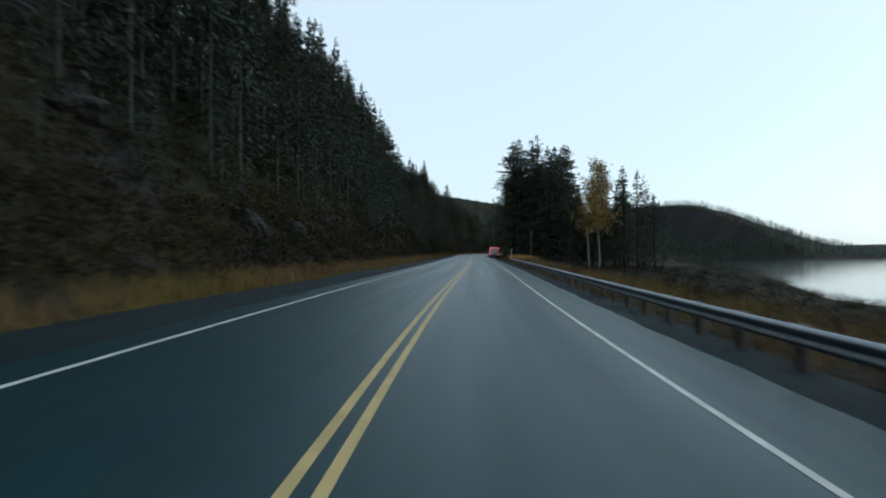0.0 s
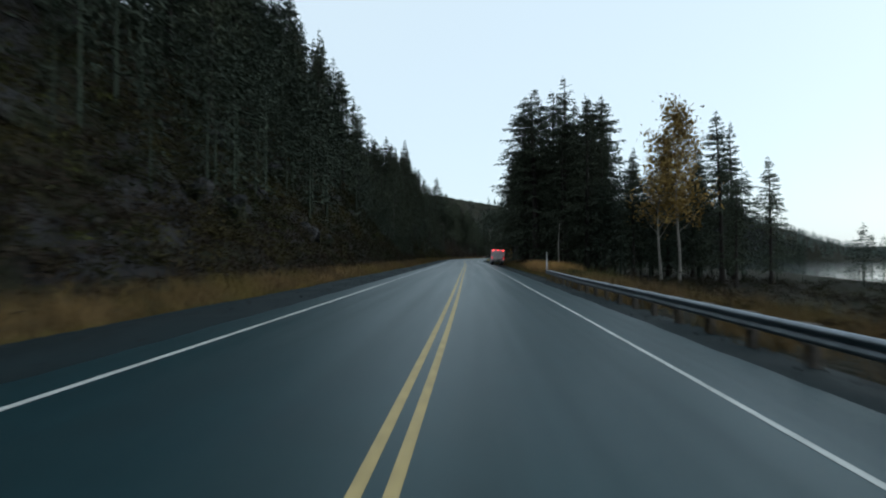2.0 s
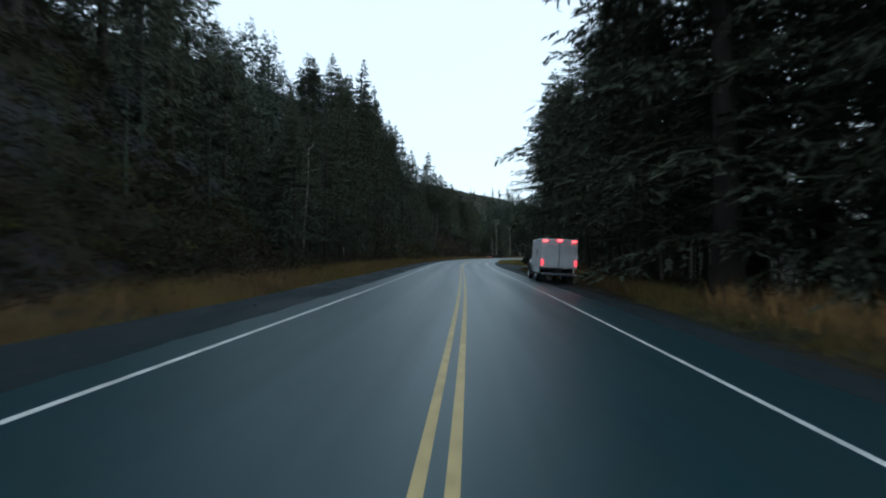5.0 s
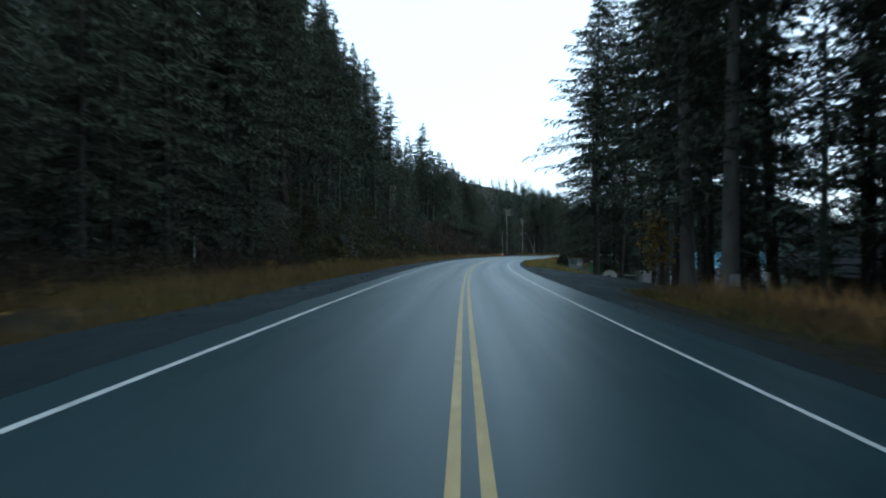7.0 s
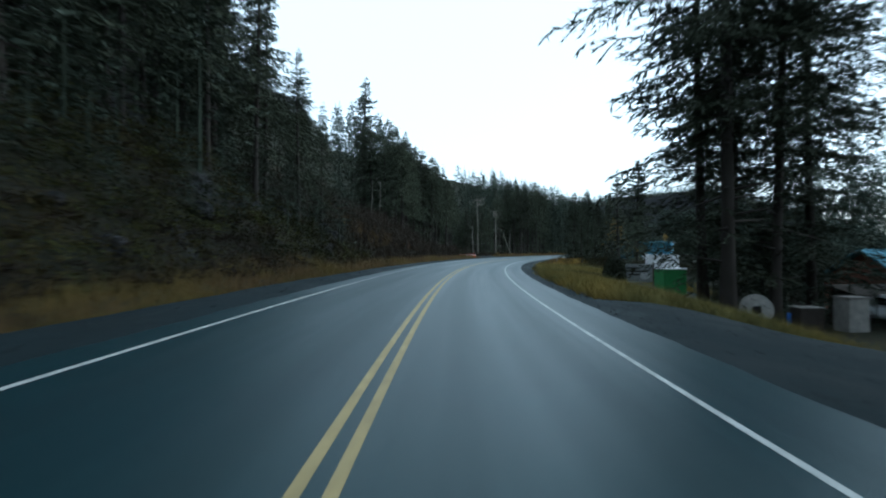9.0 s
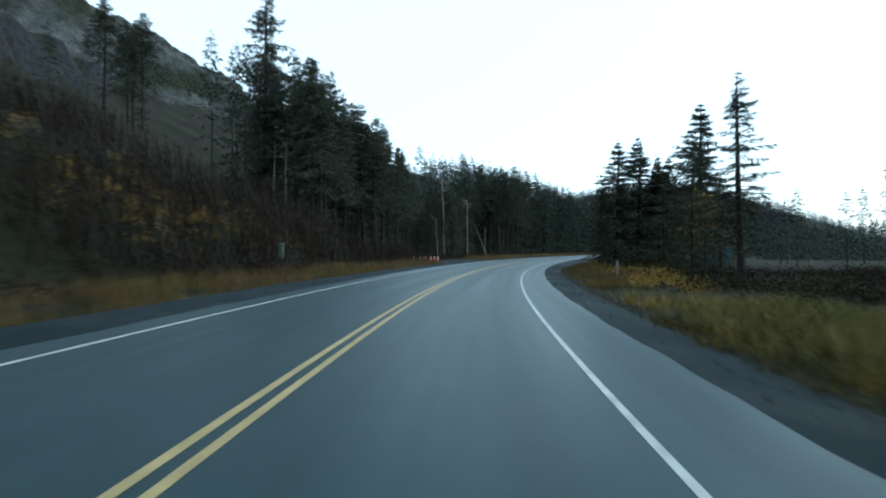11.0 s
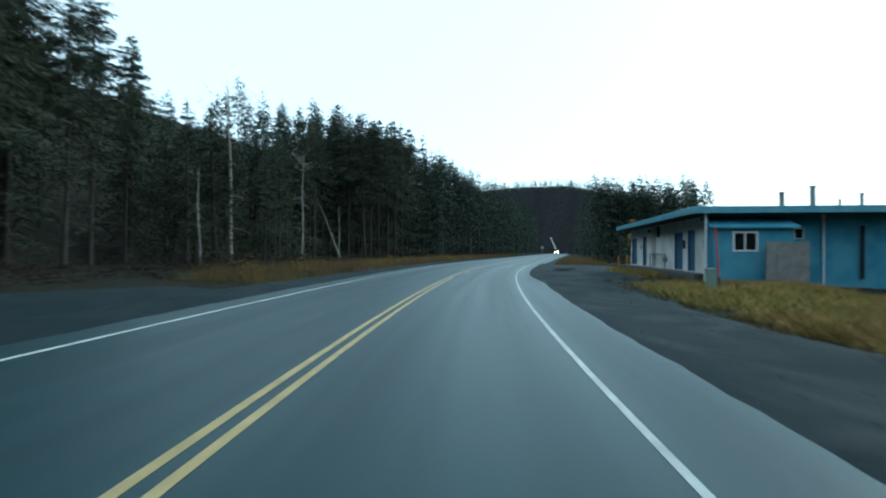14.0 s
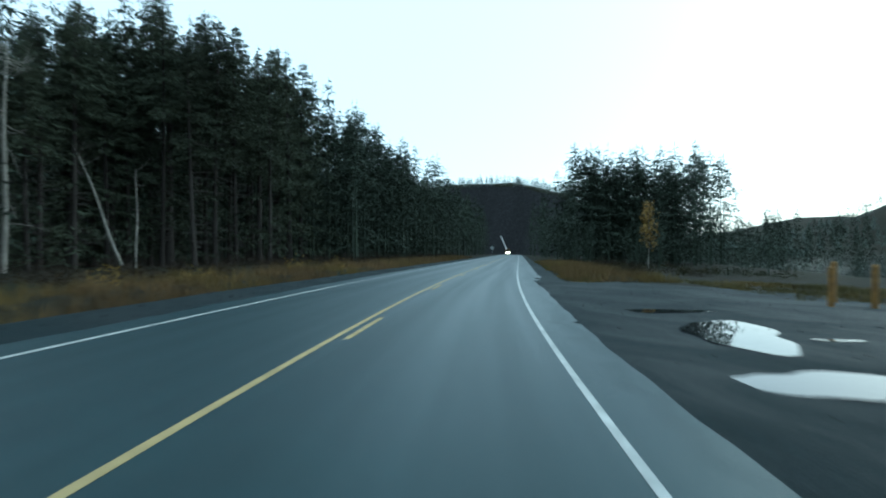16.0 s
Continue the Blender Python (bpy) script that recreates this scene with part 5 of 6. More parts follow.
# local: x -1.15..1.15, y 0 (rear) .. 7.5 (front)
piece("cab", M_WHITEPAINT, truck, lambda bm: (
    add_prism(bm, [(4.55, 0.62), (4.55, 2.06), (5.2, 2.1), (5.55, 2.04), (6.12, 1.52), (6.22, 1.46), (7.2, 1.36), (7.36, 1.26), (7.42, 1.1), (7.44, 0.66), (7.2, 0.55)],
              "x", -0.92, 0.92),
    bmesh.ops.bevel(bm, geom=[e for e in bm.edges if abs(e.verts[0].co.x - e.verts[1].co.x) < 0.01], offset=0.07, segments=3, affect="EDGES")),
      "white rounded cab", True)
for sx in (-1, 1):
    piece("side_window", M_GLASSDARK, truck, lambda bm: add_prism(bm, [(4.75, 1.5), (4.75, 1.98), (5.25, 2.01), (5.52, 1.94), (5.98, 1.5)], "x", sx * 0.912, sx * 0.935),
          "dark tinted side window")
    piece("fender", M_FLARE, truck, lambda bm: (add_prism(bm, [(5.92, 0.55), (5.96, 0.95), (6.15, 1.15), (6.45, 1.22), (6.85, 1.2), (7.1, 1.08), (7.2, 0.75),
          (7.06, 0.75), (6.95, 0.95), (6.75, 1.05), (6.45, 1.06), (6.2, 0.98), (6.06, 0.8), (6.04, 0.55)], "x", sx * 0.86, sx * 1.02)), "dark grey wheel flare")
    piece("wheel_arch", M_BLACKPLASTIC, truck, lambda bm: add_prism(bm, [(6.05, 0.5), (6.07, 0.8), (6.22, 0.97), (6.46, 1.05), (6.74, 1.04), (6.94, 0.94), (7.05, 0.74), (7.05, 0.5)],
          "x", sx * 0.90, sx * 0.955))
    boxed("headlamp", M_WHITEPLASTIC, truck, (sx * 0.62, sx * 0.93, 7.36, 7.46, 0.98, 1.2), 0.02, "clear headlamp")
    boxed("turn_lamp", M_AMBER, truck, (sx * 0.90, sx * 0.945, 7.22, 7.38, 1.02, 1.14), 0.01, "lit amber turn lamp")
    boxed("mirror", M_BLACKPLASTIC, truck, (sx * 1.05, sx * 1.3, 5.9, 5.98, 1.45, 1.85), 0.03, "black side mirror")
    boxed("mirror_arm", M_BLACKPLASTIC, truck, (sx * 0.9, sx * 1.1, 5.92, 5.96, 1.6, 1.65), 0.0)
    boxed("door_handle", M_BLACKPLASTIC, truck, (sx * 0.915, sx * 0.95, 4.85, 5.02, 1.2, 1.25), 0.01)
    boxed("running_board", M_BLACKPLASTIC, truck, (sx * 0.80, sx * 0.98, 4.6, 6.0, 0.40, 0.48), 0.02)
    boxed("skirt", M_WHITEPAINT, truck, (sx * 1.02, sx * 1.13, 0.75, 3.3, 0.62, 1.05), 0.05, "white wheel skirt")
    boxed("tail_lamp", M_REDLENS, truck, (sx * 0.97, sx * 1.12, -0.05, -0.01, 1.15, 1.5), 0.015, "lit red tail lamp")
    boxed("top_lamp", M_REDLAMP, truck, (sx * 0.76, sx * 1.02, -0.05, -0.01, 2.64, 2.72), 0.015, "lit red upper lamp")
    boxed("mud_flap", M_RUBBER, truck, (sx * 0.6, sx * 1.05, 0.78, 0.80, 0.15, 0.7), 0.0)
    wheel(truck, sx * 0.87, 6.52, 0.40, 0.26)
    wheel(truck, sx * 0.82, 2.3, 0.40, 0.46)
boxed("top_lamp", M_REDLAMP, truck, (-0.12, 0.12, -0.05, -0.01, 2.68, 2.78), 0.015, "lit red upper lamp")
piece("windscreen", M_GLASSDARK, truck, lambda bm: add_prism(bm, [(5.6, 2.025), (6.1, 1.565), (6.115, 1.585), (5.62, 2.045)], "x", -0.78, 0.78), "dark windscreen")
boxed("body_box", M_WHITEPAINT, truck, (-1.14, 1.14, 0.0, 4.1, 0.98, 2.82), 0.06, "white box body", 2)
boxed("body_front", M_WHITEPAINT, truck, (-1.0, 1.0, 4.08, 4.5, 0.75, 2.5), 0.05, "white front locker")
boxed("chassis", M_BLACKPLASTIC, truck, (-0.45, 0.45, 0.1, 7.2, 0.48, 0.72), 0.02)
boxed("rear_bumper", M_STEEL, truck, (-1.1, 1.1, -0.22, 0.0, 0.55, 0.68), 0.02, "steel rear step")
boxed("front_bumper", M_STEEL, truck, (-0.95, 0.95, 7.4, 7.56, 0.5, 0.74), 0.04, "chrome front bumper")
boxed("grille", M_BLACKPLASTIC, truck, (-0.58, 0.58, 7.4, 7.47, 0.8, 1.24), 0.02, "dark grille")
for sx in (-1, 1):
    boxed("rear_door", M_WHITEPAINT, truck, (sx * 0.02, sx * 0.9, -0.03, 0.005, 1.08, 2.5), 0.012, "white rear door")
boxed("rear_seam", M_BLACKPLASTIC, truck, (-0.012, 0.012, -0.034, 0.0, 1.08, 2.5))
boxed("badge", M_BLUESIGN, truck, (-0.945, -0.93, 4.72, 4.95, 0.98, 1.2), 0.003, "blue square badge")
boxed("side_vent", M_TIN, truck, (-1.17, -1.14, 1.45, 1.75, 1.75, 2.15), 0.01, "grey louvred vent")
boxed("locker_seam", M_BLACKPLASTIC, truck, (-1.006, -0.99, 4.12, 4.46, 1.42, 1.44))
boxed("locker_seam", M_BLACKPLASTIC, truck, (-1.006, -0.99, 4.12, 4.46, 1.18, 1.20))


# ---------------- traffic cones in the pullout ----------------
def make_cone():
    e = thing("traffic_cone", Matrix(), "orange traffic cone with white bands standing in the pullout", "traffic cone", "cones in the pullout")
    boxed("base", M_ORANGE, e, (-0.19, 0.19, -0.19, 0.19, 0, 0.035), 0.01)
    piece("body", M_ORANGE, e, lambda bm: add_tube(bm, (0, 0, 0.03), (0, 0, 0.74), 0.15, 0.028, 18), "orange cone", True)
    piece("band", M_WHITEPLASTIC, e, lambda bm: add_tube(bm, (0, 0, 0.32), (0, 0, 0.43), 0.104, 0.085, 18, False), "white reflective band", True)
    piece("band", M_WHITEPLASTIC, e, lambda bm: add_tube(bm, (0, 0, 0.52), (0, 0, 0.62), 0.071, 0.054, 18, False), "white reflective band", True)
    return e


cone = make_cone()
cone_at = [(302.6, -12.0), (302.8, -11.3), (302.9, -10.9), (303.3, -10.6), (304.7, -10.4), (306.0, -10.3), (307.1, -10.2)]
cone.matrix_world = spot(cone_at[0][0], cone_at[0][1], turn=8)
for n_, (s, o) in enumerate(cone_at[1:]):
    copy_thing(cone, spot(s, o, turn=17 * n_))

# ---------------- long blue and white building ----------------
hall_m = Matrix.Translation((48.81, 319.6, 0.18)) @ Matrix.Rotation(radians(-27.25), 4, "Z")
# local: x to the back of the building, y along the white front, both from the near front corner
hall = thing("building", hall_m, "long low flat-roofed building, white front and blue end wall", "building")


def wall_with_holes(name, mat, along, z0, z1, holes, t0, t1, axis, label):
    """A wall in upright panels from along[0] to along[1], with openings; axis 'y': runs along y, thickness in x."""
    cuts = sorted({along[0], along[1], *[h[0] for h in holes], *[h[1] for h in holes]})
    for a, b in zip(cuts[:-1], cuts[1:]):
        inside = [h for h in holes if h[0] <= a + 1e-6 and h[1] >= b - 1e-6]
        spans = [(z0, z1)] if not inside else [(z0, inside[0][2]), (inside[0][3], z1)]
        for p, q in spans:
            if q - p > 0.01:
                boxed(name, mat, hall, (t0, t1, a, b, p, q) if axis == "y" else (a, b, t0, t1, p, q), 0, label)


FRONT_DOORS = [(2.4, 3.68, 0.2, 2.55), (4.8, 6.55, 0.2, 2.5), (14.8, 16.05, 0.2, 2.5), (18.6, 20.65, 0.2, 2.45)]
wall_with_holes("front_wall", M_WHITEWALL, (0, 21.1), -0.6, 3.25, FRONT_DOORS, 0, 0.22, "y", "white-painted front wall")
for a, b, z0, z1 in FRONT_DOORS:
    d = boxed("door", M_BLUEDOOR, hall, (0.07, 0.12, a + 0.07, b - 0.07, z0 + 0.02, z1 - 0.07), 0.006, "blue metal door")
    boxed("handle", M_STEEL, d, (0.02, 0.07, a + 0.14, a + 0.18, 1.15, 1.3), 0.008, "steel handle")
    if b - a > 1.4:
        boxed("door_gap", M_BLACKPLASTIC, d, (0.064, 0.075, (a + b) / 2 - 0.01, (a + b) / 2 + 0.01, z0 + 0.03, z1 - 0.08))
    piece("frame", M_BLUEDOOR, hall, lambda bm: (add_box(bm, -0.02, 0.14, a, a + 0.07, z0, z1), add_box(bm, -0.02, 0.14, b - 0.07, b, z0, z1),
                                                 add_box(bm, -0.02, 0.14, a + 0.07, b - 0.07, z1 - 0.07, z1)), "blue door frame")
END_HOLES = [(3.95, 4.4, 1.98, 2.5), (9.4, 10.3, -1.3, 0.75)]
wall_with_holes("end_wall", M_BLUEWALL, (0.0, 15.5), -2.2, 3.25, END_HOLES, -0.2, 0.0, "x", "blue-painted end wall")
piece("back_wall", M_BLUEWALL, hall, lambda bm: add_box(bm, 15.3, 15.5, 0.0, 21.1, -2.2, 3.25))
piece("far_wall", M_BLUEWALL, hall, lambda bm: add_box(bm, 0.22, 15.3, 20.9, 21.1, -1.0, 3.25))
boxed("small_window", M_GLASSDARK, hall, (3.99, 4.36, -0.12, -0.10, 2.02, 2.46), 0, "small dark window")
piece("small_window_frame", M_WHITEPLASTIC, hall, lambda bm: (add_box(bm, 3.95, 4.4, -0.215, -0.16, 1.98, 2.02), add_box(bm, 3.95, 4.4, -0.215, -0.16, 2.46, 2.5),
      add_box(bm, 3.95, 3.99, -0.215, -0.16, 2.02, 2.46), add_box(bm, 4.36, 4.4, -0.215, -0.16, 2.02, 2.46)), "white window frame")
boxed("side_door", M_WHITEPAINT, hall, (9.44, 10.26, -0.14, -0.08, -1.28, 0.72), 0.01, "white side door")
piece("roof", M_ROOFFELT, hall, lambda bm: add_box(bm, -1.2, 15.9, -1.6, 21.5, 3.27, 3.5, 0.01), "flat felted roof")
piece("fascia", M_TEAL, hall, lambda bm: (add_box(bm, -1.26, -1.2, -1.66, 21.56, 3.2, 3.54, 0.01), add_box(bm, -1.2, 15.9, -1.66, -1.6, 3.2, 3.54, 0.01),
                                          add_box(bm, -1.2, 15.9, 21.5, 21.56, 3.2, 3.54, 0.01)), "teal-blue fascia board")
piece("soffit", M_DARKWOOD, hall, lambda bm: (add_box(bm, -1.2, -0.01, -1.6, 21.5, 3.21, 3.26), add_box(bm, 0.0, 15.4, -1.6, -0.21, 3.21, 3.26)), "dark soffit boards")
# lean-to annex on the end wall
ANN = [(0.6, 1.66, 1.36, 2.28)]
wall_with_holes("annex_wall", M_BLUEWALL, (-0.32, 3.3), -0.4, 2.5, ANN, -1.62, -1.5, "x", "blue lean-to wall")
boxed("annex_side", M_BLUEWALL, hall, (-0.32, -0.2, -1.5, -0.22, -0.4, 2.55))
boxed("annex_side", M_BLUEWALL, hall, (3.18, 3.3, -1.5, -0.22, -0.4, 2.55))
piece("annex_roof", M_BLUEWALL, hall, lambda bm: add_prism(bm, [(-1.85, 2.46), (-1.85, 2.54), (-0.21, 3.08), (-0.21, 3.0)], "x", -0.5, 3.5), "sloping blue lean-to roof")
for a in (0.62, 1.15):
    boxed("pane", M_GLASSDARK, hall, (a + 0.03, a + 0.48, -1.57, -1.555, 1.41, 2.23), 0, "dark window pane")
piece("window_frame", M_WHITEPLASTIC, hall, lambda bm: (add_box(bm, 0.56, 1.70, -1.66, -1.6, 2.23, 2.31), add_box(bm, 0.56, 1.70, -1.66, -1.6, 1.33, 1.41),
      add_box(bm, 0.56, 0.64, -1.66, -1.6, 1.41, 2.23), add_box(bm, 1.62, 1.70, -1.66, -1.6, 1.41, 2.23), add_box(bm, 1.1, 1.16, -1.65, -1.58, 1.41, 2.23)), "white window frame")
piece("downpipe", M_WHITEPLASTIC, hall, lambda bm: (add_tube(bm, (5.25, -0.27, -0.3), (5.25, -0.27, 3.2), 0.055, seg=10), add_box(bm, 5.17, 5.33, -0.34, -0.2, 3.0, 3.2, 0.02)),
      "white downpipe")
piece("vent_pipe", M_BLACKPLASTIC, hall, lambda bm: add_tube(bm, (7.0, -0.3, 0.0), (7.0, -0.3, 2.62), 0.09, seg=10), "dark vent pipe")
for x_, h_, r_ in ((3.6, 0.85, 0.12), (5.05, 1.15, 0.13), (7.3, 0.75, 0.09), (6.3, 0.45, 0.06)):
    fl = piece("roof_pipe", M_TIN, hall, lambda bm: (add_tube(bm, (x_, 0.3, 3.45), (x_ - 0.02, 0.3, 3.5 + h_), r_, seg=10), add_tube(bm, (x_, 0.3, 3.48), (x_, 0.3, 3.62), r_ * 2.2, r_ * 1.2, 10)),
               "tin roof pipe")
    piece("cap", M_TIN, fl, lambda bm: add_tube(bm, (x_ - 0.02, 0.3, 3.5 + h_), (x_ - 0.02, 0.3, 3.56 + h_), r_ * 1.6, r_ * 0.6, 10), "tin rain cap")
boxed("notice_board", M_BLACKPLASTIC, hall, (-0.05, -0.005, 4.18, 4.66, 1.5, 2.0), 0.01, "dark notice box")
mt = boxed("meter_box", M_TIN, hall, (-0.16, -0.005, 0.2, 0.5, 1.5, 1.95), 0.02, "grey electric meter box")
piece("conduit", M_TIN, mt, lambda bm: (add_tube(bm, (-0.06, 0.35, 1.95), (-0.06, 0.35, 2.6), 0.03), add_tube(bm, (-0.06, 0.35, 0.5), (-0.06, 0.35, 1.5), 0.025)), "grey conduit")
vent = boxed("wall_vent", M_DARKWOOD, hall, (-0.04, 0.01, 10.5, 11.3, 2.35, 3.1), 0.01, "dark wall vent")
for k in range(6):
    piece("slat", M_FLARE, vent, lambda bm: add_prism(bm, [(-0.10, 2.41 + 0.11 * k), (-0.085, 2.41 + 0.11 * k), (-0.04, 2.47 + 0.11 * k), (-0.055, 2.47 + 0.11 * k)], "y", 10.52, 11.28))
boxed("bell_box", M_TIN, hall, (-0.1, -0.005, 16.4, 16.6, 1.55, 1.78), 0.01, "small grey wall box")
boxed("corner_trim", M_WHITEPAINT, hall, (-0.03, 0.0, 20.95, 21.13, 0.2, 3.2), 0.005, "white corner board")
piece("floodlight", M_FLARE, hall, lambda bm: (add_box(bm, -0.28, -0.1, 12.9, 13.2, 2.75, 2.95, 0.02), add_tube(bm, (-0.12, 13.05, 2.85), (0.0, 13.05, 2.85), 0.03)), "grey wall floodlight")
piece("pipe_rail", M_TIN, hall, lambda bm: (add_tube(bm, (-0.25, 8.1, 1.15), (-0.25, 12.4, 1.15), 0.045), add_tube(bm, (-0.1, 11.5, 0.1), (-0.1, 11.5, 3.15), 0.035),
      add_tube(bm, (-0.1, 12.15, 0.1), (-0.1, 12.15, 3.15), 0.035), add_tube(bm, (-0.25, 12.4, 0.0), (-0.25, 12.4, 1.17), 0.035)), "grey pipe rail on the wall")
piece("standpipe", M_TIN, hall, lambda bm: (add_tube(bm, (-0.25, 8.05, 0.1), (-0.25, 8.05, 1.17), 0.05), add_tube(bm, (-0.25, 8.05, 0.62), (-0.25, 8.05, 0.92), 0.13),
      add_tube(bm, (-0.4, 8.05, 0.78), (-0.1, 8.05, 0.78), 0.06), add_tube(bm, (-0.25, 8.05, 0.92), (-0.25, 8.05, 0.97), 0.16, 0.1)), "grey standpipe and valve")
boxed("plinth", M_WETCONCRETE, hall, (-0.8, -0.01, -0.2, 21.1, -0.5, 0.16), 0.02, "concrete walkway along the front")
boxed("corner_post", M_BLUEDOOR, hall, (-0.04, 0.0, -0.24, 0.0, -0.4, 3.2))
boxed("porch_post", M_WHITEPAINT, hall, (-0.62, -0.5, -1.3, -1.18, -0.4, 3.2), 0.01, "flaking white porch post")

ply = thing("plywood_screen", hall_m @ Matrix.Translation((2.8, -2.1, 0)), "weathered grey plywood screen leaning before the blue lean-to", "screen")
for i in range(4):
    boxed("sheet", M_PLY, ply, (-0.92 + 0.47 * i, -0.46 + 0.47 * i, -0.03, 0.03 + 0.006 * (i % 2), -0.5, 1.82 - 0.02 * (i % 3)), 0.004)
boxed("batten", M_PLY, ply, (-0.92, 0.94, 0.04, 0.1, 1.5, 1.6))
boxed("batten", M_PLY, ply, (-0.92, 0.94, 0.04, 0.1, 0.3, 0.4))

mp = thing("snow_marker", spot(325.0, 12.2), "tall red snow marker pole beside the lot", "marker pole")
piece("pole", M_REDPOLE, mp, lambda bm: add_tube(bm, (0, 0, -0.2), (-0.18, 0, 2.75), 0.04, 0.035, 10), "faded red pole")
piece("sleeve", M_POSTWOOD, mp, lambda bm: add_tube(bm, (0.01, 0, -0.2), (-0.03, 0, 0.6), 0.065, 0.06, 10), "brown base sleeve")
ut = thing("utility_pedestal", spot(324.7, 11.7), "pale green utility pedestal in the grass", "pedestal")
boxed("cabinet", M_PEDESTAL, ut, (-0.16, 0.16, -0.16, 0.16, -0.1, 0.95), 0.03, "pale green cabinet")
boxed("lid", M_PEDESTAL, ut, (-0.18, 0.18, -0.18, 0.18, 0.9, 1.0), 0.03)

for k_, (x_, y_) in enumerate(((61.6, 344.5), (62.4, 343.7), (63.3, 345.4))):
    bo = thing("bollard", Matrix.Translation((x_, y_, 0.22)), "weathered yellow wooden bollard on the grass", "bollard", "bollards beyond the building")
    piece("post", M_YELLOWPOST, bo, lambda bm: add_tube(bm, (0, 0, -0.5), (0.02, 0, 0.72 + 0.06 * k_), 0.09, 0.085, 12), "yellow post")
    piece("cap", M_YELLOWPOST, bo, lambda bm: add_tube(bm, (0.02, 0, 0.72 + 0.06 * k_), (0.02, 0, 0.79 + 0.06 * k_), 0.085, 0.03, 12))


# ---------------- dead and leafy trees ----------------
def tube_path(pts, radii, sides=6):
    verts, faces = [], []
    for i, (p, r) in enumerate(zip(pts, radii)):
        p = Vector(p)
        d = (Vector(pts[min(i + 1, len(pts) - 1)]) - Vector(pts[max(i - 1, 0)])).normalized()
        a = d.orthogonal().normalized()
        b = d.cross(a)
        for j in range(sides):
            t = 2 * math.pi * j / sides
            verts.append(tuple(p + (a * math.cos(t) + b * math.sin(t)) * r))
    for i in range(len(pts) - 1):
        for j in range(sides):
            k = (j + 1) % sides
            faces.append((i * sides + j, i * sides + k, (i + 1) * sides + k, (i + 1) * sides + j))
    return verts, faces


def merge(parts):
    verts, faces = [], []
    for v, f in parts:
        o = len(verts)
        verts += v
        faces += [tuple(i + o for i in q) for q in f]
    return verts, faces


def limb(r, start, direction, length, radius, bend=0.25, n=5, lift=0.0):
    pts, p, d = [tuple(start)], Vector(start), Vector(direction).normalized()
    for _ in range(n):
        d = (d + Vector((r.uniform(-bend, bend), r.uniform(-bend, bend), r.uniform(-bend, bend) + lift))).normalized()
        p = p + d * (length / n)
        pts.append(tuple(p))
    return pts, [radius * (1 - i / (n + 0.4)) for i in range(n + 1)]


def snag(s, off, h, seed, lean=0.0, arms=26, label="grey dead tree with bare crooked branches"):
    """A dead standing trunk with bare branches."""
    r = random.Random(seed)
    e = thing("dead_tree", spot(s, off) @ Matrix.Rotation(lean, 4, "Y"), label, "dead tree")
    pts = [(0.05 * math.sin(i * 0.9 + seed), 0.05 * math.cos(i * 0.7 + seed), -0.4 + (h + 0.4) * i / 10) for i in range(11)]
    rad = [0.012 * h * (1 - 0.85 * i / 10) + 0.02 for i in range(11)]
    v, f = tube_path(pts, rad, 9)
    mesh_object("trunk", v, f, M_DEADWOOD, e, "", True)
    for i in range(arms):
        fz = r.uniform(0.2, 0.99) if i < arms * 0.6 else r.uniform(0.8, 0.99)
        a = r.uniform(0, 6.28)
        ln = h * r.uniform(0.07, 0.19) * (1.3 if fz > 0.8 else 1.0)
        p, q = limb(r, (0, 0, h * fz), (math.cos(a), math.sin(a), r.uniform(-0.5, 0.35)), ln, 0.0028 * h, 0.34, 5, 0.2 if fz > 0.8 else -0.03)
        bits = [tube_path(p, q, 4)]
        for k in (2, 3, 4):
            p2, q2 = limb(r, p[k], (r.uniform(-1, 1), r.uniform(-1, 1), r.uniform(-0.3, 0.8)), ln * 0.35, 0.0011 * h, 0.3, 3)
            bits.append(tube_path(p2, q2, 3))
        v, f = merge(bits)
        mesh_object("branch", v, f, M_DEADWOOD, e)
    return e


snag(350.5, -25.3, 17.4, 3, -0.02, 34)
snag(371.8, -29.0, 15.0, 5, 0.01, 34, "thin pale dead trunk at the wood's edge")
snag(378.7, -26.2, 9.8, 8, -0.40, 5, "thin dead trunk leaning against the wood")
snag(383.2, -28.6, 8.5, 9, 0.0, 5, "broken pale dead trunk at the wood's edge")
for s_, o_, h_, k_ in ((308.6, -30.2, 23, 21), (309.6, -31.0, 20, 22), (310.8, -32.0, 22, 23), (303.2, -30.5, 13, 24), (304.2, -33.0, 14, 25)):
    snag(s_, o_, h_, k_, 0.01, 8, "tall thin pale dead trunk among the spruces")
snag(118.5, 12.9, 6.5, 31, 0.02, 14, "broken pale dead trunk beside the tall grass")
snag(161.5, -16.0, 12, 33, 0.05, 14, "thin pale dead trunk at the wood's edge")
snag(344.0, -24.0, 8.5, 12, -0.03, 12, "thin pale dead trunk at the wood's edge")


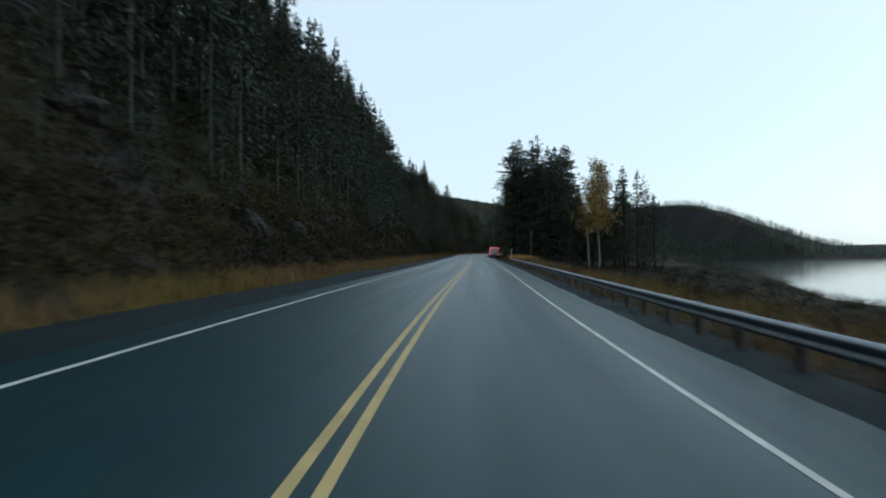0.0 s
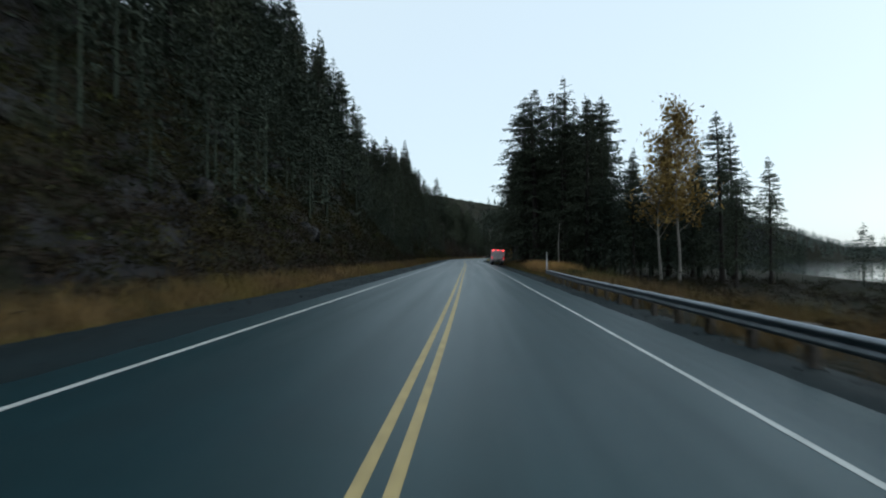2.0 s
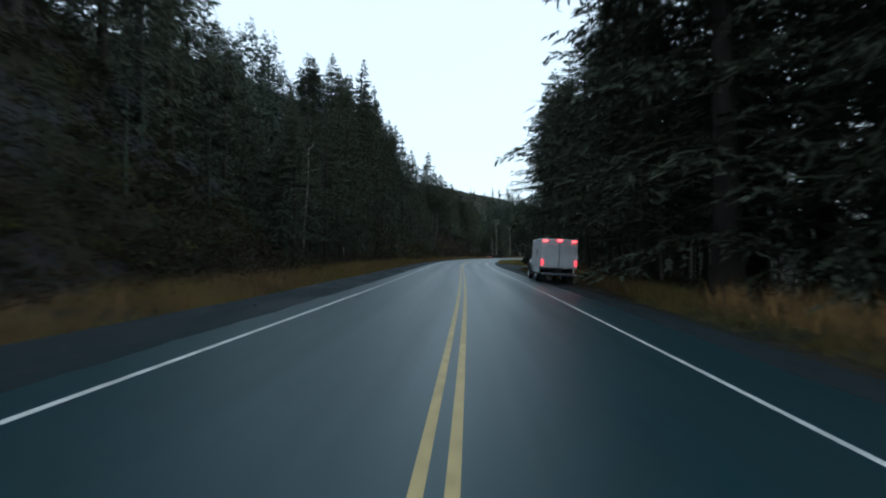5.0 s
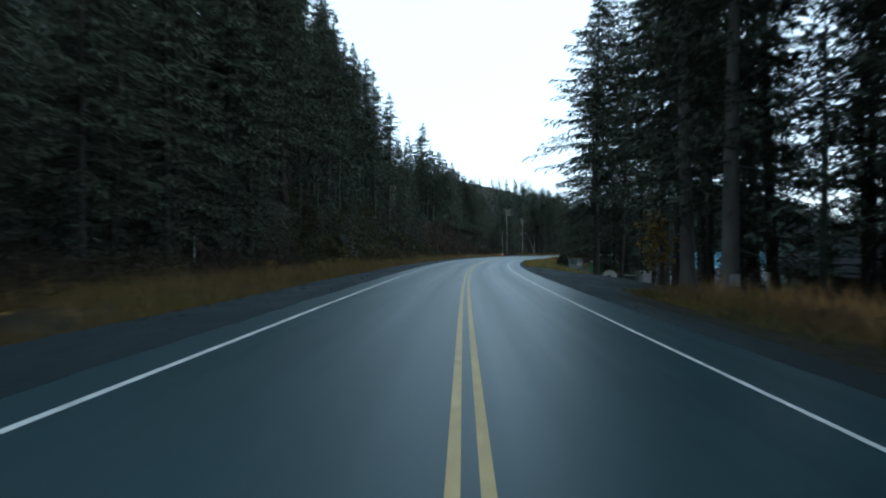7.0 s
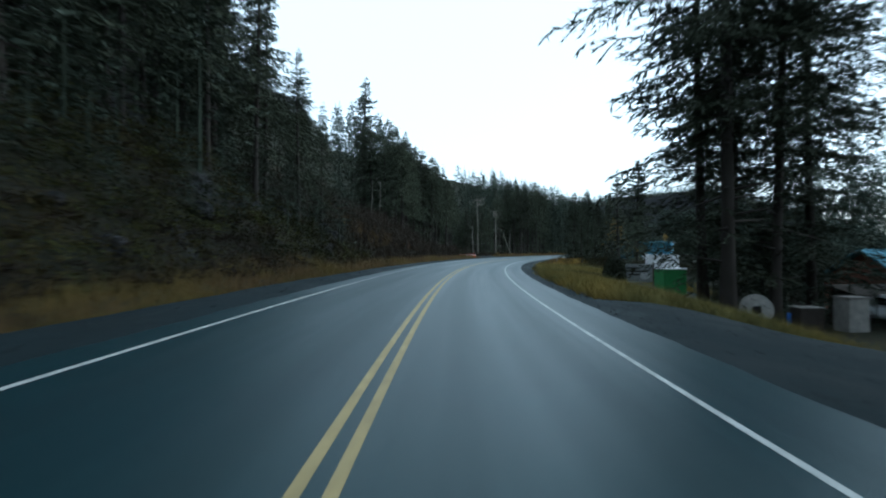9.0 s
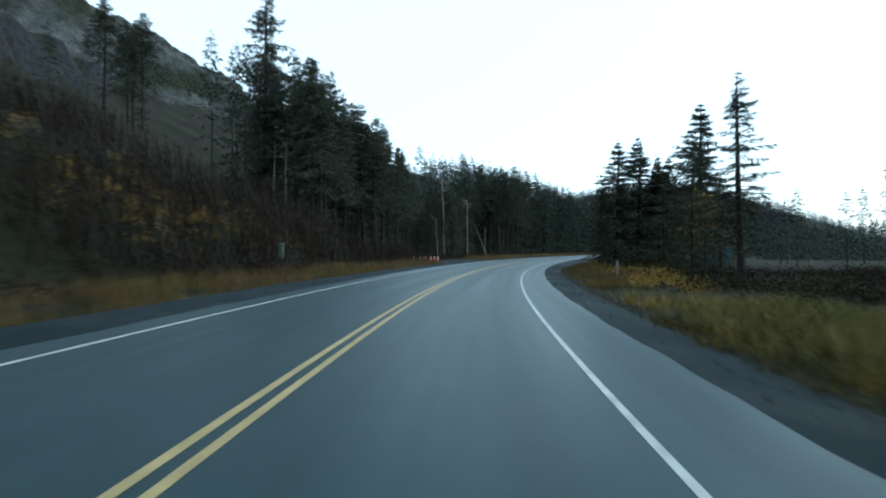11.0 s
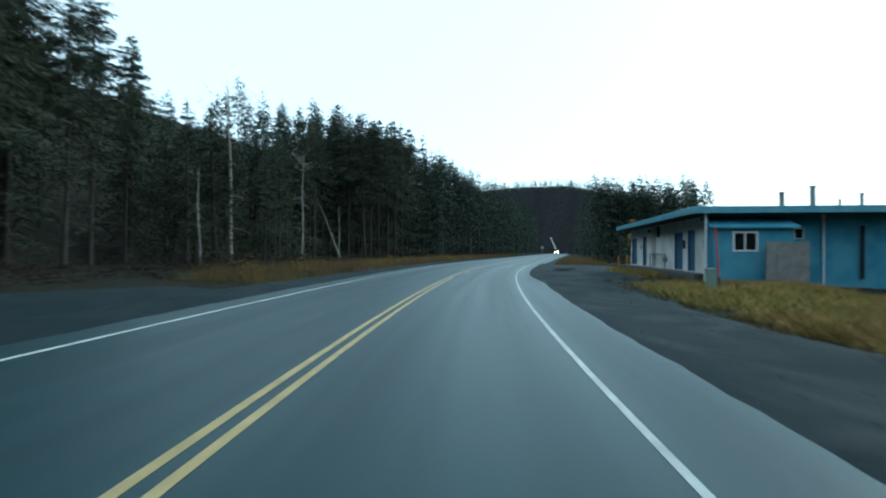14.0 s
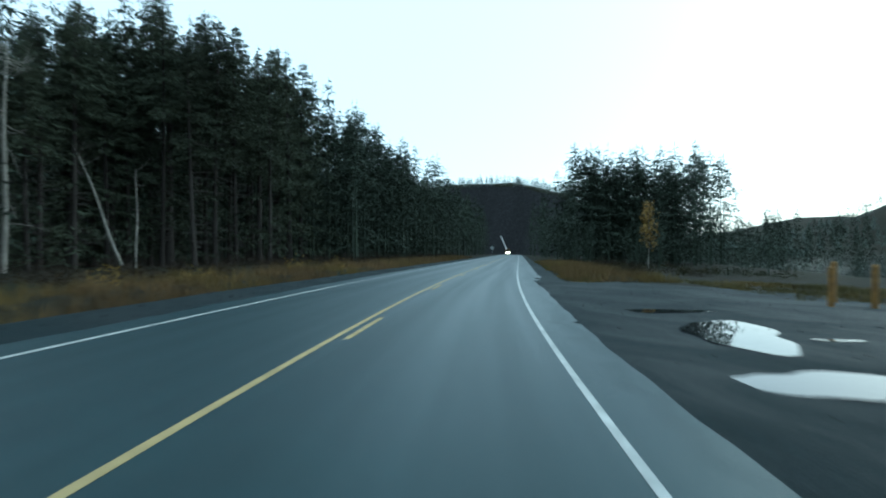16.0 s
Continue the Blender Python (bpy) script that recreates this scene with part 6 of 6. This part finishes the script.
def leafy(s, off, h, seed, leaves, label, spread=0.22, leaf=0.13, low=0.3):
    """A thin autumn tree: tapered trunk, rising limbs, loose leaves in clusters."""
    r = random.Random(seed)
    q_ = np.random.RandomState(seed)
    e = thing("birch_tree", spot(s, off), label, "tree", "autumn trees")
    pts = [(0.012 * h * math.sin(i * 0.8 + seed), 0.012 * h * math.cos(i * 0.6 + seed), -0.3 + (h * 0.94 + 0.3) * i / 9) for i in range(10)]
    v, f = tube_path(pts, [0.010 * h * (1 - 0.9 * i / 9) + 0.012 for i in range(10)], 8)
    mesh_object("trunk", v, f, M_DEADWOOD, e, "pale grey trunk", True)
    tips = []
    for i in range(26):
        fz = low + (0.95 - low) * (i / 25) ** 0.9
        a = i * 2.4 + r.uniform(-0.5, 0.5)
        ln = h * spread * (1.1 - 0.75 * fz) * r.uniform(0.7, 1.3)
        p, q = limb(r, (0, 0, h * fz), (math.cos(a), math.sin(a), 0.75), ln, 0.0032 * h * (1.2 - fz), 0.22, 5, 0.08)
        bits = [tube_path(p, q, 4)]
        for k in (2, 3, 4, 5):
            p2, q2 = limb(r, p[k], (r.uniform(-1, 1), r.uniform(-1, 1), r.uniform(0.0, 1)), ln * 0.4, 0.001 * h, 0.3, 3)
            bits.append(tube_path(p2, q2, 3))
            tips += [p2[-1], p2[-2], p[k]]
        v, f = merge(bits)
        mesh_object("limb", v, f, M_DEADWOOD, e)
    c = np.array(tips)[q_.randint(0, len(tips), leaves)] + q_.normal(0, 0.028 * h, (leaves, 3))
    a, b = q_.normal(0, leaf, (leaves, 3)), q_.normal(0, leaf, (leaves, 3))
    part("leaves", tri_mesh("leaves", np.stack([c - a, c + a * 0.5 + b, c - b], 1), M_BIRCHLEAF), e, "thin yellow autumn leaves")
    return e


leafy(107.5, 25.0, 20.5, 1, 4600, "tall half-bare birch with yellow autumn leaves")
leafy(109, 23.4, 17.5, 2, 1800, "tall half-bare birch with yellow autumn leaves")
leafy(412, 20, 8, 4, 700, "small birch with orange autumn leaves")
leafy(287.5, 18.4, 6.6, 6, 900, "small birch with sparse yellow leaves beside the spruces", 0.36, 0.09, 0.2)
leafy(188.5, 12.8, 4.6, 5, 900, "small birch with orange autumn leaves", 0.38, 0.09, 0.15)


# ---------------- rock showing in the bank ----------------
def rock(s, off, size, seed):
    r = random.Random(seed)
    bm = bmesh.new()
    bmesh.ops.create_icosphere(bm, subdivisions=3, radius=1.0)
    for v in bm.verts:
        n = noise.noise(v.co * 1.4 + Vector((seed, 0, 0))) * 0.45 + noise.noise(v.co * 3.3 + Vector((0, seed, 0))) * 0.2
        c = noise.cell(v.co * 2.2 + Vector((seed, seed, 0))) * 0.16
        v.co *= 1 + n + c
    me = bpy.data.meshes.new("rock_outcrop")
    bm.to_mesh(me)
    bm.free()
    me.materials.append(M_ROCK)
    ob = new("rock_outcrop", me)
    ob.matrix_world = spot(s, off) @ Euler((r.uniform(-0.4, 0.4), r.uniform(0.4, 0.9), r.uniform(0, 6))).to_matrix().to_4x4() @ Matrix.Diagonal((size * 0.55, size, size * 0.9, 1))
    return tagged(ob, "weathered grey rock outcrop in the mossy bank", "rock", "rocks in the bank")


rr = random.Random(21)
for i in range(24):
    rock(rr.uniform(4, 140), -rr.uniform(11.5, 19), rr.uniform(0.7, 1.4), i + 1)
for i in range(14):
    rock(rr.uniform(198, 246), -rr.uniform(11, 16), rr.uniform(0.6, 1.2), i + 60)


# ---------------- yard by the big spruces ----------------
def roofed_shop():
    m = Matrix.Translation((36.0, 225.0, -2.9)) @ Matrix.Rotation(radians(-4), 4, "Z")
    e = thing("workshop", m, "low workshop with a ribbed teal metal roof and red-brown walls", "workshop")
    # local: x along the wall that faces the highway's traffic, y away
    piece("wall", M_REDWOOD, e, lambda bm: (add_box(bm, 0, 14, 0, 0.15, -0.5, 2.5), add_box(bm, 0, 0.15, 0.15, 7.85, -0.5, 2.5),
                                            add_box(bm, 13.85, 14, 0.15, 7.85, -0.5, 2.5), add_box(bm, 0, 14, 7.85, 8, -0.5, 2.5)), "red-brown board wall")
    for gx in (0.0, 13.85):
        piece("gable", M_REDWOOD, e, lambda bm: add_prism(bm, [(0, 2.5), (8, 2.5), (4, 4.4)], "x", gx, gx + 0.15))
    for sgn in (0, 1):
        rf = piece("roof", M_TEALROOF, e, lambda bm: add_prism(bm, [(-0.5, 2.34), (-0.5, 2.42), (4, 4.56), (4, 4.48)] if not sgn else
                   [(8.5, 2.34), (8.5, 2.42), (4, 4.56), (4, 4.48)], "x", -0.5, 14.5), "ribbed teal metal roof")
        for k in range(34):
            x = -0.45 + k * 0.45
            piece("rib", M_TEALROOF, rf, lambda bm: add_prism(bm, [(-0.5, 2.42), (-0.5, 2.47), (4, 4.61), (4, 4.56)] if not sgn else
                  [(8.5, 2.42), (8.5, 2.47), (4, 4.61), (4, 4.56)], "x", x, x + 0.05))
    piece("fascia", M_WHITEPAINT, e, lambda bm: add_box(bm, -0.5, 14.5, -0.56, -0.5, 2.24, 2.42), "white eaves board")
    st = piece("stove_pipe", M_TIN, e, lambda bm: add_tube(bm, (3.2, 4, 4.3), (3.2, 4, 5.2), 0.11), "tin stove pipe")
    piece("cap", M_TIN, st, lambda bm: add_tube(bm, (3.2, 4, 5.2), (3.2, 4, 5.32), 0.17, 0.06))
    fence = thing("tin_fence", m @ Matrix.Translation((2.6, -0.9, 0)), "corrugated tin fence before the workshop", "fence")
    for k in range(8):
        piece("panel", M_TIN, fence, lambda bm: add_prism(bm, [(k * 0.9 + j * 0.074, -0.025 + 0.03 * (j % 2)) for j in range(13)] + [(k * 0.9 + j * 0.074, -0.017 + 0.03 * (j % 2)) for j in range(12, -1, -1)], "z", -0.5, 2.1 + 0.05 * (k % 3)))
    boxed("rail", M_POSTWOOD, fence, (0, 7.2, 0.03, 0.1, 1.4, 1.5))


roofed_shop()


def pickup():
    e = thing("pickup_truck", Matrix.Translation((33.1, 220.0, -2.74)) @ Matrix.Rotation(radians(8), 4, "Z"),
              "white pickup truck with a white canopy, parked by the workshop", "pickup truck")
    # local: y 0 rear .. 5.6 front
    piece("body", M_WHITEPAINT, e, lambda bm: (add_prism(bm, [(0.0, 0.62), (0.02, 1.12), (4.3, 1.14), (5.4, 1.06), (5.6, 0.9), (5.6, 0.55), (0.1, 0.5)], "x", -0.95, 0.95),
          bmesh.ops.bevel(bm, geom=[x for x in bm.edges if abs(x.verts[0].co.x - x.verts[1].co.x) < 0.01], offset=0.06, segments=2, affect="EDGES")), "white body", True)
    piece("canopy", M_WHITEPAINT, e, lambda bm: (add_prism(bm, [(0.02, 1.13), (0.18, 1.82), (2.1, 1.85), (2.1, 1.13)], "x", -0.86, 0.86),
          bmesh.ops.bevel(bm, geom=[x for x in bm.edges if abs(x.verts[0].co.x - x.verts[1].co.x) < 0.01], offset=0.05, segments=2, affect="EDGES")), "white canopy", True)
    piece("cab", M_WHITEPAINT, e, lambda bm: (add_prism(bm, [(2.12, 1.13), (2.2, 1.83), (3.2, 1.83), (4.05, 1.13)], "x", -0.84, 0.84),
          bmesh.ops.bevel(bm, geom=[x for x in bm.edges if abs(x.verts[0].co.x - x.verts[1].co.x) < 0.01], offset=0.05, segments=2, affect="EDGES")), "white cab", True)
    piece("rear_window", M_GLASSDARK, e, lambda bm: add_prism(bm, [(0.035, 1.24), (0.155, 1.74), (0.13, 1.745), (0.01, 1.245)], "x", -0.72, 0.72), "dark rear window")
    for sx in (-1, 1):
        boxed("canopy_window", M_GLASSDARK, e, (sx * 0.855, sx * 0.875, 0.4, 1.95, 1.28, 1.7), 0, "dark side window")
        boxed("cab_window", M_GLASSDARK, e, (sx * 0.835, sx * 0.855, 2.3, 3.3, 1.28, 1.7), 0, "dark side window")
        boxed("tail_lamp", M_REDPOLE, e, (sx * 0.80, sx * 0.96, -0.02, 0.03, 0.78, 1.08), 0.01, "unlit red tail lamp")
        wheel(e, sx * 0.82, 1.15, 0.37, 0.25)
        wheel(e, sx * 0.82, 4.55, 0.37, 0.25)
    boxed("bumper", M_STEEL, e, (-0.9, 0.9, -0.14, 0.0, 0.45, 0.6), 0.02, "chrome rear bumper")
    boxed("tailgate_handle", M_BLACKPLASTIC, e, (-0.1, 0.1, -0.02, 0.03, 0.92, 0.98), 0.005)


pickup()


def reel():
    e = thing("cable_reel", spot(224.9, 17.0) @ Matrix.Rotation(radians(-22), 4, "Z"), "pale wooden cable reel standing on its rim", "cable reel")
    for y_ in (-0.4, 0.4):
        piece("flange", M_REEL, e, lambda bm: add_tube(bm, (0, y_ - 0.04, 0.8), (0, y_ + 0.04, 0.8), 0.82, seg=28), "pale plywood flange")
    piece("drum", M_PLY, e, lambda bm: add_tube(bm, (0, -0.36, 0.8), (0, 0.36, 0.8), 0.42, seg=20))
    piece("hub", M_BLACKPLASTIC, e, lambda bm: add_tube(bm, (0, -0.445, 0.8), (0, 0.445, 0.8), 0.24, seg=14), "dark hub hole")


reel()
for k_, (s, o, w_, h_, lab) in enumerate(((224.4, 19.4, 0.6, 1.15, "stacked weathered crates under the spruces"), (223.8, 21.3, 0.6, 1.75, "pale weathered board box in the yard"))):
    cr = thing("crate", spot(s, o, turn=12 * k_), lab, "crate")
    boxed("box", M_PLY if k_ else M_DARKWOOD, cr, (-w_, w_, -0.5, 0.5, -0.1, h_), 0.02)
    boxed("lid", M_PLY, cr, (-w_ - 0.05, w_ + 0.05, -0.55, 0.55, h_ + 0.004, h_ + 0.06), 0.01)
drum = thing("blue_drum", spot(225.0, 19.0), "blue plastic drum standing by the crates", "drum")
piece("drum_body", M_BLUESIGN, drum, lambda bm: add_tube(bm, (0, 0, -0.05), (0, 0, 0.8), 0.28, seg=18), "", True)
piece("rim", M_BLACKPLASTIC, drum, lambda bm: add_tube(bm, (0, 0, 0.8), (0, 0, 0.84), 0.29, seg=18))
shed = thing("lean_shed", spot(228, 25.0, -3.1, 6), "dark weathered board shed under the spruces", "shed")
for k_ in range(10):
    boxed("board", M_DARKWOOD, shed, (-1.6 + 0.32 * k_, -1.3 + 0.32 * k_, -1.0, -0.96, -0.2, 2.1), 0.004)
piece("shed_roof", M_DARKWOOD, shed, lambda bm: add_prism(bm, [(-1.3, 2.05), (-1.3, 2.13), (1.3, 2.6), (1.3, 2.52)], "x", -1.9, 1.9))
boxed("shed_back", M_DARKWOOD, shed, (-1.6, 1.6, 1.0, 1.1, -0.2, 2.4))

nb = thing("notice_board", Matrix.Translation((31.5, 221.5, -2.7)), "small white notice board on a thin post", "sign")
boxed("post", M_POSTWOOD, nb, (-0.03, 0.03, -0.03, 0.03, -0.4, 1.5), 0.004)
boxed("plate", M_WHITEPAINT, nb, (-0.2, 0.2, -0.05, -0.034, 1.15, 1.5), 0.004, "white plate")
bk = thing("bucket", Matrix.Translation((38.75, 222.9, -2.75)), "white plastic bucket by the tin fence", "bucket")
piece("pail", M_WHITEPLASTIC, bk, lambda bm: add_tube(bm, (0, 0, -0.1), (0, 0, 0.4), 0.14, 0.17, 16), "white pail", True)
piece("rim", M_WHITEPLASTIC, bk, lambda bm: add_tube(bm, (0, 0, 0.4), (0, 0, 0.43), 0.18, 0.18, 16))
ty = thing("old_tyre", Matrix.Translation((37.5, 222.8, -2.75)) @ Matrix.Rotation(radians(20), 4, "Z"), "worn black tyre leaning at the workshop wall", "tyre")
piece("tread", M_RUBBER, ty, lambda bm: add_tube(bm, (0, -0.1, 0.34), (0, 0.12, 0.36), 0.36, 0.36, 22, False), "black tread", True)
for y_ in (-0.1, 0.12):
    piece("sidewall", M_RUBBER, ty, lambda bm: bmesh.ops.create_circle(bm, cap_ends=True, segments=22, radius=0.36, matrix=Matrix.Translation((0, y_, 0.35)) @ Matrix.Rotation(radians(90), 4, "X")))

# sign board, clipped hedge, green panel by the driveway
sg = thing("sign_board", Matrix.Translation((22.7, 233.9, -1.05)) @ Matrix.Rotation(radians(-14), 4, "Z"), "pale painted sign board on posts beside the driveway", "sign")
boxed("panel", M_SIGNFACE, sg, (-1.08, 1.08, -0.03, 0.03, 0.25, 1.6), 0.01, "weathered pale sign face")
for x_ in (-1.12, 1.12):
    boxed("post", M_POSTWOOD, sg, (x_ - 0.06, x_ + 0.06, -0.05, 0.07, -0.3, 1.75), 0.01)
for k_, (x0, x1, z_) in enumerate(((-0.8, 0.15, 1.3), (-0.85, 0.6, 1.05), (-0.65, 0.2, 0.8))):
    boxed("lettering_bar", M_BLACKPLASTIC, sg, (x0, x1, -0.042, -0.031, z_ - 0.05, z_ + 0.05))
piece("oval", M_WHITEPLASTIC, sg, lambda bm: bmesh.ops.create_uvsphere(bm, u_segments=18, v_segments=8, radius=1.0, matrix=Matrix.Translation((0.5, -0.03, 0.72)) @ Matrix.Diagonal((0.38, 0.012, 0.28, 1))), "white oval")
gp = thing("green_container", Matrix.Translation((27.3, 238.4, -1.75)), "green box container behind the sign", "container")
boxed("box", M_GREENTARP, gp, (-0.95, 0.95, -1, 1, -0.3, 1.75), 0.03)
boxed("lid", M_WHITEPAINT, gp, (-1.0, 1.0, -1.05, 1.05, 1.754, 1.86), 0.02, "white lid")
vn = thing("white_van_body", Matrix.Translation((34.0, 252.0, -1.3)), "plain white box trailer parked behind the sign", "trailer")
boxed("box", M_WHITEPAINT, vn, (-2.6, 0.3, -1, 1, 0.7, 2.45), 0.04)
boxed("floor_frame", M_BLACKPLASTIC, vn, (-2.5, 0.2, -0.8, 0.8, 0.45, 0.696))
wheel(vn, -2.2, 0.0, 0.45, 0.2)
wheel(vn, -0.2, 0.0, 0.45, 0.2)
hd = thing("clipped_hedge", Matrix.Translation((20.6, 233.0, -0.65)), "dark clipped dome-shaped hedge beside the sign", "hedge")
hr = np.random.RandomState(5)
hv = hr.normal(0, 1, (3200, 3))
hv /= np.linalg.norm(hv, axis=1)[:, None]
hv[:, 2] = np.abs(hv[:, 2])
hc = hv * np.array([0.85, 0.85, 1.9]) * hr.uniform(0.85, 1.0, (3200, 1))
ha, hb = hr.normal(0, 0.06, (3200, 3)), hr.normal(0, 0.06, (3200, 3))
part("foliage", tri_mesh("foliage", np.stack([hc - ha, hc + hb, hc - hb + ha * 0.5], 1), M_NEEDLES), hd)
piece("stem", M_BARK, hd, lambda bm: add_tube(bm, (0, 0, -0.3), (0, 0, 1.0), 0.12, 0.06, 8))


# ---------------- dark cabin among the trees ----------------
def gabled(name, m, length, width, eave, ridge, over, label, wall_mat, roof_mat):
    """A small gabled building: x along the ridge, y across."""
    e = thing(name, m, label, "cabin", "cabins among the trees")
    half = width / 2
    fall = (ridge - eave) / (half + over)
    wall_top = eave + fall * over - 0.06
    for xx in (0.0, length - 0.15):
        piece("gable_wall", wall_mat, e, lambda bm: add_prism(bm, [(0, -0.5), (width, -0.5), (width, wall_top), (half, ridge - 0.22), (0, wall_top)], "x", xx, xx + 0.15),
              "dark board wall")
    for yy in (0.0, width - 0.15):
        boxed("side_wall", wall_mat, e, (0.15, length - 0.15, yy, yy + 0.15, -0.5, wall_top))
    for sy in (-1, 1):
        edge_y = half + sy * (half + over)
        rf = piece("roof", roof_mat, e, lambda bm: add_prism(bm, [(edge_y, eave), (edge_y, eave + 0.16), (half, ridge), (half, ridge - 0.16)], "x", -0.6, length + 0.5),
                   "dark felted roof slope")
        for k in range(6):
            f = (k + 0.5) / 6
            yk, zk = edge_y + (half - edge_y) * f, eave + 0.16 + (ridge - eave - 0.16) * f
            piece("felt_lap", roof_mat, rf, lambda bm: add_box(bm, -0.6, length + 0.5, yk - 0.04, yk + 0.04, zk - 0.02, zk + 0.05))
        piece("barge_board", M_POSTWOOD, e, lambda bm: add_prism(bm, [(half, ridge + 0.02), (half, ridge - 0.24), (edge_y, eave - 0.06), (edge_y, eave + 0.18)], "x", -0.7, -0.6),
              "pale barge board")
    return e


cb = gabled("cabin", Matrix.Translation((33.5, 199.0, -2.2)) @ Matrix.Rotation(radians(-92), 4, "Z"), 10.5, 5.2, 1.95, 5.4, 1.4,
            "dark gabled wooden cabin among the spruces", M_DARKWOOD, M_ROOFFELT)
win = boxed("window", M_GLASSDARK, cb, (5.4, 6.5, -0.03, -0.004, 0.9, 1.8), 0.0, "dark window")
boxed("window_frame", M_POSTWOOD, win, (5.3, 6.6, -0.05, -0.03, 0.82, 0.9))
boxed("door", M_REDWOOD, cb, (2.0, 2.9, -0.04, -0.004, -0.1, 1.9), 0.0, "brown door")
cb2 = gabled("cabin", Matrix.Translation((39.7, 212.0, -2.2)) @ Matrix.Rotation(radians(-90), 4, "Z"), 6.4, 3.8, 5.2, 7.1, 0.3,
             "pale green gabled house end behind the dark cabin", M_PEDESTAL, M_ROOFFELT)
ch = boxed("chimney", M_CONCRETE, cb2, (4.2, 4.8, 1.5, 2.3, 6.6, 8.3), 0.02, "grey block chimney")
boxed("chimney_cap", M_CONCRETE, ch, (4.12, 4.88, 1.42, 2.38, 8.3, 8.4), 0.02)

# ---------------- left verge: marker posts and pedestal ----------------
for x_, y_, hh, mat_, lab in ((-11.79, 183.85, 2.0, M_WHITEPLASTIC, "thin pale marker post in the tall grass"),
                              (-11.45, 184.1, 1.75, M_RUST, "thin rusty marker post beside a pale one in the grass")):
    ps = thing("marker_post", Matrix.Translation((x_, y_, 0.4)), lab, "marker post")
    boxed("post", mat_, ps, (-0.05, 0.05, -0.02, 0.02, -0.9, hh), 0.005)
    boxed("sleeve", M_POSTWOOD, ps, (-0.08, 0.08, -0.08, 0.08, -0.9, 0.28), 0.01, "weathered base sleeve")
pd = thing("cable_pedestal", spot(272.4, -12.8), "pale green cable pedestal beside a rusty post", "pedestal")
boxed("cabinet", M_PEDESTAL, pd, (-0.14, 0.14, -0.12, 0.12, -0.2, 0.95), 0.03)
boxed("cap", M_PEDESTAL, pd, (-0.16, 0.16, -0.14, 0.14, 0.9, 1.02), 0.03)
piece("rusty_post", M_RUST, pd, lambda bm: add_tube(bm, (0.4, 0, -0.2), (0.4, 0, 1.9), 0.04), "rusty red post")
for s, o, hh in ((271.4, 9.4, 1.15), (176.0, 13.6, 1.3)):
    st_ = thing("wooden_stake", spot(s, o), "short weathered wooden stake in the grass", "stake")
    boxed("stake", M_PLY, st_, (-0.06, 0.06, -0.06, 0.06, -0.2, hh), 0.01)
    boxed("top", M_PLY, st_, (-0.065, 0.065, -0.065, 0.065, hh, hh + 0.03), 0.01)
ub = thing("utility_box", spot(178.9, 13.3), "small grey utility box fixed to a thick spruce trunk", "utility box")
boxed("case", M_TIN, ub, (-0.22, 0.2, -0.62, -0.28, 0.55, 1.15), 0.02, "grey metal case")
boxed("lid", M_TIN, ub, (-0.19, 0.17, -0.64, -0.622, 0.6, 1.1), 0.01)

# ---------------- far along the road: crane truck, cars, road sign ----------------
ct_m = spot(622, -2.0, turn=180)
cr = thing("crane_truck", ct_m, "boom crane truck with lit headlights, far along the road", "crane truck")
boxed("cab", M_YELLOWPOST, cr, (-1.2, 1.2, 0.0, 2.0, 0.9, 2.7), 0.12, "dull yellow cab")
boxed("windscreen", M_GLASSDARK, cr, (-1.0, 1.0, 1.985, 2.02, 1.7, 2.5), 0.0, "dark windscreen")
boxed("deck", M_BLACKPLASTIC, cr, (-1.2, 1.2, -6.5, -0.1, 0.8, 1.4), 0.05)
piece("boom", M_WHITEPAINT, cr, lambda bm: (add_tube(bm, (0.3, -2.5, 1.6), (3.6, -3.0, 9.6), 0.32, 0.22, 8)), "raised white boom")
for sx in (-1, 1):
    boxed("headlight", M_HEADLIGHT, cr, (sx * 0.72 - 0.3, sx * 0.72 + 0.3, 2.0, 2.06, 0.75, 1.3), 0.03, "lit headlight")
    wheel(cr, sx * 1.0, 0.9, 0.5, 0.3)
    wheel(cr, sx * 1.0, -4.6, 0.5, 0.5)
fc = thing("dark_car", spot(640, 1.9), "small dark car far along the road", "car")
piece("body", M_BLACKPLASTIC, fc, lambda bm: add_prism(bm, [(0, 0.35), (0, 0.95), (0.7, 1.05), (1.2, 1.6), (2.7, 1.6), (3.4, 1.05), (4.5, 0.9), (4.5, 0.35)], "x", -0.9, 0.9))
boxed("rear_glass", M_GLASSDARK, fc, (-0.7, 0.7, 0.85, 0.9, 1.15, 1.5))
for y_ in (0.8, 3.6):
    for sx in (-1, 1):
        wheel(fc, sx * 0.78, y_, 0.32, 0.2)
rs = thing("road_sign", spot(600, -9.0), "small diamond road sign on a post, far ahead", "road sign")
boxed("post", M_STEEL, rs, (-0.05, 0.05, -0.05, 0.05, -0.3, 3.4))
piece("plate", M_SIGNFACE, rs, lambda bm: add_prism(bm, [(0, 2.2), (1.05, 3.25), (0, 4.3), (-1.05, 3.25)], "y", -0.09, -0.055), "pale diamond plate")
